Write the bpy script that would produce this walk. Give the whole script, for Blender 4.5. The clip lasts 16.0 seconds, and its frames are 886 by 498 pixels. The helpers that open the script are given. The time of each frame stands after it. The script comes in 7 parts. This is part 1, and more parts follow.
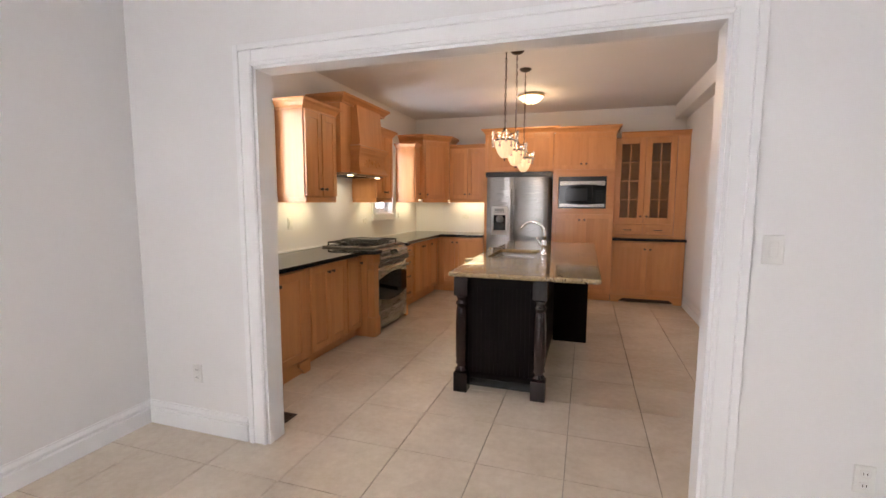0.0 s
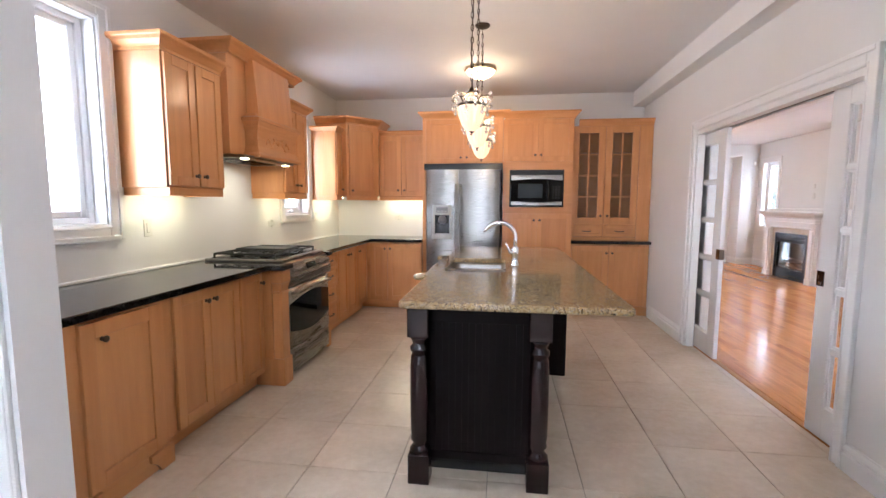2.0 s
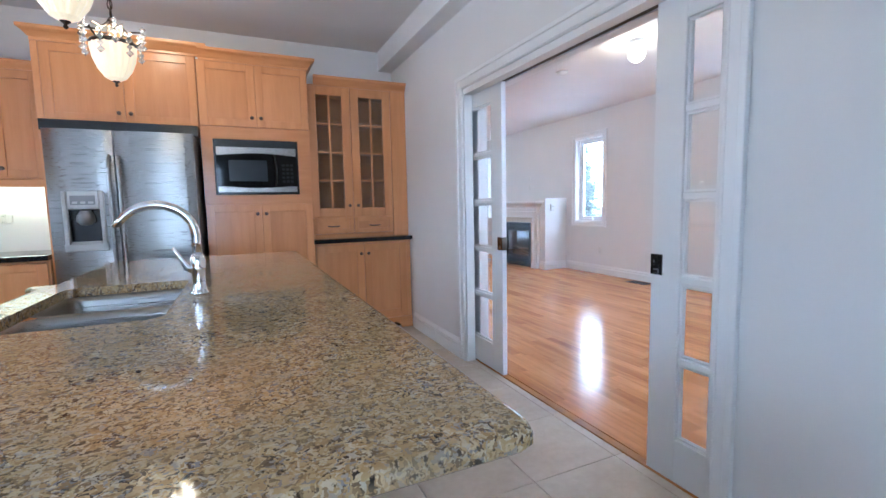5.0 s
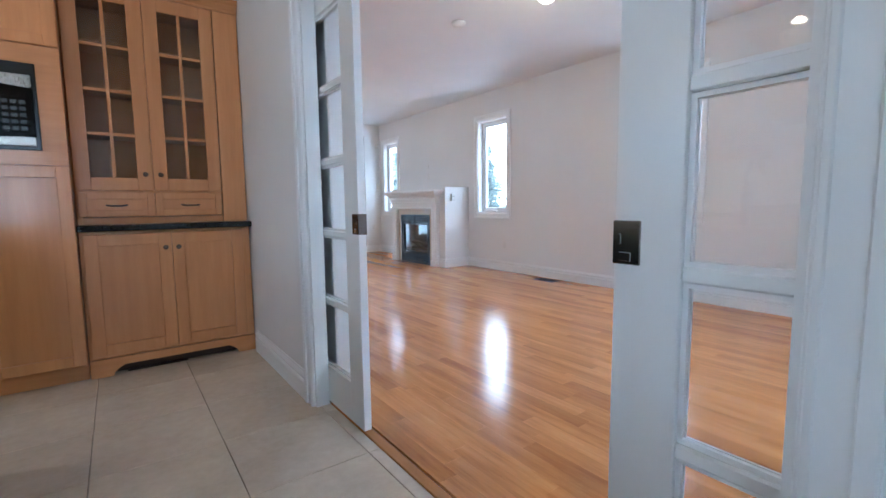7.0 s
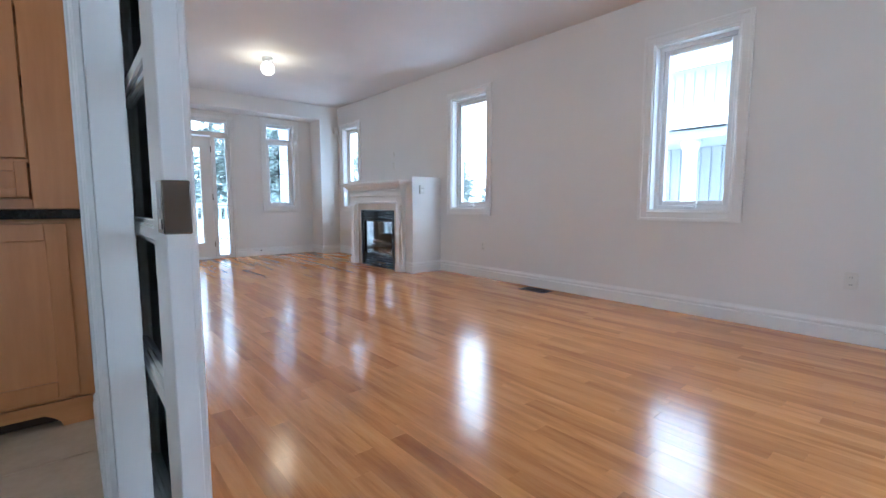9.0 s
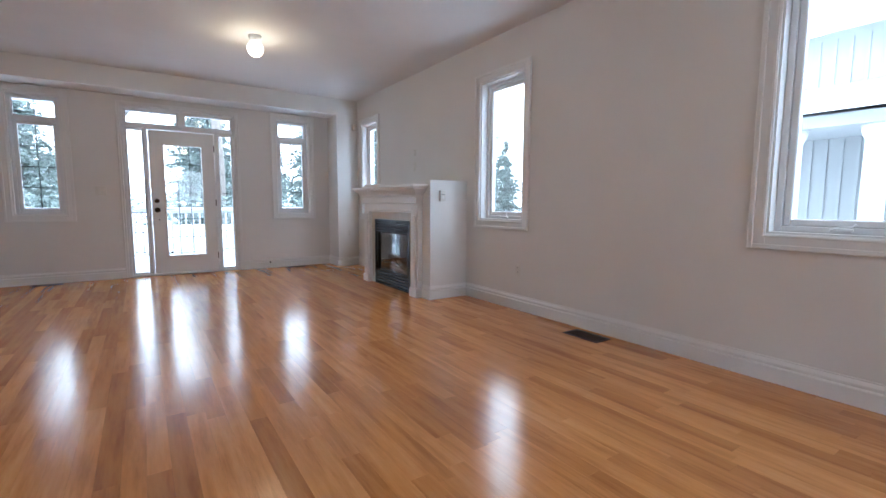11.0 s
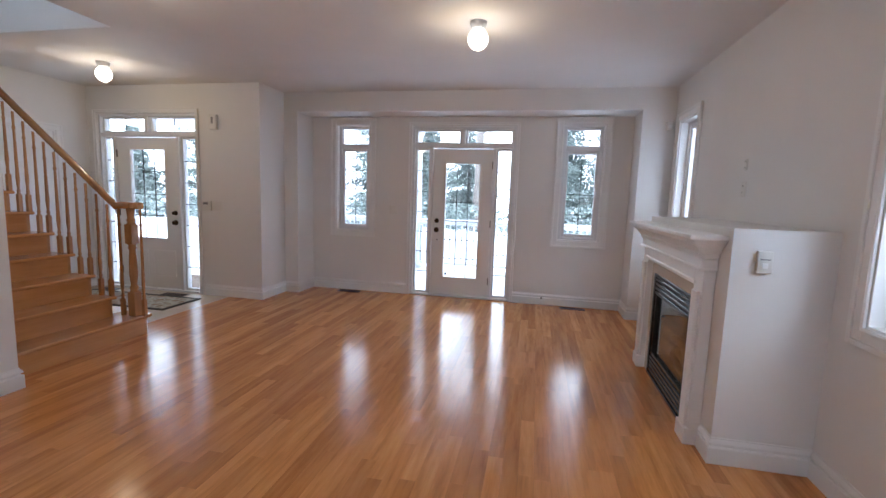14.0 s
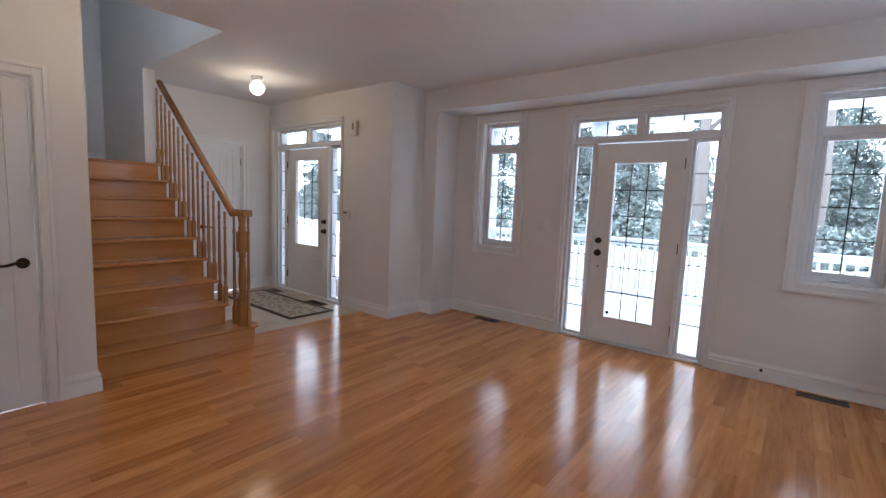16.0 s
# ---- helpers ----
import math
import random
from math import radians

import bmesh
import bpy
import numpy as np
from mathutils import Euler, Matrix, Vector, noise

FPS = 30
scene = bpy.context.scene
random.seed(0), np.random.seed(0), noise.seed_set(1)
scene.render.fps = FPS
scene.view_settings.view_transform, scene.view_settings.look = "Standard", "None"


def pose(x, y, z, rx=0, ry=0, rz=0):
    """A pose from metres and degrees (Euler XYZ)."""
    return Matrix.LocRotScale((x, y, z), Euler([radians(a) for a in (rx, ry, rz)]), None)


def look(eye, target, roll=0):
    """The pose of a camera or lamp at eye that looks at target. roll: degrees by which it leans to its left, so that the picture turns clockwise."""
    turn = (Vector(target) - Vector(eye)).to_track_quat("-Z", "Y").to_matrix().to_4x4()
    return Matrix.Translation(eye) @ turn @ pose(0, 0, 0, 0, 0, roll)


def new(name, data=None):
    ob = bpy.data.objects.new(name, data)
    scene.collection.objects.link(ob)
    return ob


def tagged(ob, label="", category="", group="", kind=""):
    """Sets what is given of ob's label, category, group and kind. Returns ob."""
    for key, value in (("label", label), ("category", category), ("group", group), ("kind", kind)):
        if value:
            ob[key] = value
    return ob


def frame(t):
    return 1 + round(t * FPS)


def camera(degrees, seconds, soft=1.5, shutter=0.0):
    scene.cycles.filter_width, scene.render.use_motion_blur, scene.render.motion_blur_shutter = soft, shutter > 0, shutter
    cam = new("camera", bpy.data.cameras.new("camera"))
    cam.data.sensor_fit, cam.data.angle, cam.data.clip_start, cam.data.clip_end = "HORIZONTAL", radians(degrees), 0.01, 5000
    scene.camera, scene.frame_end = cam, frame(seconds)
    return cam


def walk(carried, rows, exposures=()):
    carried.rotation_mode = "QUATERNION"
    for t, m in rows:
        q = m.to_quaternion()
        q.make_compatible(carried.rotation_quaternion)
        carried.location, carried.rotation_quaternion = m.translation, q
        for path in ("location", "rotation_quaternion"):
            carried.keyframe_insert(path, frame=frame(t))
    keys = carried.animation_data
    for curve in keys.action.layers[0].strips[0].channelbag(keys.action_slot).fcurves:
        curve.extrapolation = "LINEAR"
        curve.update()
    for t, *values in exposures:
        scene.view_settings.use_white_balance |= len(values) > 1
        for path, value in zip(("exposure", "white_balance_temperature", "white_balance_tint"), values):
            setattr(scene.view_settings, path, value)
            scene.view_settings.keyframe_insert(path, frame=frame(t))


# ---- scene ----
cam = camera(90.1, 16.0)
PATH = [
    (0, (0.072, -0.171, 1.422), (-0.539, 1.722, 1.209), 0.2),
    (0.5, (-0.001, 0.124, 1.419), (-0.552, 2.035, 1.206), 0.1),
    (1, (-0.144, 0.39, 1.404), (-0.627, 2.319, 1.194), 0.3),
    (1.5, (-0.297, 0.629, 1.389), (-0.666, 2.584, 1.186), 0.2),
    (2, (-0.396, 0.909, 1.363), (-0.663, 2.881, 1.161), 0.2),
    (2.5, (-0.468, 1.163, 1.334), (-0.641, 3.146, 1.135), 0.1),
    (3, (-0.534, 1.431, 1.296), (-0.603, 3.42, 1.101), 0.0),
    (3.5, (-0.52, 1.695, 1.26), (-0.442, 3.684, 1.068), -0.3),
    (4, (-0.438, 1.948, 1.248), (-0.158, 3.919, 1.055), -0.7),
    (4.5, (-0.319, 2.203, 1.217), (0.23, 4.116, 1.023), -0.9),
    (5, (-0.163, 2.412, 1.208), (0.664, 4.222, 1.012), -1.2),
    (5.2, (-0.076, 2.493, 1.195), (0.834, 4.262, 0.994), -1.3),
    (7.3, (0.752, 3.363, 0.999), (1.937, 4.961, 0.798), -0.5),
    (7.5, (0.84, 3.443, 0.989), (2.028, 5.038, 0.785), -0.4),
    (8, (1.0, 3.706, 0.951), (2.231, 5.269, 0.748), -0.3),
    (8.5, (1.145, 3.935, 0.926), (2.422, 5.462, 0.725), -0.1),
    (9, (1.331, 4.129, 0.944), (2.616, 5.647, 0.739), 0.0),
    (9.2, (1.402, 4.197, 0.946), (2.682, 5.719, 0.741), 0.0),
    (11.3, (2.464, 5.015, 1.078), (3.502, 6.713, 0.876), 0.5),
    (11.5, (2.578, 5.078, 1.102), (3.548, 6.816, 0.901), 0.7),
    (12, (2.891, 5.245, 1.187), (3.659, 7.08, 0.983), 1.0),
    (12.5, (3.164, 5.468, 1.26), (3.674, 7.39, 1.045), 1.3),
    (13, (3.394, 5.744, 1.324), (3.603, 7.721, 1.101), 1.5),
    (13.5, (3.663, 6.033, 1.39), (3.549, 8.016, 1.158), 1.7),
    (14, (3.841, 6.365, 1.419), (3.441, 8.31, 1.18), 1.9),
    (14.5, (3.972, 6.696, 1.416), (3.322, 8.574, 1.194), 2.0),
    (15, (4.088, 7.056, 1.438), (3.202, 8.835, 1.218), 2.2),
    (15.5, (4.11, 7.438, 1.431), (3.035, 9.11, 1.214), 2.4),
    (16, (4.125, 7.814, 1.418), (2.878, 9.363, 1.201), 2.3),
]
walk(cam, [(t, look(eye, target, roll)) for t, eye, target, roll in PATH],
     [(0, 0.72, 6900, 17), (1.0, 0.95, 6350, 14), (2.5, 1.26, 5650, 11), (3.5, 1.32, 5200, 7), (5, 1.00, 4750, 4), (7.5, 0.62, 4850, -1),
      (9, 0.38, 4900, -1), (11.5, -0.06, 5400, 4), (12.5, -0.18, 5450, 5), (14, -0.06, 5550, 8), (16, -0.26, 5550, 8)])

# ---- light ----
world = bpy.data.worlds.new("overcast_sky")
scene.world = world
world.use_nodes = True
wn = world.node_tree
sky = wn.nodes.new("ShaderNodeTexSky")
sky.sky_type = "NISHITA"
sky.sun_disc = False
sky.sun_elevation, sky.sun_rotation = radians(40), radians(200)
sky.air_density, sky.dust_density, sky.ozone_density = 1.0, 0.6, 1.0
hsv = wn.nodes.new("ShaderNodeHueSaturation")
hsv.inputs["Saturation"].default_value = 0.18
wn.links.new(sky.outputs[0], hsv.inputs["Color"])
cloud = wn.nodes.new("ShaderNodeMix")
cloud.data_type = "RGBA"
cloud.inputs[0].default_value = 0.88
cloud.inputs[7].default_value = (53.0, 56.0, 59.5, 1)
wn.links.new(hsv.outputs[0], cloud.inputs[6])
wn.links.new(cloud.outputs[2], wn.nodes["Background"].inputs[0])
wn.nodes["Background"].inputs[1].default_value = 0.15
sun = new("sun", bpy.data.lights.new("sun", "SUN"))
sun.data.energy, sun.data.angle, sun.data.color = 1.2, radians(25), (1, 0.97, 0.93)
sun.matrix_world = look((0, 0, 30), (-6, 14, 0))


def point_light(name, x, y, z, watts, colour, radius=0.05):
    lamp = new(name, bpy.data.lights.new(name, "POINT"))
    lamp.data.energy, lamp.data.color, lamp.data.shadow_soft_size = watts, colour, radius
    lamp.location = (x, y, z)
    return lamp


WARM = (1.0, 0.72, 0.42)


def window_daylight(x, y, z, width, height, watts):
    """Sky light standing in a west window's opening, shining east."""
    lamp = new("window_daylight", bpy.data.lights.new("window_daylight", "AREA"))
    lamp.data.shape, lamp.data.size, lamp.data.size_y = "RECTANGLE", height, width
    lamp.data.energy, lamp.data.color = watts, (0.86, 0.93, 1.0)
    lamp.matrix_world = Matrix.Translation((x, y, z)) @ Matrix.Rotation(radians(-90), 4, "Y")
    return lamp


window_daylight(-2.93, 2.885, 1.825, 0.66, 1.08, 3.2)
window_daylight(-2.93, 5.72, 1.76, 0.50, 0.94, 2.0)

# ---- mesh helpers ----


def bx(bm, x0, y0, z0, x1, y1, z1, bevel=0.0, seg=1):
    x0, x1 = min(x0, x1), max(x0, x1)
    y0, y1 = min(y0, y1), max(y0, y1)
    z0, z1 = min(z0, z1), max(z0, z1)
    vs = [bm.verts.new((x, y, z)) for x in (x0, x1) for y in (y0, y1) for z in (z0, z1)]
    fs = [bm.faces.new([vs[i] for i in q]) for q in ((0, 1, 3, 2), (4, 6, 7, 5), (0, 4, 5, 1), (2, 3, 7, 6), (0, 2, 6, 4), (1, 5, 7, 3))]
    if bevel > 0:
        bmesh.ops.bevel(bm, geom=list({e for f in fs for e in f.edges}), offset=bevel, segments=seg, affect="EDGES", profile=0.5)
    return bm


def B(x0, y0, z0, x1, y1, z1, bevel=0.0, seg=1):
    return bx(bmesh.new(), x0, y0, z0, x1, y1, z1, bevel, seg)


def prism(bm, pts, z0, z1, bevel=0.0, seg=2):
    """An upright prism over a plan outline (counter-clockwise)."""
    lo = [bm.verts.new((x, y, z0)) for x, y in pts]
    hi = [bm.verts.new((x, y, z1)) for x, y in pts]
    n = len(pts)
    fs = [bm.faces.new(lo[::-1]), bm.faces.new(hi)]
    fs += [bm.faces.new((lo[i], lo[(i + 1) % n], hi[(i + 1) % n], hi[i])) for i in range(n)]
    if bevel:
        es = [e for f in fs[:2] for e in f.edges]
        bmesh.ops.bevel(bm, geom=es, offset=bevel, segments=seg, affect="EDGES", profile=0.5)
    return bm


def lathe(bm, profile, cx, cy, steps=20, a0=0.0, a1=360.0):
    """Turns a profile of (radius, z) round the upright axis through cx, cy."""
    full = abs(a1 - a0) >= 360
    n = steps if full else steps + 1
    rings = []
    for r, z in profile:
        rings.append([bm.verts.new((cx + r * math.cos(radians(a0 + (a1 - a0) * i / steps)), cy + r * math.sin(radians(a0 + (a1 - a0) * i / steps)), z)) for i in range(n)])
    for a, b in zip(rings, rings[1:]):
        for i in range(n if full else n - 1):
            j = (i + 1) % n
            f = bm.faces.new((a[i], a[j], b[j], b[i]))
            f.smooth = True
    if profile[0][0] > 1e-4 and full:
        bm.faces.new(rings[0][::-1])
    if profile[-1][0] > 1e-4 and full:
        bm.faces.new(rings[-1])
    return bm


def tube(bm, pts, r, steps=10):
    """A round bar along a line of points."""
    pts = [Vector(p) for p in pts]
    rings = []
    up = Vector((0.13, 0.21, 0.97))
    for i, p in enumerate(pts):
        d = (pts[min(i + 1, len(pts) - 1)] - pts[max(i - 1, 0)]).normalized()
        a = d.cross(up)
        if a.length < 0.1:
            a = d.cross(Vector((1, 0, 0)))
        a.normalize()
        b = d.cross(a)
        rr = r[i] if isinstance(r, (list, tuple)) else r
        rings.append([bm.verts.new(p + rr * (math.cos(math.tau * k / steps) * a + math.sin(math.tau * k / steps) * b)) for k in range(steps)])
    for a, b in zip(rings, rings[1:]):
        for k in range(steps):
            f = bm.faces.new((a[k], b[k], b[(k + 1) % steps], a[(k + 1) % steps]))
            f.smooth = True
    bm.faces.new(rings[0])
    bm.faces.new(rings[-1][::-1])
    return bm


def sweep(bm, path, profile, closed=False):
    """Runs a profile of (out, z) along a level plan path; out is to the right of the way."""
    n = len(path)
    rings = []
    for i in range(n):
        p = Vector(path[i]).to_2d()
        dirs = []
        if i > 0 or closed:
            dirs.append((p - Vector(path[i - 1]).to_2d()).normalized())
        if i < n - 1 or closed:
            dirs.append((Vector(path[(i + 1) % n]).to_2d() - p).normalized())
        nn = [Vector((d.y, -d.x)) for d in dirs]
        m = nn[0] if len(nn) == 1 else (nn[0] + nn[1]).normalized()
        k = 1 / max(0.3, m.dot(nn[0]))
        rings.append([bm.verts.new((p.x + m.x * o * k, p.y + m.y * o * k, z)) for o, z in profile])
    pairs = list(zip(rings, rings[1:])) + ([(rings[-1], rings[0])] if closed else [])
    q = len(profile)
    for a, b in pairs:
        for k in range(q):
            bm.faces.new((a[k], b[k], b[(k + 1) % q], a[(k + 1) % q]))
    if not closed:
        bm.faces.new(rings[0])
        bm.faces.new(rings[-1][::-1])
    return bm


def mesh_of(bm, name, material):
    bmesh.ops.recalc_face_normals(bm, faces=bm.faces)
    me = bpy.data.meshes.new(name)
    bm.to_mesh(me)
    bm.free()
    me.materials.append(material)
    return me


def piece(name, bm, material, label="", category="", group="", kind=""):
    """A top-level thing that is one mesh."""
    return tagged(new(name, mesh_of(bm, name, material)), label, category, group, kind)


def thing(name, x, y, z, label, category, group="", kind=""):
    """An empty at a thing's base, to hold its parts."""
    ob = new(name)
    ob.empty_display_size = 0.1
    ob.matrix_basis = Matrix.Translation((x, y, z))
    return tagged(ob, label, category, group, kind)


def home(ob):
    m = ob.matrix_basis.copy()
    while ob.parent:
        m = ob.parent.matrix_basis @ ob.matrix_parent_inverse @ m
        ob = ob.parent
    return m


def part(name, bm, material, parent, label=""):
    """One mesh, given in world metres, under a thing or a part."""
    ob = new(name, mesh_of(bm, name, material) if not isinstance(bm, bpy.types.Mesh) else bm)
    ob.parent = parent
    ob.matrix_parent_inverse = home(parent).inverted()
    return tagged(ob, label)


# ---- materials ----


def nodes(name):
    m = bpy.data.materials.new(name)
    m.use_nodes = True
    t = m.node_tree
    return m, t, t.nodes["Principled BSDF"], t.nodes, t.links


def mapped(t, scale, object_space=True):
    tc = t.nodes.new("ShaderNodeTexCoord")
    mp = t.nodes.new("ShaderNodeMapping")
    mp.inputs["Scale"].default_value = scale
    t.links.new(tc.outputs["Object"], mp.inputs[0])
    return mp.outputs[0]


def noise_tex(t, vec, scale, detail=4.0, rough=0.55):
    n = t.nodes.new("ShaderNodeTexNoise")
    n.inputs["Scale"].default_value, n.inputs["Detail"].default_value, n.inputs["Roughness"].default_value = scale, detail, rough
    t.links.new(vec, n.inputs["Vector"])
    return n.outputs["Fac"]


def ramp(t, fac, *stops):
    r = t.nodes.new("ShaderNodeValToRGB")
    els = r.color_ramp.elements
    els[0].position, els[0].color = stops[0][0], (*stops[0][1], 1)
    els[1].position, els[1].color = stops[-1][0], (*stops[-1][1], 1)
    for p, c in stops[1:-1]:
        e = els.new(p)
        e.color = (*c, 1)
    t.links.new(fac, r.inputs[0])
    return r.outputs[0]


def bump(t, height, strength, distance, bsdf):
    b = t.nodes.new("ShaderNodeBump")
    b.inputs["Strength"].default_value, b.inputs["Distance"].default_value = strength, distance
    t.links.new(height, b.inputs["Height"])
    t.links.new(b.outputs[0], bsdf.inputs["Normal"])


def mix(t, fac, a, b, mode="MIX"):
    m = t.nodes.new("ShaderNodeMix")
    m.data_type, m.blend_type = "RGBA", mode
    for sock, v in ((m.inputs[0], fac), (m.inputs[6], a), (m.inputs[7], b)):
        if hasattr(v, "links"):
            t.links.new(v, sock)
        elif isinstance(v, tuple):
            sock.default_value = (*v, 1)
        else:
            sock.default_value = v
    return m.outputs[2]


def paint(name, colour, rough=0.5, vary=0.04, grain=0.15):
    m, t, p, N, L = nodes(name)
    v = mapped(t, (1, 1, 1))
    lo = tuple(c * (1 - vary) for c in colour)
    L.new(ramp(t, noise_tex(t, v, 1.3, 3), (0.3, lo), (0.7, colour)), p.inputs["Base Color"])
    p.inputs["Roughness"].default_value = rough
    bump(t, noise_tex(t, v, 260, 3), grain, 0.0006, p)
    return m


def wood(name, dark, mid, light, grain_axis="z", rough=0.35, coat=0.3, scale=1.0, per_object=True, relief=0.12, detail=6, spread=1.0):
    m, t, p, N, L = nodes(name)
    s = {"x": (1.2, 14, 14), "y": (14, 1.2, 14), "z": (14, 14, 1.2)}[grain_axis]
    v = mapped(t, tuple(c * scale for c in s))
    info = N.new("ShaderNodeObjectInfo")
    add = N.new("ShaderNodeVectorMath")
    add.operation = "MULTIPLY_ADD"
    comb = N.new("ShaderNodeCombineXYZ")
    for i in range(3):
        L.new(info.outputs["Random"], comb.inputs[i])
    L.new(comb.outputs[0], add.inputs[0])
    add.inputs[1].default_value = (37, 53, 29)
    L.new(v, add.inputs[2])
    v = add.outputs[0]
    g = noise_tex(t, v, 1.0, detail, 0.62)
    fine = noise_tex(t, v, 6.0, detail * 0.66, 0.7)
    base = ramp(t, g, (0.28, dark), (0.5, mid), (0.74, light))
    base = mix(t, 0.13, base, ramp(t, fine, (0.35, dark), (0.65, light)))
    if per_object:
        away = lambda c: tuple(1 + (k - 1) * spread for k in c)
        tint = ramp(t, info.outputs["Random"], (0.0, away((0.78, 0.72, 0.66))), (0.5, (1, 1, 1)), (1.0, away((1.10, 1.14, 1.18))))
        base = mix(t, 1.0, base, tint, "MULTIPLY")
    L.new(base, p.inputs["Base Color"])
    p.inputs["Roughness"].default_value = rough
    p.inputs["Coat Weight"].default_value, p.inputs["Coat Roughness"].default_value = coat, 0.12
    if relief:
        bump(t, fine, relief, 0.0008, p)
    return m


def plain(name, colour, rough=0.4, metal=0.0, **more):
    m, t, p, N, L = nodes(name)
    v = mapped(t, (1, 1, 1))
    L.new(ramp(t, noise_tex(t, v, 9, 4), (0.3, tuple(c * 0.9 for c in colour)), (0.7, colour)), p.inputs["Base Color"])
    p.inputs["Roughness"].default_value, p.inputs["Metallic"].default_value = rough, metal
    for k, val in more.items():
        p.inputs[k.replace("_", " ")].default_value = val
    return m


def brushed(name, colour, rough=0.3, axis=(220, 220, 3)):
    m, t, p, N, L = nodes(name)
    v = mapped(t, axis)
    n = noise_tex(t, v, 1.0, 3)
    L.new(ramp(t, n, (0.3, tuple(c * 0.86 for c in colour)), (0.7, colour)), p.inputs["Base Color"])
    p.inputs["Metallic"].default_value = 1.0
    mr = N.new("ShaderNodeMapRange")
    L.new(n, mr.inputs[0])
    mr.inputs[3].default_value, mr.inputs[4].default_value = rough - 0.06, rough + 0.08
    L.new(mr.outputs[0], p.inputs["Roughness"])
    return m


def glass(name, tint=(1, 1, 1), gloss=0.9):
    """A thin clear pane: lets light straight through, with a Fresnel gloss."""
    m, t, p, N, L = nodes(name)
    N.remove(p)
    tr, gl, mx = N.new("ShaderNodeBsdfTransparent"), N.new("ShaderNodeBsdfGlossy"), N.new("ShaderNodeMixShader")
    lw, pw, mr = N.new("ShaderNodeLayerWeight"), N.new("ShaderNodeMath"), N.new("ShaderNodeMapRange")
    tr.inputs[0].default_value = (*tint, 1)
    gl.inputs["Roughness"].default_value = 0.0
    gl.inputs["Color"].default_value = (gloss, gloss, gloss, 1)
    lw.inputs["Blend"].default_value = 0.5
    pw.operation, pw.inputs[1].default_value = "POWER", 3.2
    mr.inputs[3].default_value, mr.inputs[4].default_value = 0.035, 0.85
    L.new(lw.outputs["Facing"], pw.inputs[0])
    L.new(pw.outputs[0], mr.inputs[0])
    L.new(mr.outputs[0], mx.inputs[0])
    L.new(tr.outputs[0], mx.inputs[1])
    L.new(gl.outputs[0], mx.inputs[2])
    L.new(mx.outputs[0], N["Material Output"].inputs[0])
    return m


def glow(name, colour, strength):
    m, t, p, N, L = nodes(name)
    p.inputs["Base Color"].default_value = (*colour, 1)
    p.inputs["Emission Color"].default_value = (*colour, 1)
    p.inputs["Emission Strength"].default_value = strength
    p.inputs["Roughness"].default_value = 0.3
    return m


def granite(name, stops, speck, scale, rough=0.08):
    m, t, p, N, L = nodes(name)
    v = mapped(t, (1, 1, 1))
    vo = N.new("ShaderNodeTexVoronoi")
    vo.inputs["Scale"].default_value = scale
    warp = N.new("ShaderNodeTexNoise")
    warp.inputs["Scale"].default_value = scale * 0.35
    L.new(v, warp.inputs["Vector"])
    mx = N.new("ShaderNodeMix")
    mx.data_type = "RGBA"
    mx.inputs[0].default_value = 0.04
    L.new(v, mx.inputs[6])
    L.new(warp.outputs["Color"], mx.inputs[7])
    L.new(mx.outputs[2], vo.inputs["Vector"])
    sep = N.new("ShaderNodeSeparateColor")
    L.new(vo.outputs["Color"], sep.inputs[0])
    base = ramp(t, sep.outputs[0], *stops)
    big = noise_tex(t, v, scale * 0.09, 4)
    base = mix(t, ramp(t, big, (0.4, (0, 0, 0)), (0.62, (0.5, 0.5, 0.5))), base, speck)
    dark = noise_tex(t, v, scale * 0.55, 3, 0.6)
    base = mix(t, ramp(t, dark, (0.60, (0, 0, 0)), (0.67, (0.85, 0.85, 0.85))), base, tuple(c * 0.08 for c in speck))
    L.new(base, p.inputs["Base Color"])
    p.inputs["Roughness"].default_value = rough
    p.inputs["Specular IOR Level"].default_value = 0.55
    return m


M_WALL = paint("wall_paint", (0.80, 0.79, 0.78), 0.55)
M_CEIL = paint("ceiling_paint", (0.80, 0.79, 0.785), 0.7, 0.05, 0.5)
M_TRIM = paint("trim_paint", (0.84, 0.84, 0.84), 0.28, 0.02, 0.05)
M_VINYL = paint("white_vinyl", (0.80, 0.81, 0.83), 0.35, 0.02, 0.02)
M_MAPLE = wood("honey_maple", (0.60, 0.258, 0.088), (0.67, 0.302, 0.110), (0.73, 0.348, 0.136), "z", spread=0.4)
M_MAPLE_H = wood("honey_maple_across", (0.60, 0.258, 0.088), (0.67, 0.302, 0.110), (0.73, 0.348, 0.136), "y", spread=0.4)
M_MAPLE_X = wood("honey_maple_along", (0.60, 0.258, 0.088), (0.67, 0.302, 0.110), (0.73, 0.348, 0.136), "x", spread=0.4)
M_OAK = wood("oak_strip", (0.46, 0.174, 0.043), (0.66, 0.279, 0.077), (0.76, 0.366, 0.115), "y", 0.17, 0.0, 1.5, relief=0, detail=4, spread=1.05)
M_OAK.node_tree.nodes["Principled BSDF"].inputs["Specular IOR Level"].default_value = 0.62
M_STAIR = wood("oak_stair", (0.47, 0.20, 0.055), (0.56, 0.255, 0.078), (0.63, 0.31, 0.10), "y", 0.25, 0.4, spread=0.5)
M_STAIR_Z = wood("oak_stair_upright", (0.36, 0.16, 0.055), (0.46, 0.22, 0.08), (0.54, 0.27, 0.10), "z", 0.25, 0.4)
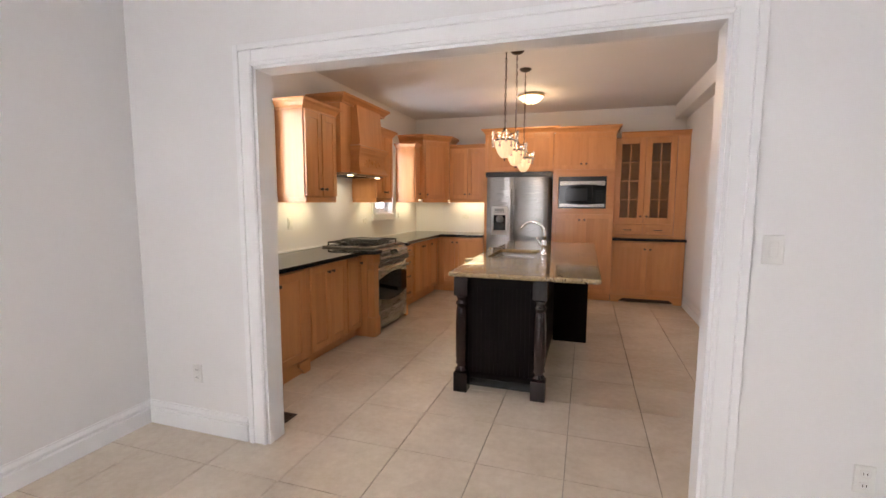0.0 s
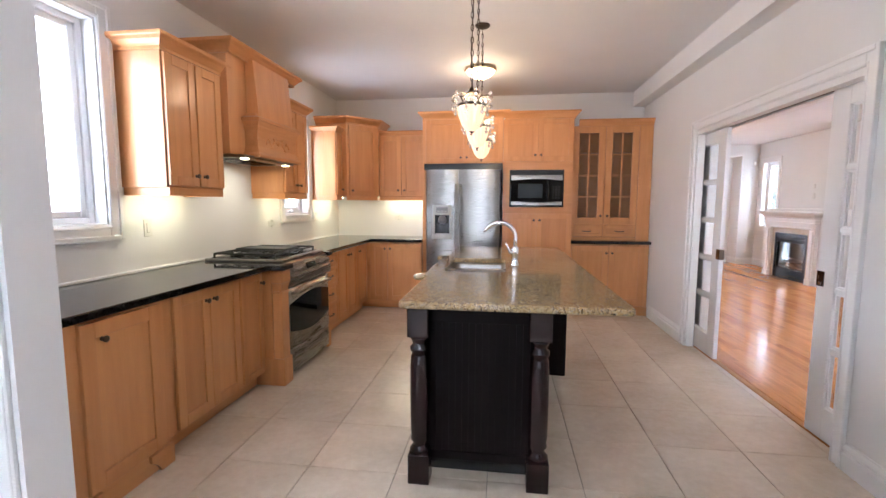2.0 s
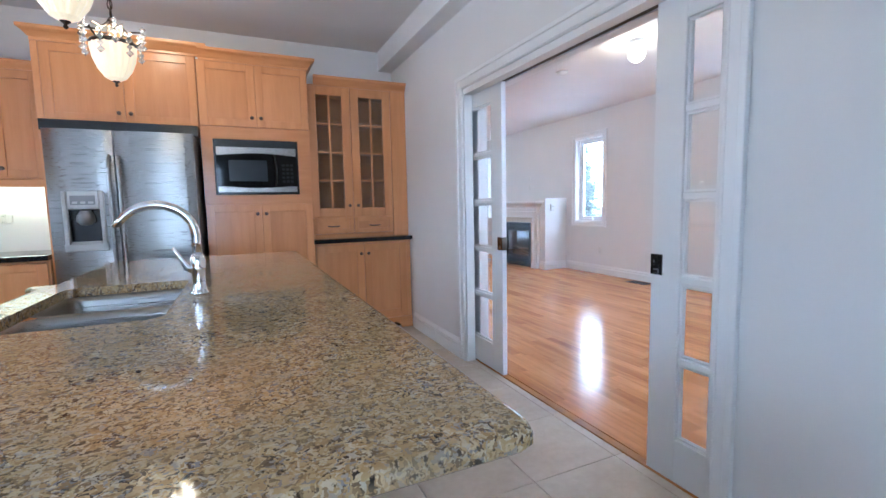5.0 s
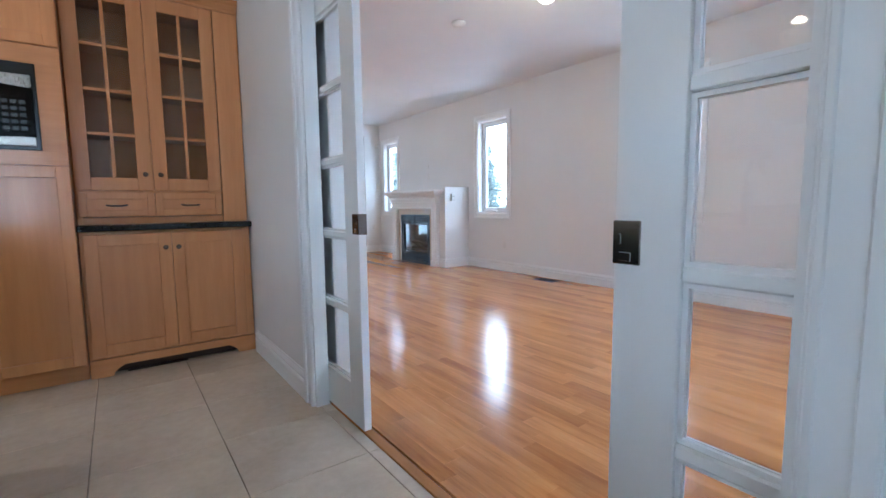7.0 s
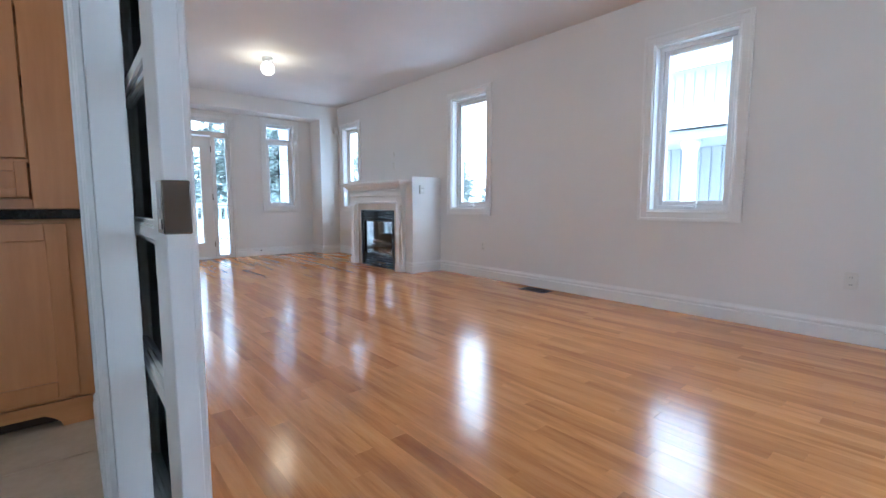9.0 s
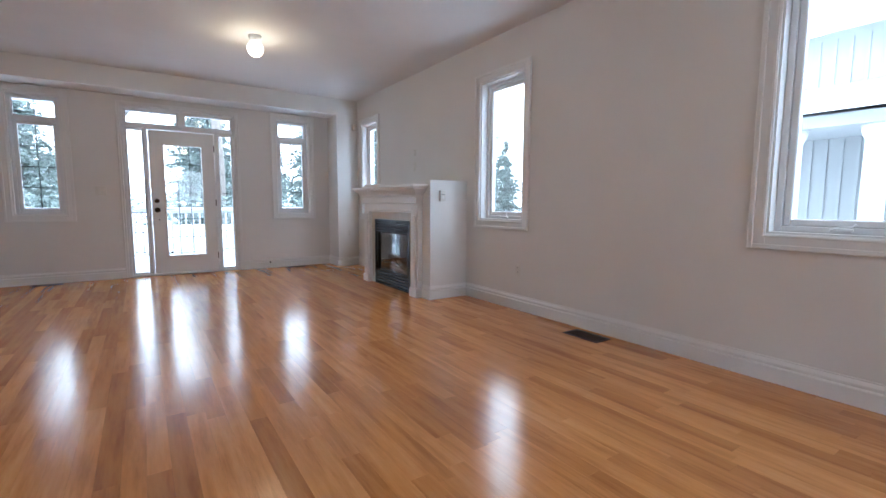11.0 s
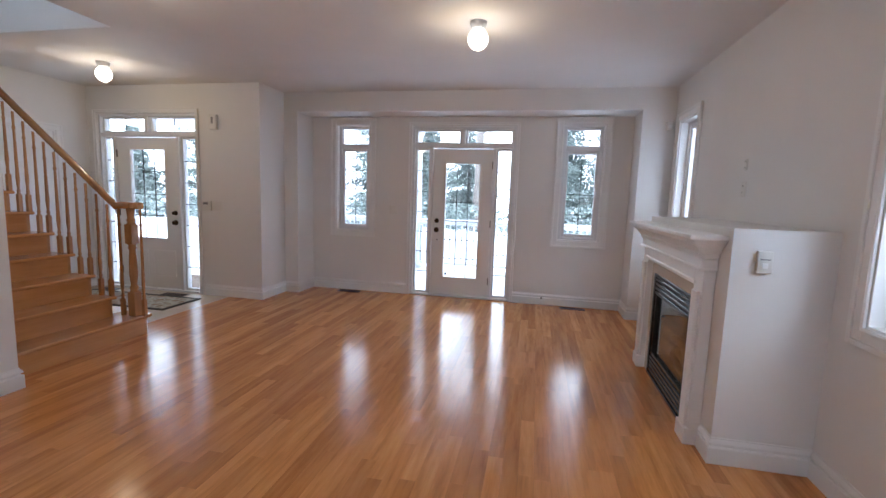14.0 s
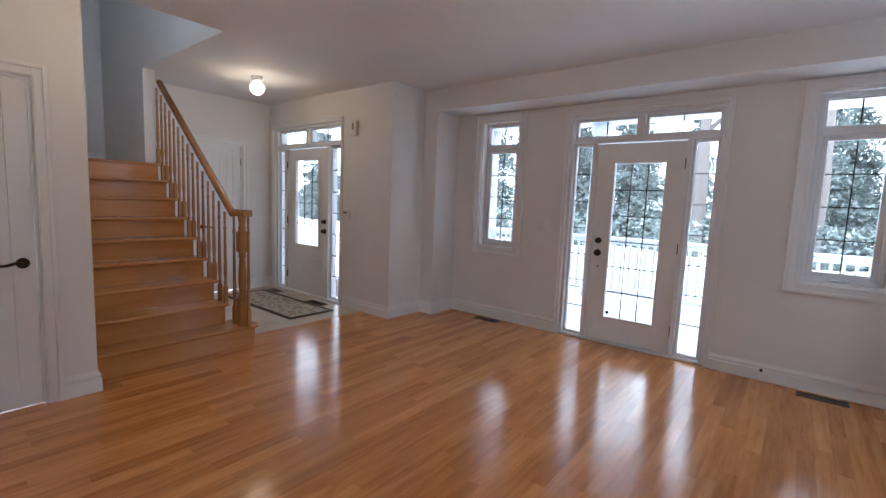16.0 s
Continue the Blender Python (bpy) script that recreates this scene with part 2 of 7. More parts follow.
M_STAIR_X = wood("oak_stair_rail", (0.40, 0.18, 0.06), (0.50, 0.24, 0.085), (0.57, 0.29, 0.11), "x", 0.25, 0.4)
M_ESPRESSO = wood("espresso_stain", (0.004, 0.003, 0.003), (0.007, 0.004, 0.004), (0.011, 0.006, 0.006), "z", 0.5, 0.0)
M_ESPRESSO.node_tree.nodes["Principled BSDF"].inputs["Specular IOR Level"].default_value = 0.08
M_CHERRY = wood("dark_cherry_stain", (0.007, 0.003, 0.003), (0.012, 0.004, 0.004), (0.022, 0.006, 0.006), "z", 0.25, 0.0)
M_CHERRY.node_tree.nodes["Principled BSDF"].inputs["Specular IOR Level"].default_value = 0.35
M_BLACK_STONE = granite("black_granite", ((0.2, (0.006, 0.006, 0.007)), (0.8, (0.02, 0.02, 0.022))), (0.03, 0.03, 0.033), 160, 0.07)
M_GRANITE = granite("gold_granite", ((0.0, (0.02, 0.016, 0.013)), (0.13, (0.13, 0.09, 0.055)), (0.3, (0.37, 0.235, 0.095)), (0.58, (0.52, 0.375, 0.18)), (0.82, (0.62, 0.52, 0.35)), (0.95, (0.26, 0.235, 0.21))), (0.38, 0.28, 0.14), 165, 0.06)
M_STEEL = brushed("stainless_steel", (0.31, 0.30, 0.288), 0.28, (2.5, 260, 260))
M_STEEL_H = brushed("stainless_across", (0.35, 0.33, 0.30), 0.27, (220, 3, 220))
M_CHROME = plain("chrome", (0.85, 0.85, 0.86), 0.06, 1.0)
M_BLACK = plain("black_enamel", (0.012, 0.012, 0.013), 0.25)
M_IRON = plain("cast_iron", (0.02, 0.02, 0.02), 0.6)
M_BLACK_GLASS = plain("black_glass", (0.004, 0.004, 0.005), 0.06, Specular_IOR_Level=0.22)
M_MESH = plain("dark_mesh_glass", (0.035, 0.04, 0.046), 0.12, Specular_IOR_Level=0.3)
M_BRASS = plain("pale_brass", (0.72, 0.60, 0.42), 0.25, 1.0)
M_BRONZE = plain("dark_bronze", (0.06, 0.042, 0.03), 0.35, 0.8)
M_KNOB = plain("aged_pewter", (0.16, 0.12, 0.09), 0.38, 0.9)
M_LATCH = plain("polished_dark_nickel", (0.24, 0.22, 0.20), 0.16, 1.0)
M_PLASTIC = plain("white_plastic", (0.78, 0.77, 0.74), 0.4)
M_GREY = plain("grey_plastic", (0.25, 0.25, 0.26), 0.4)
M_GLASS = glass("clear_pane")
M_CAB_GLASS = glass("cabinet_pane", (0.86, 0.86, 0.86))
M_CAME = plain("lead_caming", (0.04, 0.04, 0.042), 0.6, 0.2)
M_GROUT = plain("grout", (0.36, 0.32, 0.27), 0.8)
M_SUBFLOOR = plain("dark_joint", (0.10, 0.05, 0.022), 0.7)
M_VENT = plain("brown_metal", (0.05, 0.026, 0.014), 0.45, 0.3)
M_SURROUND = paint("beige_marble", (0.62, 0.55, 0.47), 0.2, 0.12, 0.0)
M_CRYSTAL = plain("crystal", (0.95, 0.93, 0.9), 0.03, 0.0, Transmission_Weight=0.75, IOR=1.5)
M_BULB = glow("lit_globe", (1.0, 0.86, 0.68), 6.0)
M_SHADE = glow("lit_ribbed_shade", (1.0, 0.76, 0.46), 0.35)
M_FLUSH = glow("lit_flush_bowl", (1.0, 0.78, 0.5), 2.5)
M_UNDER = glow("under_cabinet_tube", (1.0, 0.93, 0.55), 5.0)

# ---- structure ----
XL, XR, YB = -2.74, 1.38, 7.02
KC, LC = 2.80, 2.73
XE, YF = 5.35, 12.40


def wall_sheet(name, axis, p0, p1, a0, a1, z0, z1, openings=(), label="white painted plaster wall", material=None):
    """An upright wall between planes p0 and p1 of an axis, with openings (a0, a1, z0, z1) cut through it."""
    us = sorted({a0, a1, *[v for o in openings for v in o[:2]]})
    zs = sorted({z0, z1, *[v for o in openings for v in o[2:]]})
    us, zs = [u for u in us if a0 <= u <= a1], [z for z in zs if z0 <= z <= z1]
    solid = {}
    for i in range(len(us) - 1):
        for j in range(len(zs) - 1):
            cu, cz = (us[i] + us[i + 1]) / 2, (zs[j] + zs[j + 1]) / 2
            solid[i, j] = not any(o[0] < cu < o[1] and o[2] < cz < o[3] for o in openings)
    bm = bmesh.new()
    cache = {}

    def v(u, p, z):
        k = (u, p, z)
        if k not in cache:
            cache[k] = bm.verts.new((u, p, z) if axis == "y" else (p, u, z))
        return cache[k]

    for (i, j), s in solid.items():
        if not s:
            continue
        u0, u1, w0, w1 = us[i], us[i + 1], zs[j], zs[j + 1]
        bm.faces.new((v(u0, p0, w0), v(u1, p0, w0), v(u1, p0, w1), v(u0, p0, w1)))
        bm.faces.new((v(u0, p1, w0), v(u0, p1, w1), v(u1, p1, w1), v(u1, p1, w0)))
        for di, dj, q in ((-1, 0, (u0, u0, w0, w1)), (1, 0, (u1, u1, w0, w1)), (0, -1, (u0, u1, w0, w0)), (0, 1, (u0, u1, w1, w1))):
            if not solid.get((i + di, j + dj), False):
                if di:
                    bm.faces.new((v(q[0], p0, q[2]), v(q[0], p0, q[3]), v(q[0], p1, q[3]), v(q[0], p1, q[2])))
                else:
                    bm.faces.new((v(q[0], p0, q[2]), v(q[1], p0, q[2]), v(q[1], p1, q[2]), v(q[0], p1, q[2])))
    return piece(name, bm, material or M_WALL, label, "wall", kind="structure")


KWIN = (2.50, 3.27, 1.23, 2.42)
RWIN = (5.42, 6.02, 1.24, 2.28)
PO = (3.43, 5.38, 0.0, 2.05)
SIDE = [(5.35, 6.00, 0.88, 2.31), (8.04, 8.69, 0.88, 2.31), (11.21, 11.77, 0.88, 2.31)]
WA, WB = (0.99, 1.50, 0.88, 2.38), (4.14, 4.66, 0.88, 2.38)
ED = (2.12, 3.54, 0.0, 2.36)
FD = (-2.05, -0.50, 0.0, 2.37)

# dining room
wall_sheet("wall_dining_opening", "y", 1.86, 1.99, -2.70, 1.38, 0, KC, [(-1.66, 0.58, -0.1, 2.14)])
wall_sheet("wall_dining_west", "x", -2.71, -2.57, -2.4, 1.86, 0, KC, [(-1.8, -0.75, 0.65, 2.15)])
wall_sheet("wall_dining_south", "y", -2.54, -2.4, -2.71, 1.76, 0, KC, [(-1.5, -0.45, 0.4, 2.4)])
wall_sheet("wall_dining_east", "x", 1.62, 1.76, -2.54, 1.86, 0, KC)
wall_sheet("wall_dining_north", "y", 1.86, 2.35, 1.56, 1.76, 0, KC)
# kitchen
wall_sheet("wall_kitchen_west", "x", -2.90, XL, 1.99, 7.16, 0, KC, [KWIN, RWIN])
wall_sheet("wall_kitchen_north", "y", YB, 7.16, XL, XR, 0, KC)
wall_sheet("wall_kitchen_east", "x", XR, 1.435, 1.86, 7.16, 0, KC, [PO])
wall_sheet("wall_living_west", "x", 1.505, 1.56, 1.99, 7.16, 0, KC, [PO])
wall_sheet("wall_pocket_end", "x", 1.435, 1.505, 5.80, 7.16, 0, KC)
wall_sheet("wall_pocket_head", "x", 1.435, 1.505, 2.9, 5.80, 2.07, KC)
# living room and hall
wall_sheet("wall_living_south", "y", 2.35, 2.5, 1.56, XE + 0.2, 0, KC, [(2.95, 4.15, 0.85, 2.2)])
wall_sheet("wall_living_east", "x", XE, XE + 0.2, 2.35, YF + 0.2, 0, KC, SIDE)
wall_sheet("wall_front", "y", YF, YF + 0.2, 0.42, XE, 0, KC, [WA, WB, ED])
wall_sheet("wall_front_pier", "y", 11.97, YF, 0.42, 0.62, 0, KC)
wall_sheet("wall_front_pier_east", "y", 11.97, YF, 4.99, XE, 0, KC)
wall_sheet("wall_front_header", "y", 11.97, YF, 0.62, 4.99, 2.48, KC)
wall_sheet("wall_entry", "y", 11.42, 11.62, -2.35, 0.42, 0, KC, [FD])
wall_sheet("wall_entry_return", "x", 0.22, 0.42, 11.62, YF + 0.2, 0, KC)
wall_sheet("wall_hall_west", "x", -2.35, -2.2, 9.72, 11.42, 0, KC, [(10.36, 10.99, 0, 2.08)])
wall_sheet("wall_closet", "x", 0.28, 0.42, 7.16, 8.635, 0, KC, [(7.57, 8.37, 0, 2.06)])
wall_sheet("wall_living_back", "y", 7.16, 7.30, 0.42, 1.56, 0, KC)
wall_sheet("wall_stair_near", "y", 8.515, 8.635, -3.1, 0.28, 0, 5.2)
wall_sheet("wall_stair_far", "y", 9.60, 9.72, -3.1, -1.62, 0, 5.2)
wall_sheet("wall_stair_back", "x", -3.2, -3.1, 8.515, 9.72, 0, 5.2)
wall_sheet("wall_stair_upper_far", "y", 9.60, 9.72, -1.62, 0.40, LC + 0.1, 5.2)
# Opening high in this unseen wall is added to let sky light the stairs.
wall_sheet("wall_stair_upper_front", "x", 0.28, 0.40, 8.635, 9.60, LC + 0.1, 5.2, [(8.9, 9.35, 3.2, 4.3)])
piece("ceiling_stairwell", B(-3.2, 8.515, 5.2, 0.42, 9.72, 5.3), M_CEIL, "white ceiling high over the stairs", "ceiling", kind="structure")
piece("ceiling_kitchen", B(-2.9, -2.54, KC, 1.56, 7.16, KC + 0.1), M_CEIL, "white painted kitchen ceiling", "ceiling", kind="structure")
bm = bmesh.new()
bx(bm, 1.56, 2.35, LC, XE, YF, LC + 0.1)
bx(bm, 0.28, 7.16, LC, 1.56, YF, LC + 0.1)
bx(bm, -1.62, 9.60, LC, 0.28, 11.62, LC + 0.1)
bx(bm, -2.35, 9.72, LC, -1.62, 11.62, LC + 0.1)
bx(bm, 1.56, -2.54, KC, 1.76, 2.35, KC + 0.1)
piece("ceiling_living", bm, M_CEIL, "white painted living room ceiling", "ceiling", kind="structure")
piece("soffit", B(1.235, 1.99, 2.61, XR, YB, KC), M_WALL, "white boxed soffit along the kitchen wall", "soffit", kind="structure")
piece("floor_kitchen", B(-2.9, -2.54, -0.12, 1.47, 7.16, -0.012), M_GROUT, "beige grout bed under the kitchen tiles", "floor", kind="structure")
piece("floor_living", B(1.47, 2.35, -0.12, XE + 0.2, YF + 0.2, -0.012), M_SUBFLOOR, "dark bed under the oak strip floor", "floor", kind="structure")
piece("floor_dining_east", B(1.47, -2.54, -0.12, 1.76, 2.35, -0.012), M_GROUT, "beige grout bed under the dining tiles", "floor", kind="structure")
piece("floor_hall", B(-3.2, 7.16, -0.12, 1.47, YF + 0.2, -0.012), M_SUBFLOOR, "dark bed under the hall floor", "floor", kind="structure")

BASE_PROFILE = [(0, 0), (0.020, 0), (0.020, 0.090), (0.016, 0.096), (0.007, 0.098), (0.007, 0.106), (0.017, 0.110), (0.017, 0.120), (0.010, 0.132), (0.005, 0.138), (0.005, 0.147), (0, 0.148)]


def baseboard(name, path):
    return piece(name, sweep(bmesh.new(), path, BASE_PROFILE), M_TRIM, "white moulded baseboard along the wall", "baseboard", kind="structure")


baseboard("baseboard_dining", [(-2.57, -2.4), (-2.57, 1.86), (-1.79, 1.86)])
baseboard("baseboard_dining_east", [(0.69, 1.86), (1.62, 1.86)])
baseboard("baseboard_kitchen_east", [(XR, 6.5), (XR, 5.47)])
baseboard("baseboard_kitchen_south", [(XR, 3.34), (XR, 2.0), (0.69, 1.99)])
baseboard("baseboard_living_east", [(XE, 8.92), (XE, 2.5), (1.56, 2.5)])
baseboard("baseboard_front_east", [(3.56, YF), (4.99, YF), (4.99, 11.97), (XE, 11.97), (XE, 10.63)])
baseboard("baseboard_front_west", [(-0.42, 11.42), (0.42, 11.42), (0.42, 11.97), (0.62, 11.97), (0.62, YF), (2.10, YF)])
baseboard("baseboard_closet", [(0.42, 8.45), (0.42, 8.635), (0.24, 8.635)])
baseboard("baseboard_hall", [(-2.2, 11.06), (-2.2, 11.42), (-2.1, 11.42)])
baseboard("baseboard_landing", [(-3.1, 8.635), (-3.1, 9.60)]).location.z = 1.71

def casing(name, F, u0, u1, z0, z1, width=0.085, floor=True, label="white moulded door casing"):
    """Trim round an opening, in a wall's own way F(u, depth, z); depth below nought stands into the room."""
    bm = bmesh.new()
    for a, b, d in ((0.0, width, 0.016), (width * 0.72, width + 0.003, 0.026), (0.006, 0.02, 0.020)):
        lb(bm, F, u0 - b, u0 - a, -d, 0.0, z0 if floor else z0 - b, z1 + b, 0.003)
        lb(bm, F, u1 + a, u1 + b, -d, 0.0, z0 if floor else z0 - b, z1 + b, 0.003)
        lb(bm, F, u0 - a, u1 + a, -d, 0.0, z1 + a, z1 + b, 0.003)
        if not floor:
            lb(bm, F, u0 - a, u1 + a, -d, 0.0, z0 - b, z0 - a, 0.003)
    return bm


def lb(bm, F, u0, u1, w0, w1, z0, z1, bevel=0.0):
    a, b = F(u0, w0, z0), F(u1, w1, z1)
    return bx(bm, *a, *b, bevel)


def NORTH(y):
    return lambda u, w, z: (u, y + w, z)


def EAST(x):
    return lambda u, w, z: (x + w, u, z)


def WEST(x):
    return lambda u, w, z: (x - w, u, z)


def SOUTH(y):
    return lambda u, w, z: (u, y - w, z)


def window_unit(name, F, o, label, transom=None, grid=None, crank=True, hinge=0):
    """A casement in the opening o, with casing, jamb, frame, sash, panes, and lead bars where it has them."""
    u0, u1, z0, z1 = o
    x, y, z = F((u0 + u1) / 2, 0.0, z0)
    t = thing(name, x, y, z, label, "window", kind="structure")
    part("casing", casing(name, F, u0, u1, z0, z1, 0.085, False), M_TRIM, t, "white moulded casing")
    bm = bmesh.new()
    for q in ((u0, u0 + 0.012, z0, z1), (u1 - 0.012, u1, z0, z1), (u0 + 0.012, u1 - 0.012, z1 - 0.012, z1), (u0 + 0.012, u1 - 0.012, z0, z0 + 0.012)):
        lb(bm, F, q[0], q[1], 0.0, 0.2, q[2], q[3])
    part("jamb", bm, M_TRIM, t)
    a, b, c, d = u0 + 0.012, u1 - 0.012, z0 + 0.012, z1 - 0.012
    bm = bmesh.new()
    fw = 0.035
    for q in ((a, a + fw, c, d), (b - fw, b, c, d), (a + fw, b - fw, d - fw, d), (a + fw, b - fw, c, c + fw)):
        lb(bm, F, q[0], q[1], 0.075, 0.16, q[2], q[3], 0.004)
    lights = [(a + fw, b - fw, c + fw, d - fw)]
    if transom:
        lb(bm, F, a + fw, b - fw, 0.075, 0.16, transom - 0.03, transom + 0.03, 0.004)
        lights = [(a + fw, b - fw, c + fw, transom - 0.03), (a + fw, b - fw, transom + 0.03, d - fw)]
    part("window_frame", bm, M_VINYL, t)
    for n, (p, q, r, s) in enumerate(lights):
        sw = 0.04 if n == 0 else 0.012
        bm = bmesh.new()
        for e in ((p, p + sw, r, s), (q - sw, q, r, s), (p + sw, q - sw, s - sw, s), (p + sw, q - sw, r, r + sw)):
            lb(bm, F, e[0], e[1], 0.09, 0.14, e[2], e[3], 0.006)
        sash = part("sash", bm, M_VINYL, t)
        bm = bmesh.new()
        lb(bm, F, p + sw, q - sw, 0.112, 0.116, r + sw, s - sw)
        pane = part("pane", bm, M_GLASS, sash)
        pane.visible_shadow = False
        if grid:
            cols, rows = (2, grid) if n == 0 else (2, 1)
            bm = bmesh.new()
            for i in range(1, cols):
                uu = p + sw + (q - p - 2 * sw) * i / cols
                lb(bm, F, uu - 0.0045, uu + 0.0045, 0.108, 0.120, r + sw, s - sw)
            for j in range(1, rows):
                zz = r + sw + (s - r - 2 * sw) * j / rows
                lb(bm, F, p + sw, q - sw, 0.1075, 0.1205, zz - 0.0045, zz + 0.0045)
            part("lead_bars", bm, M_CAME, sash, "dark lead grille bars")
    if crank:
        um = (a + b) / 2
        bm = bmesh.new()
        lb(bm, F, um - 0.05, um + 0.05, 0.045, 0.085, c + fw * 0.3, c + fw * 0.3 + 0.022, 0.008)
        tube(bm, [F(um + 0.03, 0.05, c + 0.028), F(um - 0.01, 0.038, c + 0.04), F(um - 0.05, 0.035, c + 0.038), F(um - 0.065, 0.035, c + 0.055)], 0.006)
        part("crank", bm, M_VINYL, t)
    return t


for n, o in enumerate(SIDE):
    window_unit("window_%d" % (n + 1), EAST(XE), o, "tall white casement window in the side wall")
window_unit("window_4", NORTH(YF), WA, "white casement with transom and leaded grid", 2.08, 4)
window_unit("window_5", NORTH(YF), WB, "white casement with transom and leaded grid", 2.08, 4)
window_unit("window_6", WEST(XL), KWIN, "white kitchen casement beside the wall cabinet")
window_unit("window_7", WEST(XL), RWIN, "small white kitchen window between wall cabinets")
# Three unseen windows added to bring daylight into dining and living rooms.
window_unit("window_8", SOUTH(-2.4), (-1.5, -0.45, 0.4, 2.4), "unseen white window added to light the dining room")
window_unit("window_10", WEST(-2.57), (-1.8, -0.75, 0.65, 2.15), "unseen white side window added to light the dining room")
window_unit("window_9", SOUTH(2.5), (2.95, 4.15, 0.85, 2.2), "unseen white window added to light the living room")


def entry_door(name, F, o, slab, lite, label, sash_rows, panel=False, flip=False):
    """A glazed front door with two sidelights and a divided transom above."""
    u0, u1, z0, z1 = o
    s0, s1 = slab
    x, y, z = F((u0 + u1) / 2, 0.0, 0.0)
    t = thing(name, x, y, 0.0, label, "door", kind="structure")
    part("casing", casing(name, F, u0, u1, 0.0, z1, 0.045), M_TRIM, t, "white door casing")
    bm = bmesh.new()
    e = 0.035
    zt = 2.07
    for q in ((u0, u0 + e, 0, z1), (u1 - e, u1, 0, z1), (u0 + e, u1 - e, z1 - e, z1), (u0 + e, u1 - e, zt, zt + 0.05), (s0 - 0.045, s0 - 0.005, 0.02, zt), (s1 + 0.005, s1 + 0.045, 0.02, zt), ((u0 + u1) / 2 - 0.03, (u0 + u1) / 2 + 0.03, zt + 0.05, z1 - e)):
        lb(bm, F, q[0], q[1], 0.02, 0.17, q[2], q[3], 0.004)
    part("door_frame", bm, M_VINYL, t)
    bm = bmesh.new()
    lb(bm, F, u0 + e, u1 - e, 0.0, 0.2, 0.0, 0.025, 0.004)
    part("threshold", bm, M_VINYL, t)
    um = (u0 + u1) / 2
    for p, q, r, s, cols, rows in ((u0 + e, s0 - 0.045, 0.025, zt, 1, 7), (s1 + 0.045, u1 - e, 0.025, zt, 1, 7), (u0 + e, um - 0.03, zt + 0.05, z1 - e, 2, 1), (um + 0.03, u1 - e, zt + 0.05, z1 - e, 2, 1)):
        bm = bmesh.new()
        k = 0.028
        for g in ((p, p + k, r, s), (q - k, q, r, s), (p + k, q - k, s - k, s), (p + k, q - k, r, r + k)):
            lb(bm, F, g[0], g[1], 0.06, 0.11, g[2], g[3], 0.006)
        sash = part("sidelight" if cols == 1 else "transom_light", bm, M_VINYL, t)
        bm = bmesh.new()
        lb(bm, F, p + k, q - k, 0.083, 0.087, r + k, s - k)
        part("pane", bm, M_GLASS, sash).visible_shadow = False
        bm = bmesh.new()
        for i in range(1, cols):
            uu = p + k + (q - p - 2 * k) * i / cols
            lb(bm, F, uu - 0.0045, uu + 0.0045, 0.079, 0.091, r + k, s - k)
        for j in range(1, rows):
            zz = r + k + (s - r - 2 * k) * j / rows
            lb(bm, F, p + k, q - k, 0.0785, 0.0915, zz - 0.0045, zz + 0.0045)
        part("lead_bars", bm, M_CAME, sash, "dark lead grille bars")
    l0, l1, m0, m1 = lite
    bm = bmesh.new()
    for q in ((s0, l0, 0.028, 2.06), (l1, s1, 0.028, 2.06), (l0, l1, m1, 2.06), (l0, l1, 0.028, m0)):
        lb(bm, F, q[0], q[1], 0.05, 0.095, q[2], q[3])
    if panel:
        pw = (s1 - s0) * 0.36
        for c in (s0 + (s1 - s0) * 0.27, s0 + (s1 - s0) * 0.73):
            lb(bm, F, c - pw / 2, c + pw / 2, 0.044, 0.05, 0.2, m0 - 0.17, 0.005)
    leaf = part("door_leaf", bm, M_TRIM, t, "white painted door leaf")
    bm = bmesh.new()
    k = 0.022
    for q in ((l0 - k, l0, m0 - k, m1 + k), (l1, l1 + k, m0 - k, m1 + k), (l0, l1, m1, m1 + k), (l0, l1, m0 - k, m0)):
        lb(bm, F, q[0], q[1], 0.038, 0.05, q[2], q[3], 0.005)
    part("lite_frame", bm, M_TRIM, leaf)
    bm = bmesh.new()
    lb(bm, F, l0, l1, 0.070, 0.074, m0, m1)
    part("pane", bm, M_GLASS, leaf).visible_shadow = False
    bm = bmesh.new()
    for i in (1, 2):
        uu = l0 + (l1 - l0) * i / 3
        lb(bm, F, uu - 0.0045, uu + 0.0045, 0.066, 0.078, m0, m1)
    for j in range(1, sash_rows):
        zz = m0 + (m1 - m0) * j / sash_rows
        lb(bm, F, l0, l1, 0.0655, 0.0785, zz - 0.0045, zz + 0.0045)
    part("lead_bars", bm, M_CAME, leaf, "dark lead grille bars")
    ku = s1 - 0.065 if flip else s0 + 0.065
    for zz, r in ((1.07, 0.026), (0.94, 0.030)):
        bm = bmesh.new()
        tube(bm, [F(ku, 0.05, zz), F(ku, 0.04, zz), F(ku, 0.036, zz), F(ku, 0.02, zz), F(ku, 0.005, zz), F(ku, 0.0, zz)], [r + 0.006, r + 0.006, 0.012, 0.012, r * 0.9, r * 0.5], 14)
        part("deadbolt" if zz > 1 else "knob", bm, M_BRONZE, leaf, "dark bronze knob")
    hu = s0 if flip else s1
    for zz in (0.25, 1.05, 1.85):
        bm = bmesh.new()
        lb(bm, F, hu - 0.006, hu + 0.006, 0.036, 0.05, zz - 0.05, zz + 0.05, 0.003)
        part("hinge", bm, M_BRONZE, leaf)
    return t


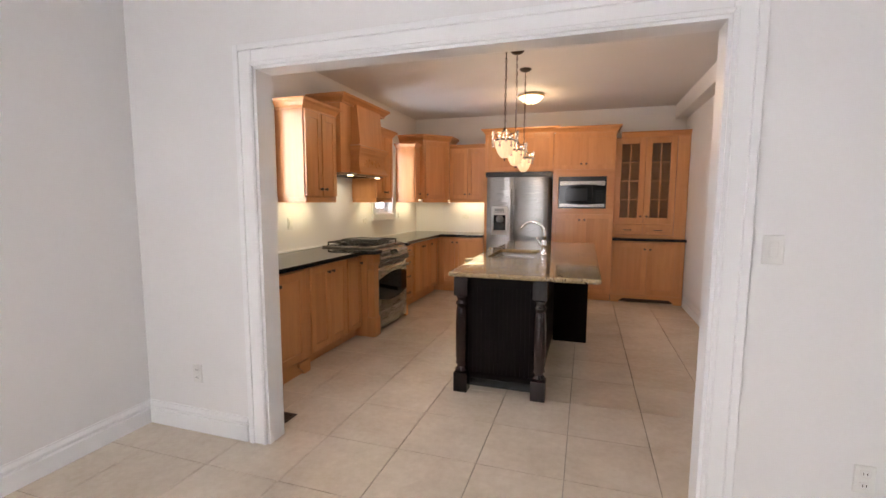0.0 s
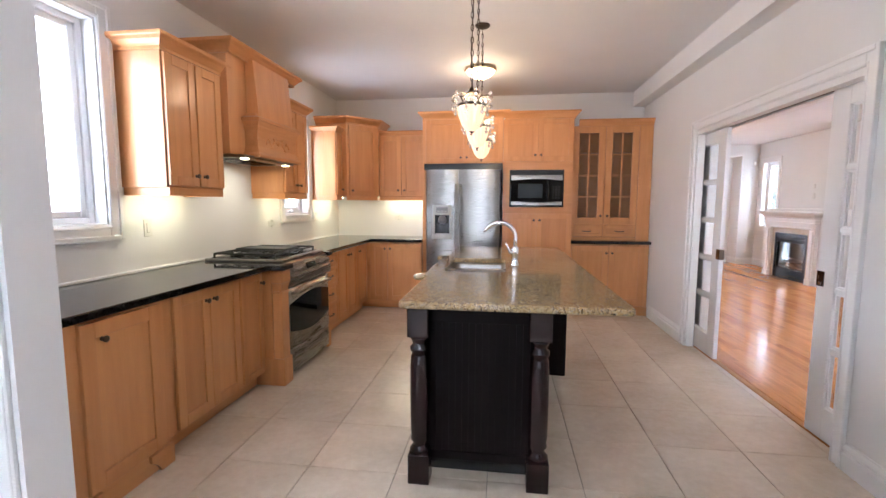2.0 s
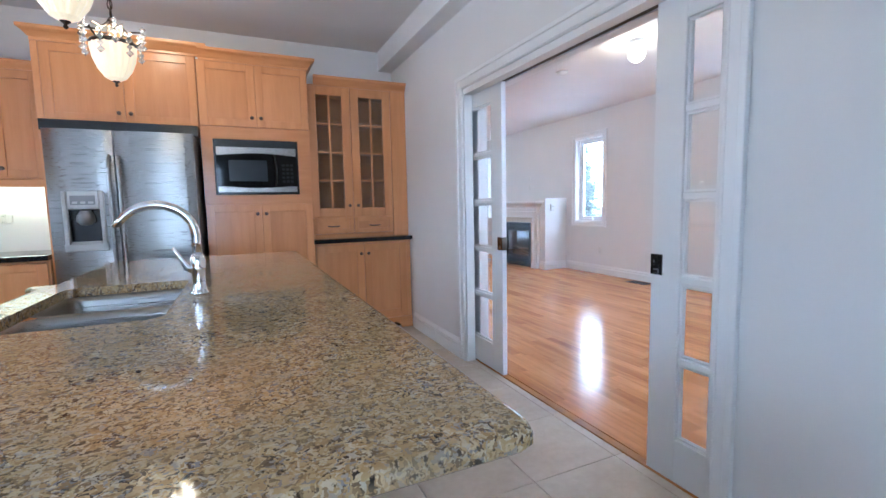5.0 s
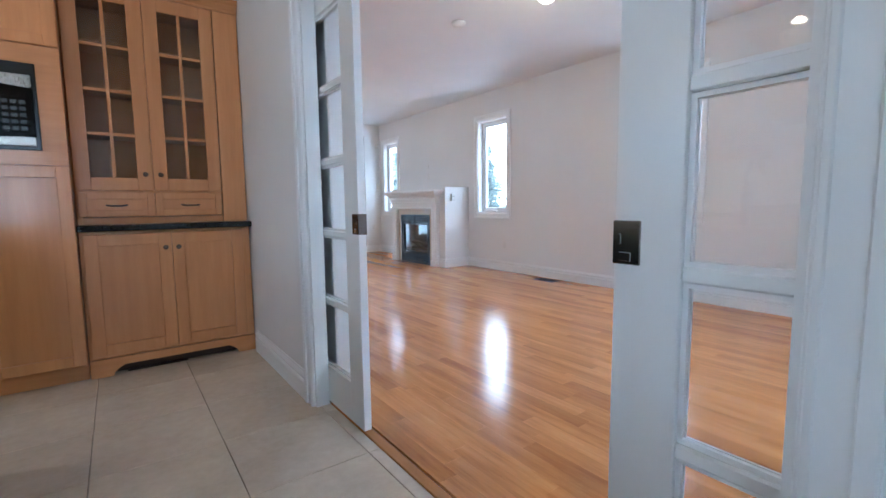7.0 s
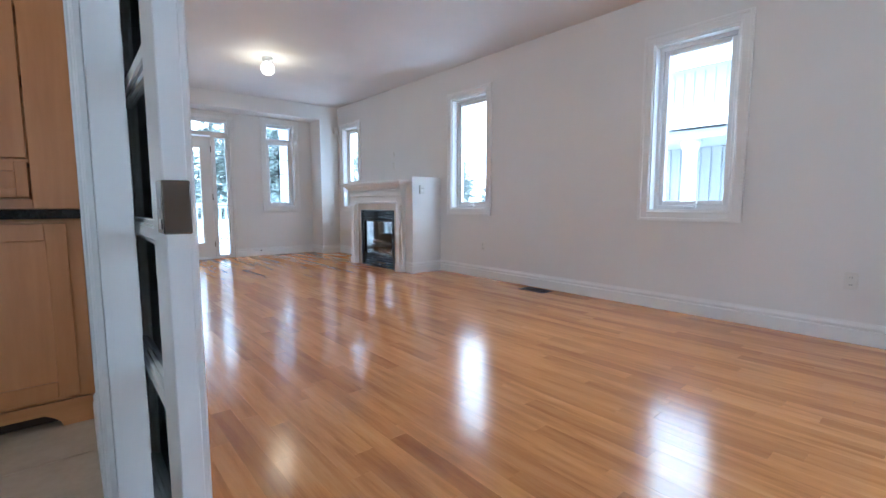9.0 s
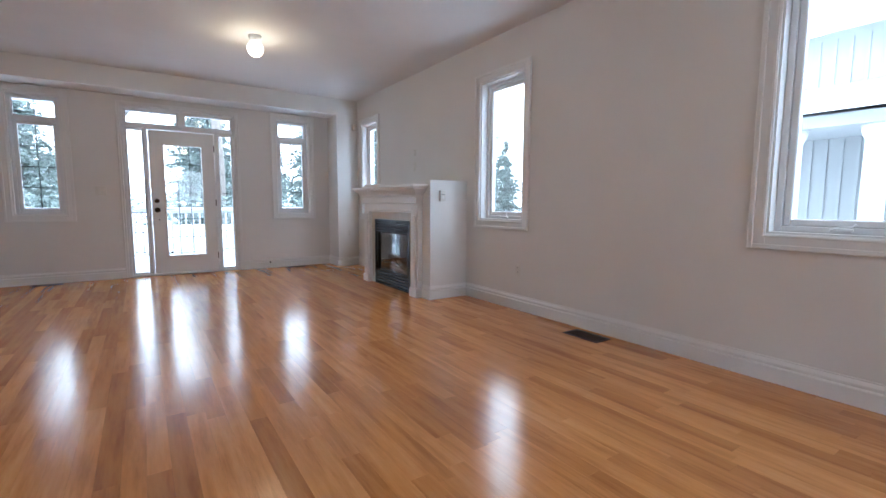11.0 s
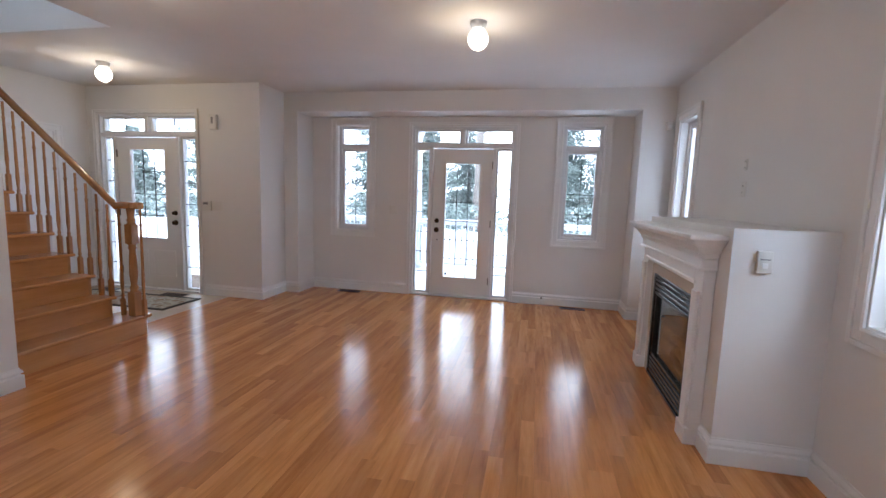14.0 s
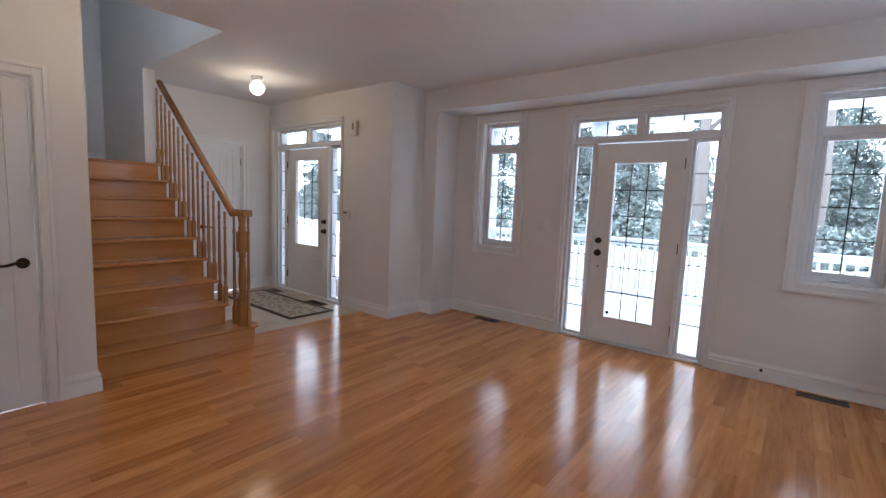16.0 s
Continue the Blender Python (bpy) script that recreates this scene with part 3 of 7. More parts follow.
entry_door("door_1", NORTH(YF), ED, (2.42, 3.24), (2.60, 3.07, 0.28, 1.86), "white full-lite garden door with leaded sidelights", 6)
entry_door("door_2", NORTH(11.42), FD, (-1.79, -0.83), (-1.58, -1.04, 0.72, 1.90), "white half-lite front door with leaded sidelights", 4, True, True)


def plank_door(name, F, u0, u1, z1, label, lever_u, hinge_u):
    """An inner door of two tall boarded panels in a white casing."""
    x, y, z = F((u0 + u1) / 2, 0, 0)
    t = thing(name, x, y, 0, label, "door", kind="structure")
    part("casing", casing(name, F, u0, u1, 0.0, z1, 0.075), M_TRIM, t, "white door casing")
    bm = bmesh.new()
    for q in ((u0, u0 + 0.015, 0, z1), (u1 - 0.015, u1, 0, z1), (u0 + 0.015, u1 - 0.015, z1 - 0.015, z1)):
        lb(bm, F, q[0], q[1], 0.0, 0.13, q[2], q[3])
    part("jamb", bm, M_TRIM, t)
    a, b = u0 + 0.018, u1 - 0.018
    bm = bmesh.new()
    lb(bm, F, a, b, 0.022, 0.05, 0.01, z1 - 0.018)
    w = 0.11
    for q in ((a, a + w, 0.01, z1 - 0.018), (b - w, b, 0.01, z1 - 0.018), (a + w, b - w, z1 - 0.13, z1 - 0.018), (a + w, b - w, 0.01, 0.2)):
        lb(bm, F, q[0], q[1], 0.014, 0.0221, q[2], q[3], 0.002)
    n = 4
    for i in range(n):
        p, q = a + w + (b - a - 2 * w) * i / n, a + w + (b - a - 2 * w) * (i + 1) / n
        lb(bm, F, p + 0.002, q - 0.002, 0.018, 0.0221, 0.2, z1 - 0.13, 0.002)
    leaf = part("door_leaf", bm, M_TRIM, t)
    bm = bmesh.new()
    s = 1 if lever_u < (u0 + u1) / 2 else -1
    tube(bm, [F(lever_u, 0.014, 0.93), F(lever_u, 0.004, 0.93), F(lever_u, 0.002, 0.93), F(lever_u, -0.04, 0.93)], [0.033, 0.033, 0.012, 0.012], 16)
    tube(bm, [F(lever_u, -0.04, 0.93), F(lever_u + s * 0.04, -0.045, 0.937), F(lever_u + s * 0.08, -0.045, 0.925), F(lever_u + s * 0.12, -0.04, 0.925)], [0.011, 0.010, 0.009, 0.007])
    part("lever_handle", bm, M_BRONZE, leaf, "dark bronze lever handle")
    for zz in (0.25, 1.0, 1.85):
        bm = bmesh.new()
        lb(bm, F, hinge_u - 0.008, hinge_u + 0.008, 0.004, 0.02, zz - 0.045, zz + 0.045, 0.003)
        part("hinge", bm, M_BRONZE, leaf)
    return t


plank_door("door_3", lambda u, w, z: (0.42 - w, u, z), 7.57, 8.37, 2.06, "white panelled closet door, shut", 8.29, 7.58)
plank_door("door_4", lambda u, w, z: (-2.2 - w, u, z), 10.36, 10.99, 2.08, "white closet door beside the front door", 10.44, 10.98)

# casings of the wide openings
bm = casing("c", NORTH(1.86), -1.66, 0.58, 0, 2.14, 0.11)
for q in ((-1.66, -1.645, 0, 2.14), (0.565, 0.58, 0, 2.14), (-1.645, 0.565, 2.125, 2.14)):
    bx(bm, q[0], 1.86, q[2], q[1], 1.99, q[3])
piece("trim_dining_opening", bm, M_TRIM, "white moulded casing of the wide kitchen opening", "trim", kind="structure")
piece("trim_kitchen_opening", casing("c", SOUTH(1.99), -1.66, 0.58, 0, 2.14, 0.11), M_TRIM, "white moulded casing on the kitchen side", "trim", kind="structure")
bm = casing("c", EAST(XR), PO[0], PO[1], 0, PO[3], 0.085)
for q in ((PO[0], PO[0] + 0.015, 0, PO[3]), (PO[1] - 0.015, PO[1], 0, PO[3]), (PO[0] + 0.015, PO[1] - 0.015, PO[3] - 0.04, PO[3])):
    bx(bm, XR, q[0], q[2], 1.447, q[1], q[3])
    bx(bm, 1.493, q[0], q[2], 1.56, q[1], q[3])
piece("trim_pocket_opening", bm, M_TRIM, "white moulded casing of the pocket doors", "trim", kind="structure")
piece("trim_pocket_opening_living", casing("c", WEST(1.56), PO[0], PO[1], 0, PO[3], 0.085), M_TRIM, "white casing on the living room side", "trim", kind="structure")
piece("trim_pocket_track", B(1.4485, PO[0] + 0.02, 2.018, 1.4915, PO[1] - 0.02, 2.06), M_BRONZE, "dark track over the pocket doors", "trim", kind="structure")
piece("trim_threshold", B(1.455, PO[0] + 0.015, -0.012, 1.50, PO[1] - 0.015, 0.006, 0.003), M_STAIR, "oak reducer strip between tile and wood floor", "threshold", kind="structure")


def pocket_door(name, edge, way, label):
    """A glazed sliding leaf half out of its pocket; edge is its leading edge, way the side its body lies on."""
    x0, x1, z0, z1, w = 1.452, 1.488, 0.012, 2.015, 0.80
    F = lambda u, a, z: (x0 + a, edge + way * u, z)
    t = thing(name, 1.47, edge, z0, label, "sliding door", "pocket doors")
    bm = bmesh.new()
    st = 0.135
    rails = [(z0, 0.20), (1.91, z1)]
    for q in ((0, st, z0, z1), (w - st, w, z0, z1)):
        lb(bm, F, q[0], q[1], 0, 0.036, q[2], q[3], 0.002)
    for r in rails:
        lb(bm, F, st, w - st, 0, 0.036, r[0], r[1], 0.002)
    part("stile_frame", bm, M_TRIM, t, "white painted door frame")
    zs = [0.20 + 1.71 * k / 5 for k in range(6)]
    for k in range(5):
        if k:
            bm = bmesh.new()
            lb(bm, F, st, w - st, 0.004, 0.032, zs[k] - 0.015, zs[k] + 0.015, 0.004)
            part("glazing_bar", bm, M_TRIM, t)
        bm = bmesh.new()
        lb(bm, F, st, w - st, 0.023, 0.027, zs[k] + (0.015 if k else 0), zs[k + 1] - (0.015 if k < 4 else 0))
        part("pane", bm, M_GLASS, t).visible_shadow = False
        bm = bmesh.new()
        for a in ((0.014, 0.0225), (0.0275, 0.033)):
            lo, hi = zs[k] + (0.015 if k else 0), zs[k + 1] - (0.015 if k < 4 else 0)
            lb(bm, F, st, st + 0.01, *a, lo, hi)
            lb(bm, F, w - st - 0.01, w - st, *a, lo, hi)
            lb(bm, F, st + 0.01, w - st - 0.01, *a, lo, lo + 0.01)
            lb(bm, F, st + 0.01, w - st - 0.01, *a, hi - 0.01, hi)
        part("glazing_bead", bm, M_TRIM, t)
    bm = bmesh.new()
    lb(bm, F, -0.003, 0.057, -0.003, 0.039, 0.893, 0.982, 0.002)
    latch = part("latch", bm, M_LATCH, t, "polished dark nickel pocket latch")
    for a in (-0.004, 0.038):
        bm = bmesh.new()
        lb(bm, F, 0.012, 0.038, a, a + 0.002, 0.90, 0.918, 0.001)
        lb(bm, F, 0.010, 0.016, a, a + 0.002, 0.935, 0.955, 0.0005)
        part("finger_pull", bm, M_CHROME, latch)
    return t


pocket_door("pocket_door", 4.975, 1, "white five-lite sliding pocket door, half open")
pocket_door("pocket_door", 3.770, -1, "white five-lite sliding pocket door, half open")


# ---- kitchen cabinets ----


def knob(F, u, z, parent):
    bm = bmesh.new()
    tube(bm, [F(u, 0.0, z), F(u, -0.004, z), F(u, -0.006, z), F(u, -0.016, z), F(u, -0.018, z), F(u, -0.026, z), F(u, -0.03, z)], [0.010, 0.010, 0.005, 0.006, 0.014, 0.015, 0.008], 12)
    return part("knob", bm, M_KNOB, parent, "aged pewter knob")


def bar_pull(F, u, z, parent, w=0.05):
    bm = bmesh.new()
    tube(bm, [F(u - w, 0.0, z), F(u - w, -0.02, z), F(u - w * 0.5, -0.026, z - 0.004), F(u + w * 0.5, -0.026, z - 0.004), F(u + w, -0.02, z), F(u + w, 0.0, z)], [0.005, 0.005, 0.006, 0.006, 0.005, 0.005], 8)
    return part("bar_pull", bm, M_KNOB, parent, "aged pewter pull")


def shaker(F, u0, u1, z0, z1, parent, mat, knob_at=None, rail=0.06, name="door", raised=False):
    """A framed cabinet door or drawer front with a sunk panel, standing 20 mm proud of depth nought."""
    g = 0.002
    u0, u1, z0, z1 = u0 + g, u1 - g, z0 + g, z1 - g
    bm = bmesh.new()
    for q in ((u0, u0 + rail, z0, z1), (u1 - rail, u1, z0, z1), (u0 + rail, u1 - rail, z1 - rail, z1), (u0 + rail, u1 - rail, z0, z0 + rail)):
        lb(bm, F, q[0], q[1], -0.020, 0.0, q[2], q[3], 0.0025)
    d = part(name, bm, mat, parent)
    bm = bmesh.new()
    lb(bm, F, u0 + rail, u1 - rail, -0.010, -0.002, z0 + rail, z1 - rail)
    if raised:
        lb(bm, F, u0 + rail + 0.012, u1 - rail - 0.012, -0.018, -0.008, z0 + rail + 0.010, z1 - rail - 0.010, 0.004)
    part("panel", bm, mat, d)
    if knob_at:
        (bar_pull if knob_at[0] == "bar" else knob)(lambda u, w, z: F(u, w - 0.020, z), knob_at[1], knob_at[2], d)
    return d


CROWN = [(0, 0), (0.012, 0), (0.012, 0.018), (0.022, 0.028), (0.040, 0.052), (0.060, 0.066), (0.064, 0.072), (0.064, 0.090), (0, 0.090)]
RAIL = [(0, 0), (0.006, 0), (0.006, 0.048), (0.0, 0.056)]


def box_part(name, x0, y0, z0, x1, y1, z1, mat, parent, bevel=0.002, label=""):
    return part(name, B(x0, y0, z0, x1, y1, z1, bevel), mat, parent, label)


EF = lambda x: (lambda u, w, z: (x - w, u, z))   # a front facing east at x
SF = lambda y: (lambda u, w, z: (u, y + w, z))   # a front facing south at y


def wall_cabinet(y0, y1, z0, z1, xf, label, doors, crown_h=0.09):
    t = thing("wall_cabinet", (XL + xf) / 2, (y0 + y1) / 2, z0, label, "cabinet", "wall cabinets")
    box_part("carcass", XL, y0, z0 + 0.05, xf - 0.02, y1, z1, M_MAPLE, t)
    part("light_rail", sweep(bmesh.new(), [(XL, y1), (xf, y1), (xf, y0), (XL, y0)][::-1], [(o - 0.02, z + z0) for o, z in RAIL] ), M_MAPLE_H, t)
    k = crown_h / 0.09
    part("crown", sweep(bmesh.new(), [(XL, y0), (xf - 0.02, y0), (xf - 0.02, y1), (XL, y1)], [(o * k, z1 - 0.01 + z * k) for o, z in CROWN]), M_MAPLE_H, t, "stepped maple crown moulding")
    part("top", B(XL, y0, z1 - 0.005, xf - 0.02, y1, z1 + 0.06 * k), M_MAPLE, t)
    F = EF(xf - 0.02)
    w = (y1 - y0) / doors
    for i in range(doors):
        a, b = y0 + 0.01 + i * w, y0 + (i + 1) * w - (0.01 if i == doors - 1 else 0)
        ku = (b - 0.035) if i == 0 else (a + 0.035)
        shaker(F, a, b, z0 + 0.06, z1 - 0.015, t, M_MAPLE, ("knob", ku, z0 + 0.13))
    return t


wall_cabinet(3.38, 3.93, 1.41, 2.28, -2.41, "two-door maple wall cabinet beside the range hood", 2)
wall_cabinet(4.81, 5.31, 1.41, 2.25, -2.40, "two-door maple wall cabinet beside the small window", 2)
wall_cabinet(6.11, 6.30, 1.41, 2.23, -2.395, "narrow maple end cabinet in the kitchen corner", 1, 0.07)

# corner cabinet, cut off across the corner
t = thing("corner_cabinet", -2.4, 6.7, 1.41, "taller maple corner wall cabinet with slanted door", "cabinet", "wall cabinets")
plan = [(XL, 6.302), (-2.345, 6.302), (-2.035, 6.64), (-2.035, YB), (XL, YB)]
part("carcass", prism(bmesh.new(), plan, 1.46, 2.36), M_MAPLE, t)
part("light_rail", sweep(bmesh.new(), plan[1:4], [(o - 0.02, z + 1.41) for o, z in RAIL]), M_MAPLE_H, t)
part("crown", sweep(bmesh.new(), [plan[0], plan[1], plan[2], plan[3]], [(o, 2.35 + z) for o, z in CROWN]), M_MAPLE_H, t, "stepped maple crown moulding")
part("top", prism(bmesh.new(), plan, 2.355, 2.42), M_MAPLE, t)
dv = (Vector(plan[2]) - Vector(plan[1]))
L1 = dv.length
dv.normalize()
nv = Vector((dv.y, -dv.x))


def slanted(bm):
    m = Matrix(((dv.x, -nv.x, 0, plan[1][0]), (dv.y, -nv.y, 0, plan[1][1]), (0, 0, 1, 0), (0, 0, 0, 1)))
    bmesh.ops.transform(bm, matrix=m, verts=bm.verts)
    return bm


LOC = lambda u, w, z: (u, w, z)
bm = bmesh.new()
for q in ((0.03, 0.09, 1.47, 2.34), (L1 - 0.09, L1 - 0.03, 1.47, 2.34), (0.09, L1 - 0.09, 2.28, 2.34), (0.09, L1 - 0.09, 1.47, 1.53)):
    lb(bm, LOC, q[0], q[1], -0.02, 0.0, q[2], q[3], 0.0025)
d = part("door", slanted(bm), M_MAPLE, t)
bm = bmesh.new()
lb(bm, LOC, 0.09, L1 - 0.09, -0.010, -0.002, 1.53, 2.28)
part("panel", slanted(bm), M_MAPLE, d)
bm = bmesh.new()
tube(bm, [(0.06, -0.02, 1.53), (0.06, -0.026, 1.53), (0.06, -0.038, 1.53), (0.06, -0.046, 1.53), (0.06, -0.05, 1.53)], [0.01, 0.005, 0.014, 0.015, 0.008], 12)
part("knob", slanted(bm), M_KNOB, d, "aged pewter knob")

# wall cabinet on the north wall
t = thing("wall_cabinet", -1.73, 6.85, 1.41, "two-door maple wall cabinet beside the fridge", "cabinet", "wall cabinets")
box_part("carcass", -2.03, 6.70, 1.46, -1.42, YB, 2.26, M_MAPLE, t)
part("light_rail", sweep(bmesh.new(), [(-2.03, 6.68), (-1.42, 6.68)], [(o - 0.02, z + 1.41) for o, z in RAIL]), M_MAPLE_X, t)
part("crown", sweep(bmesh.new(), [(-2.03, 6.70), (-1.42, 6.70)], [(o * 0.6, 2.25 + z * 0.7) for o, z in CROWN]), M_MAPLE_X, t)
shaker(SF(6.70), -2.03, -1.735, 1.47, 2.245, t, M_MAPLE, ("knob", -1.775, 1.54))
shaker(SF(6.70), -1.735, -1.44, 1.47, 2.245, t, M_MAPLE, ("knob", -1.695, 1.54))

# range hood
t = thing("range_hood", -2.5, 4.43, 1.70, "carved maple mantel range hood with crown", "range hood")
y0, y1 = 3.94, 4.805
hf = -2.37
h0, h1 = 4.14, 4.76
part("chimney", B(XL, y0, 1.725, hf, y1, 2.46, 0.003), M_MAPLE, t)
bm = bmesh.new()
vs = [[bm.verts.new((x, y, z)) for x, y in ((hf + 0.001, a), (xf, a), (xf, b), (hf + 0.001, b))] for z, xf, a, b in ((2.03, -2.268, h0 + 0.03, h1 - 0.03), (2.45, -2.305, h0 + 0.03, h1 - 0.03))]
for i in range(4):
    bm.faces.new((vs[0][i], vs[0][(i + 1) % 4], vs[1][(i + 1) % 4], vs[1][i]))
bm.faces.new(vs[0][::-1])
bm.faces.new(vs[1])
part("sloped_front", bm, M_MAPLE, t)
part("crown", sweep(bmesh.new(), [(XL, y0), (-2.35, y0), (-2.35, y1 + 0.1), (XL, y1 + 0.1)], [(o * 1.05, 2.43 + z) for o, z in CROWN]), M_MAPLE_H, t, "stepped maple crown moulding")
part("top", B(XL, y0, 2.45, -2.35, y1 + 0.1, 2.50), M_MAPLE, t)
prof = [(0, 1.715), (0.038, 1.715), (0.038, 1.735), (0.022, 1.755), (0.006, 1.80), (0.0, 1.87), (0.006, 1.92), (0.016, 1.945), (0.016, 1.958), (0.034, 1.985), (0.044, 1.990), (0.044, 2.012), (0.0, 2.03), (-0.02, 2.05), (-0.02, 1.715)]
part("mantel_shelf", sweep(bmesh.new(), [(hf + 0.001, h0), (-2.27, h0), (-2.27, h1), (hf + 0.001, h1)], prof), M_MAPLE_H, t, "moulded maple mantel shelf")
part("core", B(hf + 0.001, h0 + 0.003, 1.718, -2.273, h1 - 0.003, 2.04), M_MAPLE, t)
yc = (h0 + h1) / 2
bm = bmesh.new()
for s in (-1, 1):
    pts = []
    for k in range(18):
        a = k / 17
        pts.append((-2.268, yc + s * (0.02 + 0.16 * a), 1.852 + 0.022 * math.sin(a * 9.5) - 0.012 * a))
    tube(bm, pts, [0.010 - 0.005 * k / 17 for k in range(18)], 6)
    for k in (4, 8, 12, 16):
        p = pts[k]
        tube(bm, [p, (p[0] + 0.004, p[1] + s * 0.012, p[2] + 0.018 * (1 if k % 8 else -1)), (p[0], p[1] + s * 0.026, p[2] + 0.026 * (1 if k % 8 else -1))], [0.008, 0.010, 0.003], 6)
lathe(bm, [(0.001, 1.885), (0.016, 1.875), (0.022, 1.858), (0.014, 1.84), (0.001, 1.83)], -2.27, yc, 12)
part("carved_scroll", bm, M_MAPLE_H, t, "carved leaf scroll")
ins = part("insert", B(-2.68, y0 + 0.04, 1.700, -2.28, y1 - 0.06, 1.7245, 0.004), M_STEEL_H, t, "stainless hood insert")
for i in range(2):
    for k in range(7):
        yy = y0 + 0.12 + i * 0.30 + k * 0.038
        part("baffle", B(-2.60, yy, 1.694, -2.38, yy + 0.014, 1.700), M_BLACK, ins, "dark grease filter slot")
for yy in (y0 + 0.09, y1 - 0.14):
    part("hood_light", B(-2.35, yy, 1.693, -2.31, yy + 0.05, 1.700), M_UNDER, ins, "lit hood lamp")

# base cabinets on the range wall
CT0, CT1 = 0.877, 0.915
XFACE = -2.13


def base_cabinet(y0, y1, label, fronts, xf=XFACE, feet=False):
    t = thing("base_cabinet", (XL + xf) / 2, (y0 + y1) / 2, 0.0, label, "cabinet", "base cabinets")
    box_part("carcass", XL, y0, 0.105, xf - 0.02, y1, CT0, M_MAPLE, t)
    box_part("plinth", XL, y0, 0.0, xf - (0.02 if feet else 0.085), y1, 0.104, M_MAPLE_H, t)
    if feet:
        n = 8
        for s, yy in ((1, y0), (-1, y1)):
            bm = bmesh.new()
            pts = [(yy, 0.0), (yy + s * 0.09, 0.0)] + [(yy + s * (0.09 + 0.06 * k / n), 0.07 * (k / n) ** 0.6) for k in range(1, n + 1)] + [(yy + s * 0.15, 0.104), (yy, 0.104)]
            a = [bm.verts.new((xf - 0.018, p, q)) for p, q in pts]
            b = [bm.verts.new((xf, p, q)) for p, q in pts]
            bm.faces.new(a)
            bm.faces.new(b[::-1])
            for k in range(len(pts)):
                bm.faces.new((a[k], a[(k + 1) % len(pts)], b[(k + 1) % len(pts)], b[k]))
            part("bracket_foot", bm, M_MAPLE_H, t)
    F = EF(xf - 0.02)
    for a, b, z0, z1, k, rail, nm in fronts:
        shaker(F, a, b, z0, z1, t, M_MAPLE, k, rail, nm, nm == "drawer")
    return t


DZ0, DZ1 = 0.115, 0.862
base_cabinet(2.36, 2.93, "maple base cabinet with single door and bracket feet", [(2.455, 2.89, DZ0, DZ1, ("knob", 2.555, 0.78), 0.07, "door")], -2.105, True)
base_cabinet(2.932, 3.615, "two-door maple base cabinet", [(3.01, 3.305, DZ0, DZ1, ("knob", 3.27, 0.79), 0.06, "door"), (3.305, 3.605, DZ0, DZ1, ("knob", 3.34, 0.79), 0.06, "door")])
base_cabinet(3.617, 3.91, "narrow maple base cabinet beside the range", [(3.625, 3.895, DZ0, DZ1, ("knob", 3.87, 0.79), 0.05, "door")])
zd = [0.115, 0.345, 0.545, 0.715, 0.862]
base_cabinet(4.917, 5.40, "four-drawer maple base cabinet", [(4.925, 5.39, zd[i], zd[i + 1], ("bar", 5.157, (zd[i] + zd[i + 1]) / 2), 0.035, "drawer") for i in range(4)])
base_cabinet(5.402, 6.02, "two-door maple base cabinet", [(5.41, 5.71, DZ0, DZ1, ("knob", 5.675, 0.79), 0.06, "door"), (5.71, 6.01, DZ0, DZ1, ("knob", 5.745, 0.79), 0.06, "door")])
base_cabinet(6.022, 6.44, "narrow maple base cabinet in the corner", [(6.03, 6.40, DZ0, DZ1, ("knob", 6.07, 0.79), 0.06, "door")])
t = thing("base_cabinet", -1.77, 6.75, 0.0, "maple base cabinet beside the fridge", "cabinet", "base cabinets")
box_part("carcass", XL, 6.46, 0.105, -1.42, YB, CT0, M_MAPLE, t)
box_part("plinth", XL, 6.53, 0.0, -1.42, YB, 0.104, M_MAPLE_X, t)
shaker(SF(6.46), -2.10, -1.87, DZ0, DZ1, t, M_MAPLE, ("knob", -1.90, 0.79), 0.06)
shaker(SF(6.46), -1.87, -1.43, DZ0, DZ1, t, M_MAPLE, ("knob", -1.83, 0.79), 0.06)


def pilaster(ya, yb, label, front=-1.99):
    """A square maple post beside the range, with a cove under its cap."""
    t = thing("pilaster", -2.1, (ya + yb) / 2, 0.0, label, "pilaster", "posts beside the range")
    box_part("plinth_block", XL, ya, 0.0, front, yb, 0.205, M_MAPLE, t, 0.004)
    box_part("back_board", XL, ya, 0.205, -2.075, yb, CT0, M_MAPLE, t)
    e = min(0.014, (yb - ya) * 0.15)
    box_part("shaft", -2.0745, ya + e, 0.2055, front - 0.012, yb - e, 0.70, M_MAPLE, t, 0.003)
    box_part("neck_moulding", -2.0745, ya + 0.002, 0.7005, front - 0.002, yb - 0.002, 0.716, M_MAPLE, t, 0.005)
    bm = bmesh.new()
    rings = []
    for k in range(6):
        f = k / 5
        d = e * (1 - f ** 2.2)
        rings.append([bm.verts.new(p) for p in ((-2.0745, ya + d, 0.7165 + 0.063 * f), (front - d, ya + d, 0.7165 + 0.063 * f), (front - d, yb - d, 0.7165 + 0.063 * f), (-2.0745, yb - d, 0.7165 + 0.063 * f))])
    for lo, hi in zip(rings, rings[1:]):
        for k in range(4):
            bm.faces.new((lo[k], lo[(k + 1) % 4], hi[(k + 1) % 4], hi[k]))
    bm.faces.new(rings[0][::-1])
    bm.faces.new(rings[-1])
    part("cove", bm, M_MAPLE, t)
    box_part("cap_block", -2.075, ya, 0.78, front, yb, CT0, M_MAPLE, t, 0.004)
    return t


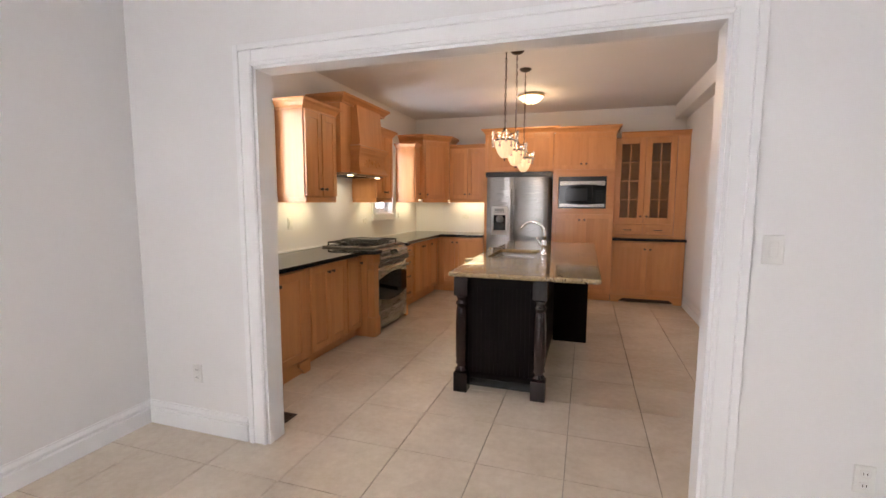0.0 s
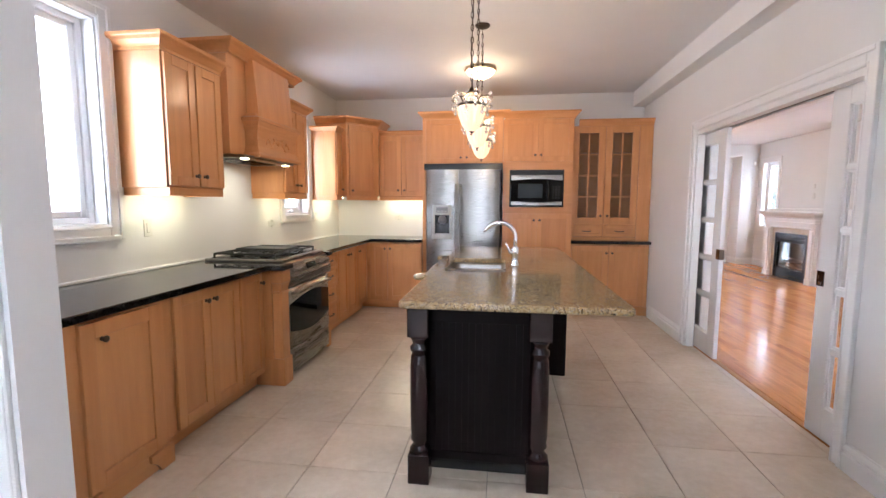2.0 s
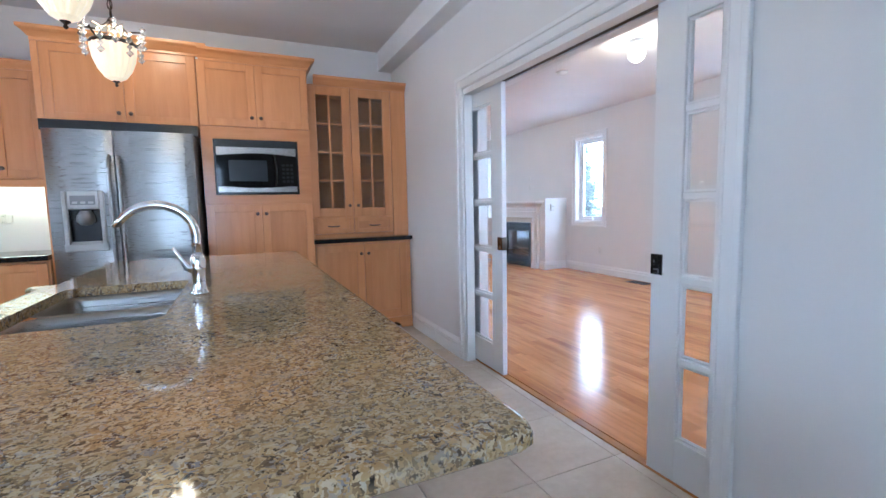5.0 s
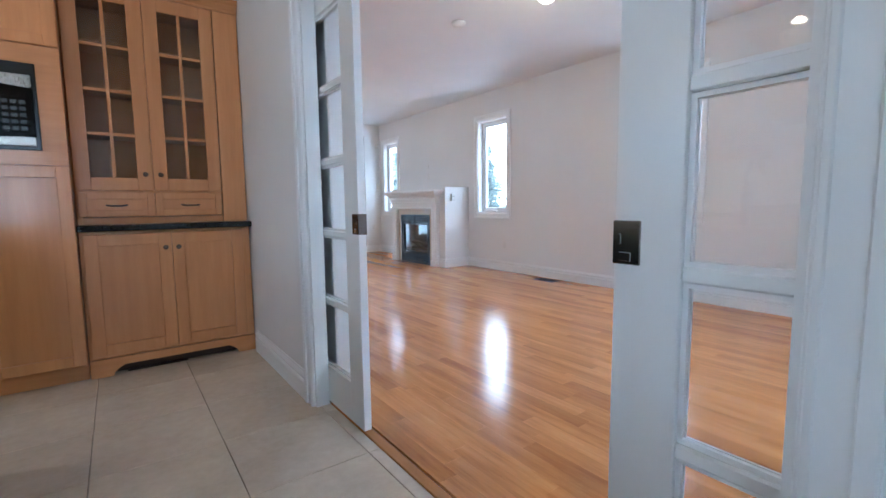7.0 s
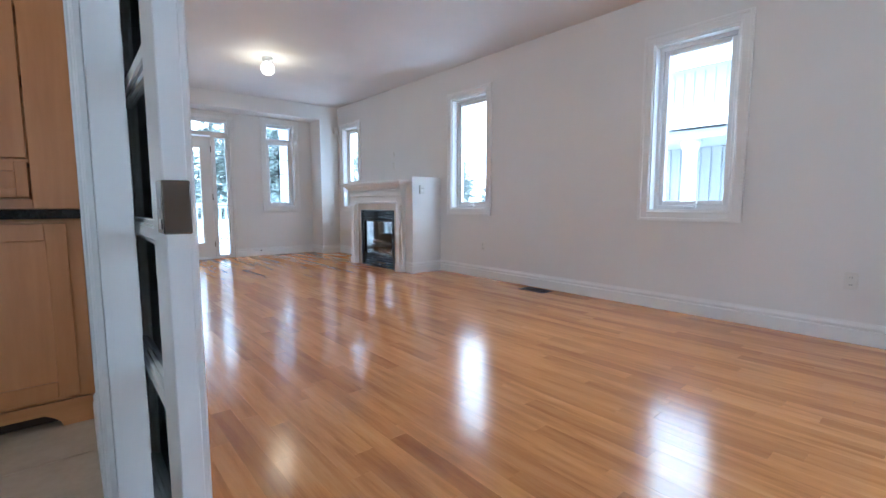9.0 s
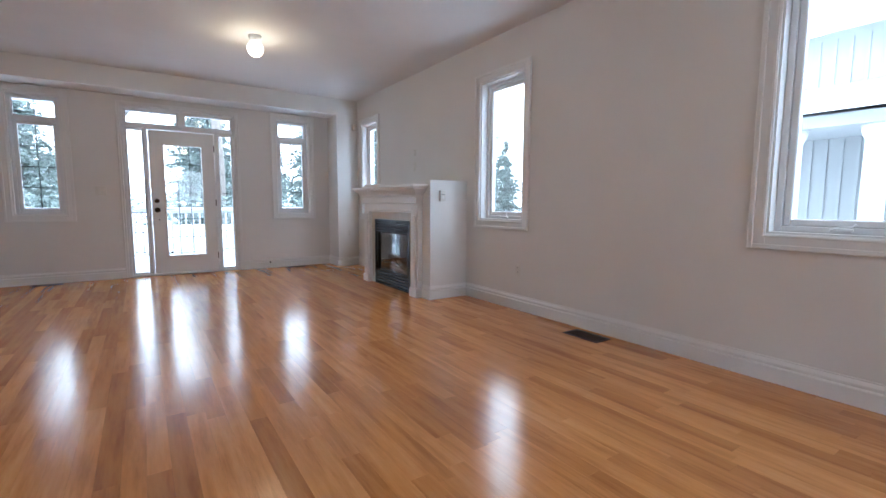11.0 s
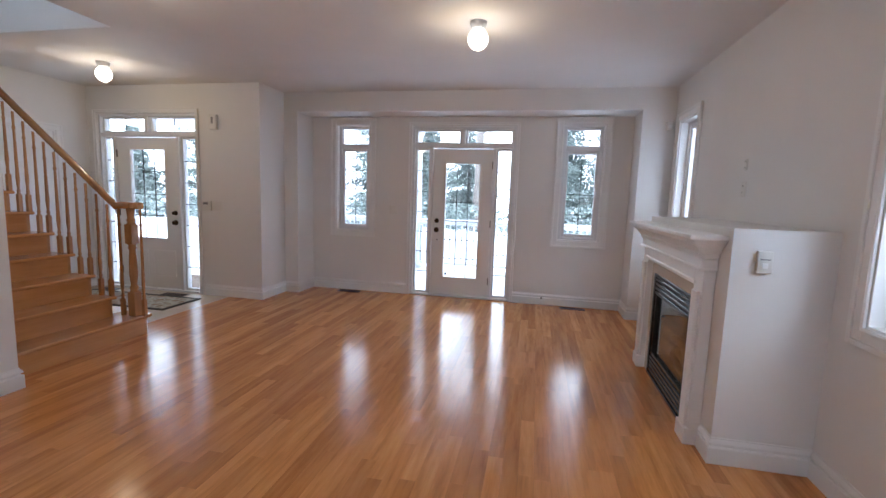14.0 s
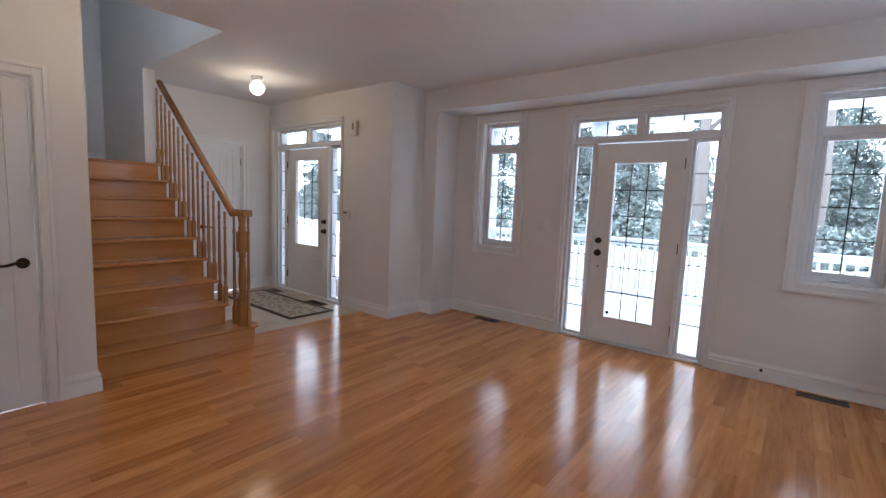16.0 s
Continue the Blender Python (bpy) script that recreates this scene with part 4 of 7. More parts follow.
pilaster(3.912, 4.045, "square maple post between cabinet and range")
pilaster(4.845, 4.915, "slim square maple post between range and drawers", -2.03)

# black worktop
bm = bmesh.new()
prism(bm, [(XL, 2.32), (-2.085, 2.32), (-2.085, 3.88), (-1.965, 3.90), (-1.965, 4.047), (-2.2, 4.047), (-2.2, 4.07), (XL, 4.07)], CT0, CT1, 0.006)
piece("worktop", bm, M_BLACK_STONE, "polished black granite worktop beside the range", "worktop")
bm = bmesh.new()
prism(bm, [(XL, 4.82), (-2.2, 4.82), (-2.2, 4.843), (-2.005, 4.843), (-2.005, 4.92), (-2.085, 4.94), (-2.085, 6.415), (-1.415, 6.415), (-1.415, YB), (XL, YB)], CT0, CT1, 0.006)
piece("worktop", bm, M_BLACK_STONE, "polished black granite corner worktop", "worktop")
piece("backsplash_strip", B(XL, 2.32, CT1, XL + 0.012, 6.98, CT1 + 0.018, 0.003), M_TRIM, "white caulk strip behind the worktop", "trim", kind="structure")

# range
t = thing("gas_range", -2.35, 4.445, 0.0, "stainless slide-in gas range with oven", "range")
ya, yb = 4.06, 4.83
box_part("body", -2.68, ya, 0.03, -2.045, yb, 0.885, M_BLACK, t)
for yy in (ya + 0.04, yb - 0.04):
    part("foot", lathe(bmesh.new(), [(0.02, 0.0), (0.02, 0.03)], -2.1, yy, 10), M_BLACK, t)


def bowed(bm, xa, y0, y1, z0, z1, bulge, n=10):
    """A front panel that bows out towards the room."""
    f = [[bm.verts.new((xa + bulge * (1 - (2 * k / n - 1) ** 2), y0 + (y1 - y0) * k / n, z)) for k in range(n + 1)] for z in (z0, z1)]
    b = [[bm.verts.new((xa - 0.03, y0 + (y1 - y0) * k / n, z)) for k in range(n + 1)] for z in (z0, z1)]
    for k in range(n):
        g = bm.faces.new((f[0][k], f[0][k + 1], f[1][k + 1], f[1][k]))
        g.smooth = True
        bm.faces.new((b[0][k], b[1][k], b[1][k + 1], b[0][k + 1]))
        bm.faces.new((f[1][k], f[1][k + 1], b[1][k + 1], b[1][k]))
        bm.faces.new((f[0][k], b[0][k], b[0][k + 1], f[0][k + 1]))
    for k in (0, n):
        bm.faces.new((f[0][k], f[1][k], b[1][k], b[0][k]))
    return bm


dr = part("drawer", bowed(bmesh.new(), -2.02, ya + 0.004, yb - 0.004, 0.04, 0.225, 0.012), M_STEEL_H, t, "stainless warming drawer")
bm = bmesh.new()
tube(bm, [(-2.02, ya + 0.08, 0.185), (-1.985, ya + 0.10, 0.182)] + [(-1.975 + 0.006 * math.sin(math.pi * k / 10), ya + 0.12 + 0.53 * k / 10, 0.18 - 0.012 * math.sin(math.pi * k / 10)) for k in range(11)] + [(-1.985, yb - 0.10, 0.182), (-2.02, yb - 0.08, 0.185)], 0.010)
part("handle", bm, M_STEEL_H, dr, "stainless bar handle")
od = part("oven_door", bowed(bmesh.new(), -2.015, ya + 0.004, yb - 0.004, 0.235, 0.715, 0.014), M_STEEL_H, t, "stainless oven door")
bm = bmesh.new()
n = 16
top = [(ya + 0.006 + (yb - ya - 0.012) * k / n, 0.585 + 0.055 * math.sin(math.pi * k / n)) for k in range(n + 1)]
bot = [(ya + 0.006 + (yb - ya - 0.012) * k / n, 0.375 - 0.055 * math.sin(math.pi * k / n)) for k in range(n + 1)]
bow = lambda y: -2.0135 + 0.014 * (1 - (2 * (y - ya) / (yb - ya) - 1) ** 2)
tv = [bm.verts.new((bow(y), y, z)) for y, z in top]
bv = [bm.verts.new((bow(y), y, z)) for y, z in bot]
tb = [bm.verts.new((bow(y) - 0.004, y, z)) for y, z in top]
bb = [bm.verts.new((bow(y) - 0.004, y, z)) for y, z in bot]
for k in range(n):
    bm.faces.new((bv[k], bv[k + 1], tv[k + 1], tv[k]))
    bm.faces.new((tv[k], tv[k + 1], tb[k + 1], tb[k]))
    bm.faces.new((bb[k], bb[k + 1], bv[k + 1], bv[k]))
part("oven_window", bm, M_BLACK_GLASS, od, "black curved oven window")
bm = bmesh.new()
tube(bm, [(-2.015, ya + 0.05, 0.665), (-1.975, ya + 0.055, 0.67)] + [(-1.965 + 0.012 * math.sin(math.pi * k / 12), ya + 0.07 + 0.63 * k / 12, 0.675 + 0.014 * math.sin(math.pi * k / 12)) for k in range(13)] + [(-1.975, yb - 0.055, 0.67), (-2.015, yb - 0.05, 0.665)], 0.013)
part("handle", bm, M_STEEL_H, od, "stainless bar handle")
bm = bmesh.new()
prof = [(-2.05, 0.73), (-2.0, 0.73), (-1.985, 0.75), (-1.985, 0.80), (-2.03, 0.90), (-2.09, 0.925), (-2.09, 0.73)]
a = [bm.verts.new((x, ya + 0.002, z)) for x, z in prof]
b = [bm.verts.new((x, yb - 0.002, z)) for x, z in prof]
bm.faces.new(a)
bm.faces.new(b[::-1])
for k in range(len(prof)):
    bm.faces.new((a[k], a[(k + 1) % len(prof)], b[(k + 1) % len(prof)], b[k]))
panel = part("control_panel", bm, M_STEEL_H, t, "sloped stainless control panel")
for yy in (ya + 0.08, ya + 0.16, yb - 0.16, yb - 0.08):
    bm = bmesh.new()
    d0 = Vector((0.91, 0, 0.41))
    c = Vector((-2.004, yy, 0.85))
    tube(bm, [c - d0 * 0.005, c + d0 * 0.012, c + d0 * 0.014, c + d0 * 0.036, c + d0 * 0.04], [0.026, 0.026, 0.019, 0.017, 0.010], 16)
    part("knob", bm, M_STEEL_H, panel, "stainless burner knob")
bm = bmesh.new()
bx(bm, 0, -0.09, -0.025, 0.004, 0.09, 0.025, 0.001)
bmesh.ops.transform(bm, matrix=Matrix.Translation((-2.006, 4.445, 0.852)) @ Matrix.Rotation(radians(-24), 4, "Y"), verts=bm.verts)
part("display", bm, M_BLACK_GLASS, panel, "dark clock display")
part("cooktop", B(-2.69, 4.035, 0.917, -2.06, 4.855, 0.935, 0.006), M_STEEL_H, t, "stainless cooktop rim")
part("cooktop_well", B(-2.66, ya + 0.02, 0.935, -2.12, yb - 0.02, 0.939, 0.001), M_BLACK, t)
for i in range(3):
    gy0, gy1 = ya + 0.03 + i * 0.24, ya + 0.03 + i * 0.24 + 0.228
    bm = bmesh.new()
    for yy in (gy0, gy1 - 0.012):
        bx(bm, -2.65, yy, 0.962, -2.13, yy + 0.012, 0.976, 0.002)
    for xx in (-2.65, -2.397, -2.142):
        bx(bm, xx, gy0 + 0.012, 0.962, xx + 0.012, gy1 - 0.012, 0.976, 0.002)
    for cx in (-2.52, -2.27):
        for a in range(4):
            ang = math.pi / 4 + a * math.pi / 2
            tube(bm, [(cx + 0.03 * math.cos(ang), (gy0 + gy1) / 2 + 0.03 * math.sin(ang), 0.971), (cx + 0.125 * math.cos(ang), (gy0 + gy1) / 2 + 0.108 * math.sin(ang), 0.971)], 0.006, 6)
    for xx in (-2.644, -2.14):
        for yy in (gy0 + 0.006, gy1 - 0.006):
            bx(bm, xx - 0.006, yy - 0.005, 0.939, xx + 0.006, yy + 0.005, 0.962)
    g = part("grate", bm, M_IRON, t, "black cast-iron grate")
    if i != 1:
        for cx in (-2.52, -2.27):
            part("burner", lathe(bmesh.new(), [(0.05, 0.939), (0.05, 0.95), (0.036, 0.952), (0.036, 0.96), (0.001, 0.962)], cx, (gy0 + gy1) / 2, 18), M_BLACK, t)
part("griddle", B(-2.62, ya + 0.275, 0.9765, -2.17, ya + 0.495, 0.99, 0.005), M_IRON, t, "black griddle plate")

# fridge and its surround
t = thing("fridge_cabinet", -0.9, 6.75, 1.85, "two-door maple cabinet above the fridge with crown", "cabinet", "tall cabinets")
box_part("carcass", -1.40, 6.51, 1.86, -0.41, YB, 2.42, M_MAPLE, t)
box_part("side_panel", -1.415, 6.49, 0.0, -1.375, YB, 2.42, M_MAPLE, t)
shaker(SF(6.51), -1.375, -0.893, 1.87, 2.41, t, M_MAPLE, ("knob", -0.93, 1.94))
shaker(SF(6.51), -0.893, -0.412, 1.87, 2.41, t, M_MAPLE, ("knob", -0.855, 1.94))
part("crown", sweep(bmesh.new(), [(-1.40, YB), (-1.40, 6.49), (-0.39, 6.49), (-0.39, YB)][::1], [(o, 2.41 + z) for o, z in CROWN]), M_MAPLE_X, t, "stepped maple crown moulding")
t = thing("fridge", -0.88, 6.55, 0.0, "stainless side-by-side fridge with ice dispenser", "fridge")
box_part("body", -1.315, 6.25, 0.02, -0.44, 6.98, 1.775, M_GREY, t, 0.004)
part("kickplate", B(-1.30, 6.215, 0.015, -0.455, 6.249, 0.075, 0.003), M_BLACK, t)
# Black filler paints the shade of the gap above the fridge.
part("top_grille", B(-1.37, 6.35, 1.782, -0.415, 6.48, 1.855), M_BLACK, t, "black filler painted as shade above the fridge")


def fridge_door(x0, x1, dispenser=False):
    bm = bmesh.new()
    n = 8
    pts = [(x0, 6.248), (x1, 6.248)] + [(x1 - (x1 - x0) * k / n, 6.195 - 0.016 * math.sin(math.pi * k / n) ** 0.6) for k in range(n + 1)]
    if dispenser:
        for z0, z1 in ((0.08, 0.96), (1.34, 1.77)):
            prism(bm, pts[::-1][::-1], z0, z1)
        bx(bm, x0, 6.19, 0.96, -1.225, 6.248, 1.34)
        bx(bm, -1.015, 6.183, 0.96, x1, 6.248, 1.34)
        bx(bm, -1.225, 6.236, 0.96, -1.015, 6.248, 1.34)
    else:
        prism(bm, pts, 0.08, 1.77)
    return part("door", bm, M_STEEL, t, "brushed stainless door")


dl = fridge_door(-1.313, -0.932, True)
dr = fridge_door(-0.926, -0.443)
for d, xx in ((dl, -0.958), (dr, -0.900)):
    bm = bmesh.new()
    tube(bm, [(xx, 6.195, 0.52), (xx, 6.15, 0.56), (xx, 6.135, 0.80), (xx, 6.13, 1.05), (xx, 6.135, 1.30), (xx, 6.15, 1.55), (xx, 6.195, 1.59)], 0.013)
    part("handle", bm, M_STEEL, d, "stainless bow handle")
bm = bmesh.new()
for q in ((-1.238, -1.21, 0.96, 1.355), (-1.032, -1.004, 0.96, 1.355), (-1.21, -1.032, 1.232, 1.355), (-1.245, -0.998, 0.945, 1.0)):
    bx(bm, q[0], 6.162, q[2], q[1], 6.195, q[3], 0.006)
M_DISPENSER = plain("silver_plastic", (0.52, 0.51, 0.50), 0.35, 0.3)
dp = part("dispenser", bm, M_DISPENSER, dl, "silver ice and water dispenser")
part("dispenser_well", B(-1.21, 6.215, 1.0, -1.032, 6.232, 1.231), M_BLACK, dl, "black dispenser recess")
part("dispenser_display", B(-1.19, 6.157, 1.262, -1.052, 6.163, 1.325, 0.002), M_GREY, dl, "grey display with buttons")
for k in range(3):
    part("dispenser_button", B(-1.178 + 0.044 * k, 6.154, 1.27, -1.150 + 0.044 * k, 6.158, 1.285, 0.001), M_DISPENSER, dl)
part("dispenser_spout", lathe(bmesh.new(), [(0.03, 1.225), (0.05, 1.19), (0.055, 1.15), (0.03, 1.125), (0.001, 1.12)], -1.121, 6.20, 14), M_GREY, dl)
part("dispenser_tray", B(-1.20, 6.165, 1.0005, -1.042, 6.214, 1.012, 0.002), M_DISPENSER, dl)
part("badge", B(-0.52, 6.176, 1.685, -0.49, 6.1795, 1.705, 0.001), M_GREY, dr, "small grey badge")

# oven tower with microwave
t = thing("pantry_cabinet", 0.01, 6.75, 0.0, "tall maple pantry cabinet with microwave niche", "cabinet", "tall cabinets")
PX0, PX1, PY = -0.408, 0.435, 6.49
bm = bmesh.new()
bx(bm, PX0, PY + 0.02, 0.10, PX1, YB, 1.315)
bx(bm, PX0, PY + 0.02, 1.80, PX1, YB, 2.40)
bx(bm, PX0, PY + 0.02, 1.315, -0.335, YB, 1.80)
bx(bm, 0.34, PY + 0.02, 1.315, PX1, YB, 1.80)
bx(bm, -0.335, 6.98, 1.315, 0.34, YB, 1.80)
part("carcass", bm, M_MAPLE, t)
box_part("plinth", PX0, PY + 0.08, 0.0, PX1, YB, 0.0995, M_MAPLE_X, t)
bm = bmesh.new()
for q in ((PX0, PX1, 1.255, 1.33), (PX0, PX1, 1.785, 1.88), (PX0, -0.325, 1.33, 1.785), (0.33, PX1, 1.33, 1.785)):
    bx(bm, q[0], PY, q[2], q[1], PY + 0.0195, q[3], 0.001)
part("face_frame", bm, M_MAPLE_X, t)
F = SF(PY + 0.02)
mid = (PX0 + PX1) / 2
shaker(F, PX0, mid, 1.885, 2.395, t, M_MAPLE, ("knob", mid - 0.035, 1.96))
shaker(F, mid, PX1, 1.885, 2.395, t, M_MAPLE, ("knob", mid + 0.035, 1.96))
shaker(F, PX0, mid, 0.11, 1.25, t, M_MAPLE, ("knob", mid - 0.035, 1.17))
shaker(F, mid, PX1, 0.11, 1.25, t, M_MAPLE, ("knob", mid + 0.035, 1.17))
part("crown", sweep(bmesh.new(), [(PX0 + 0.02, 6.49), (PX1, 6.49), (PX1, YB)], [(o, 2.39 + z) for o, z in CROWN]), M_MAPLE_X, t, "stepped maple crown moulding")
t = thing("microwave", 0.0, 6.6, 1.33, "built-in stainless and black microwave oven", "microwave")
part("trim_frame", B(-0.324, 6.484, 1.331, 0.329, 6.90, 1.784, 0.003), M_BLACK, t, "black trim frame")
bm = bmesh.new()
bx(bm, -0.305, 6.468, 1.352, 0.310, 6.4835, 1.40, 0.003)
bx(bm, -0.305, 6.468, 1.655, 0.310, 6.4835, 1.72, 0.003)
part("steel_band", bm, M_STEEL_H, t, "stainless bands above and below the door")
bm = bmesh.new()
n = 14
pts = [(-0.305 + 0.615 * k / n, 1.405 - 0.018 * math.sin(math.pi * k / n)) for k in range(n + 1)] + [(0.31 - 0.615 * k / n, 1.65 + 0.022 * math.sin(math.pi * k / n)) for k in range(n + 1)]
a = [bm.verts.new((x, 6.462, z)) for x, z in pts]
b = [bm.verts.new((x, 6.483, z)) for x, z in pts]
bm.faces.new(a[::-1])
bm.faces.new(b)
for k in range(len(pts)):
    bm.faces.new((a[k], a[(k + 1) % len(pts)], b[(k + 1) % len(pts)], b[k]))
md = part("door", bm, M_BLACK_GLASS, t, "curved black glass door")
part("door_window", B(-0.22, 6.458, 1.44, 0.075, 6.463, 1.615, 0.002), M_MESH, md, "grey mesh window")
part("handle", tube(bmesh.new(), [(0.13, 6.462, 1.40), (0.135, 6.435, 1.42), (0.145, 6.43, 1.53), (0.135, 6.435, 1.64), (0.13, 6.462, 1.66)], 0.010), M_BLACK, md)
for r in range(5):
    for c in range(3):
        part("button", B(0.19 + c * 0.034, 6.4595, 1.43 + r * 0.034, 0.214 + c * 0.034, 6.462, 1.45 + r * 0.034), M_BLACK, md)

# glazed hutch
t = thing("low_cabinet", 0.88, 6.78, 0.0, "two-door maple hutch base with bracket feet", "cabinet", "tall cabinets")
HY = 6.56
box_part("carcass", 0.44, HY, 0.11, 1.372, YB, 0.880, M_MAPLE, t)
box_part("plinth", 0.44, HY + 0.06, 0.0, 1.372, YB, 0.109, M_VENT, t)
shaker(SF(HY), 0.455, 0.90, 0.125, 0.865, t, M_MAPLE, ("knob", 0.865, 0.77), 0.07)
shaker(SF(HY), 0.90, 1.325, 0.125, 0.865, t, M_MAPLE, ("knob", 0.935, 0.77), 0.07)
bm = bmesh.new()
n = 8
pts = [(0.44, 0.0), (0.55, 0.0)] + [(0.55 + 0.06 * k / n, 0.06 * (k / n) ** 0.5) for k in range(1, n + 1)] + [(1.20 - 0.0 * k, 0.06) for k in range(1)] + [(1.20 + 0.06 * k / n, 0.06 * (1 - k / n) ** 0.5) for k in range(1, n + 1)] + [(1.372, 0.0), (1.372, 0.109), (0.44, 0.109)]
a = [bm.verts.new((x, HY - 0.012, z)) for x, z in pts]
b = [bm.verts.new((x, HY + 0.008, z)) for x, z in pts]
bm.faces.new(a)
bm.faces.new(b[::-1])
for k in range(len(pts)):
    bm.faces.new((a[k], b[k], b[(k + 1) % len(pts)], a[(k + 1) % len(pts)]))
part("bracket_foot", bm, M_MAPLE_X, t, "shaped maple foot rail")
piece("hutch_worktop", B(0.437, 6.50, 0.882, 1.378, YB, 0.920, 0.006, 2), M_BLACK_STONE, "polished black granite slab on the hutch base", "worktop")
t = thing("glazed_hutch", 0.86, 6.82, 0.92, "maple hutch with glazed doors and two drawers", "cabinet", "tall cabinets")
HU = 6.63
hx0, hx1 = 0.438, 1.225
box_part("side_panel", hx0, HU, 0.921, hx0 + 0.03, YB, 2.32, M_MAPLE, t)
box_part("side_panel", hx1, HU - 0.02, 0.921, 1.375, YB, 2.32, M_MAPLE, t)
box_part("top_panel", hx0 + 0.03, HU, 2.27, hx1, YB, 2.32, M_MAPLE_X, t)
box_part("middle_rail", hx0 + 0.03, HU, 1.108, hx1, YB, 1.128, M_MAPLE_X, t)
box_part("bottom_panel", hx0 + 0.03, HU, 0.921, hx1, YB, 0.962, M_MAPLE_X, t)
box_part("back_panel", hx0 + 0.03, HU + 0.28, 0.962, hx1, HU + 0.3, 2.27, M_MAPLE, t)
for zz in (1.46, 1.73, 2.0):
    box_part("shelf", hx0 + 0.03, HU + 0.03, zz, hx1, HU + 0.278, zz + 0.018, M_MAPLE_X, t)
F = SF(HU)
hm = (hx0 + hx1) / 2
shaker(F, hx0 + 0.01, hm, 0.964, 1.115, t, M_MAPLE, ("bar", (hx0 + hm) / 2, 1.036), 0.04, "drawer")
shaker(F, hm, hx1 - 0.005, 0.964, 1.115, t, M_MAPLE, ("bar", (hm + hx1) / 2, 1.036), 0.04, "drawer")


def glazed_door(u0, u1, z0, z1, ku):
    r = 0.078
    bm = bmesh.new()
    for q in ((u0, u0 + r, z0, z1), (u1 - r, u1, z0, z1), (u0 + r, u1 - r, z1 - r, z1), (u0 + r, u1 - r, z0, z0 + r)):
        lb(bm, F, q[0], q[1], -0.02, 0.0, q[2], q[3], 0.0025)
    d = part("glazed_door", bm, M_MAPLE, t, "maple door with eight panes")
    um = (u0 + u1) / 2
    bm = bmesh.new()
    lb(bm, F, um - 0.009, um + 0.009, -0.018, -0.004, z0 + r, z1 - r, 0.002)
    part("glazing_bar", bm, M_MAPLE, d)
    for k in range(1, 4):
        zz = z0 + r + (z1 - z0 - 2 * r) * k / 4
        bm = bmesh.new()
        lb(bm, F, u0 + r, u1 - r, -0.0175, -0.0045, zz - 0.009, zz + 0.009, 0.002)
        part("glazing_bar", bm, M_MAPLE_X, d)
    for i in range(2):
        for k in range(4):
            bm = bmesh.new()
            a0 = u0 + r + (um - u0 - r) * i
            b0 = z0 + r + (z1 - z0 - 2 * r) * k / 4
            lb(bm, F, a0, a0 + (um - u0 - r), -0.009, -0.006, b0, b0 + (z1 - z0 - 2 * r) / 4)
            part("pane", bm, M_CAB_GLASS, d)
    knob(lambda u, w, z: F(u, w - 0.02, z), ku, z0 + 0.10, d)


glazed_door(hx0 + 0.004, hm - 0.002, 1.125, 2.308, hm - 0.04)
glazed_door(hm + 0.002, hx1 - 0.006, 1.125, 2.308, hm + 0.04)
part("crown", sweep(bmesh.new(), [(PX1 + 0.07, HU - 0.02), (1.375, HU - 0.02)], [(o * 0.7, 2.31 + z * 0.9) for o, z in CROWN]), M_MAPLE_X, t, "maple crown moulding")

# ---- island ----
IX0, IX1, IY0, IY1 = -0.875, 0.185, 2.87, 5.62
top_plan = [(IX0 + 0.03, IY0), (IX1 - 0.03, IY0), (IX1 - 0.008, IY0 + 0.008), (IX1, IY0 + 0.03), (IX1, IY1), (IX0, IY1), (IX0, 4.74), (IX0 - 0.015, 4.73), (IX0 - 0.07, 4.73), (IX0 - 0.085, 4.71), (IX0 - 0.08, 4.68), (IX0 - 0.03, 4.62), (IX0 - 0.03, 3.76), (IX0 - 0.08, 3.70), (IX0 - 0.085, 3.67), (IX0 - 0.07, 3.65), (IX0 - 0.015, 3.65), (IX0, 3.64), (IX0, IY0 + 0.03), (IX0 + 0.008, IY0 + 0.008)]
SINK = (-0.79, -0.372, 3.825, 4.56)


def rounded_rect(x0, x1, y0, y1, r, n=5):
    out = []
    for cx, cy, a in ((x1 - r, y0 + r, -90), (x1 - r, y1 - r, 0), (x0 + r, y1 - r, 90), (x0 + r, y0 + r, 180)):
        out += [(cx + r * math.cos(radians(a + 90 * k / n)), cy + r * math.sin(radians(a + 90 * k / n))) for k in range(n + 1)]
    return out


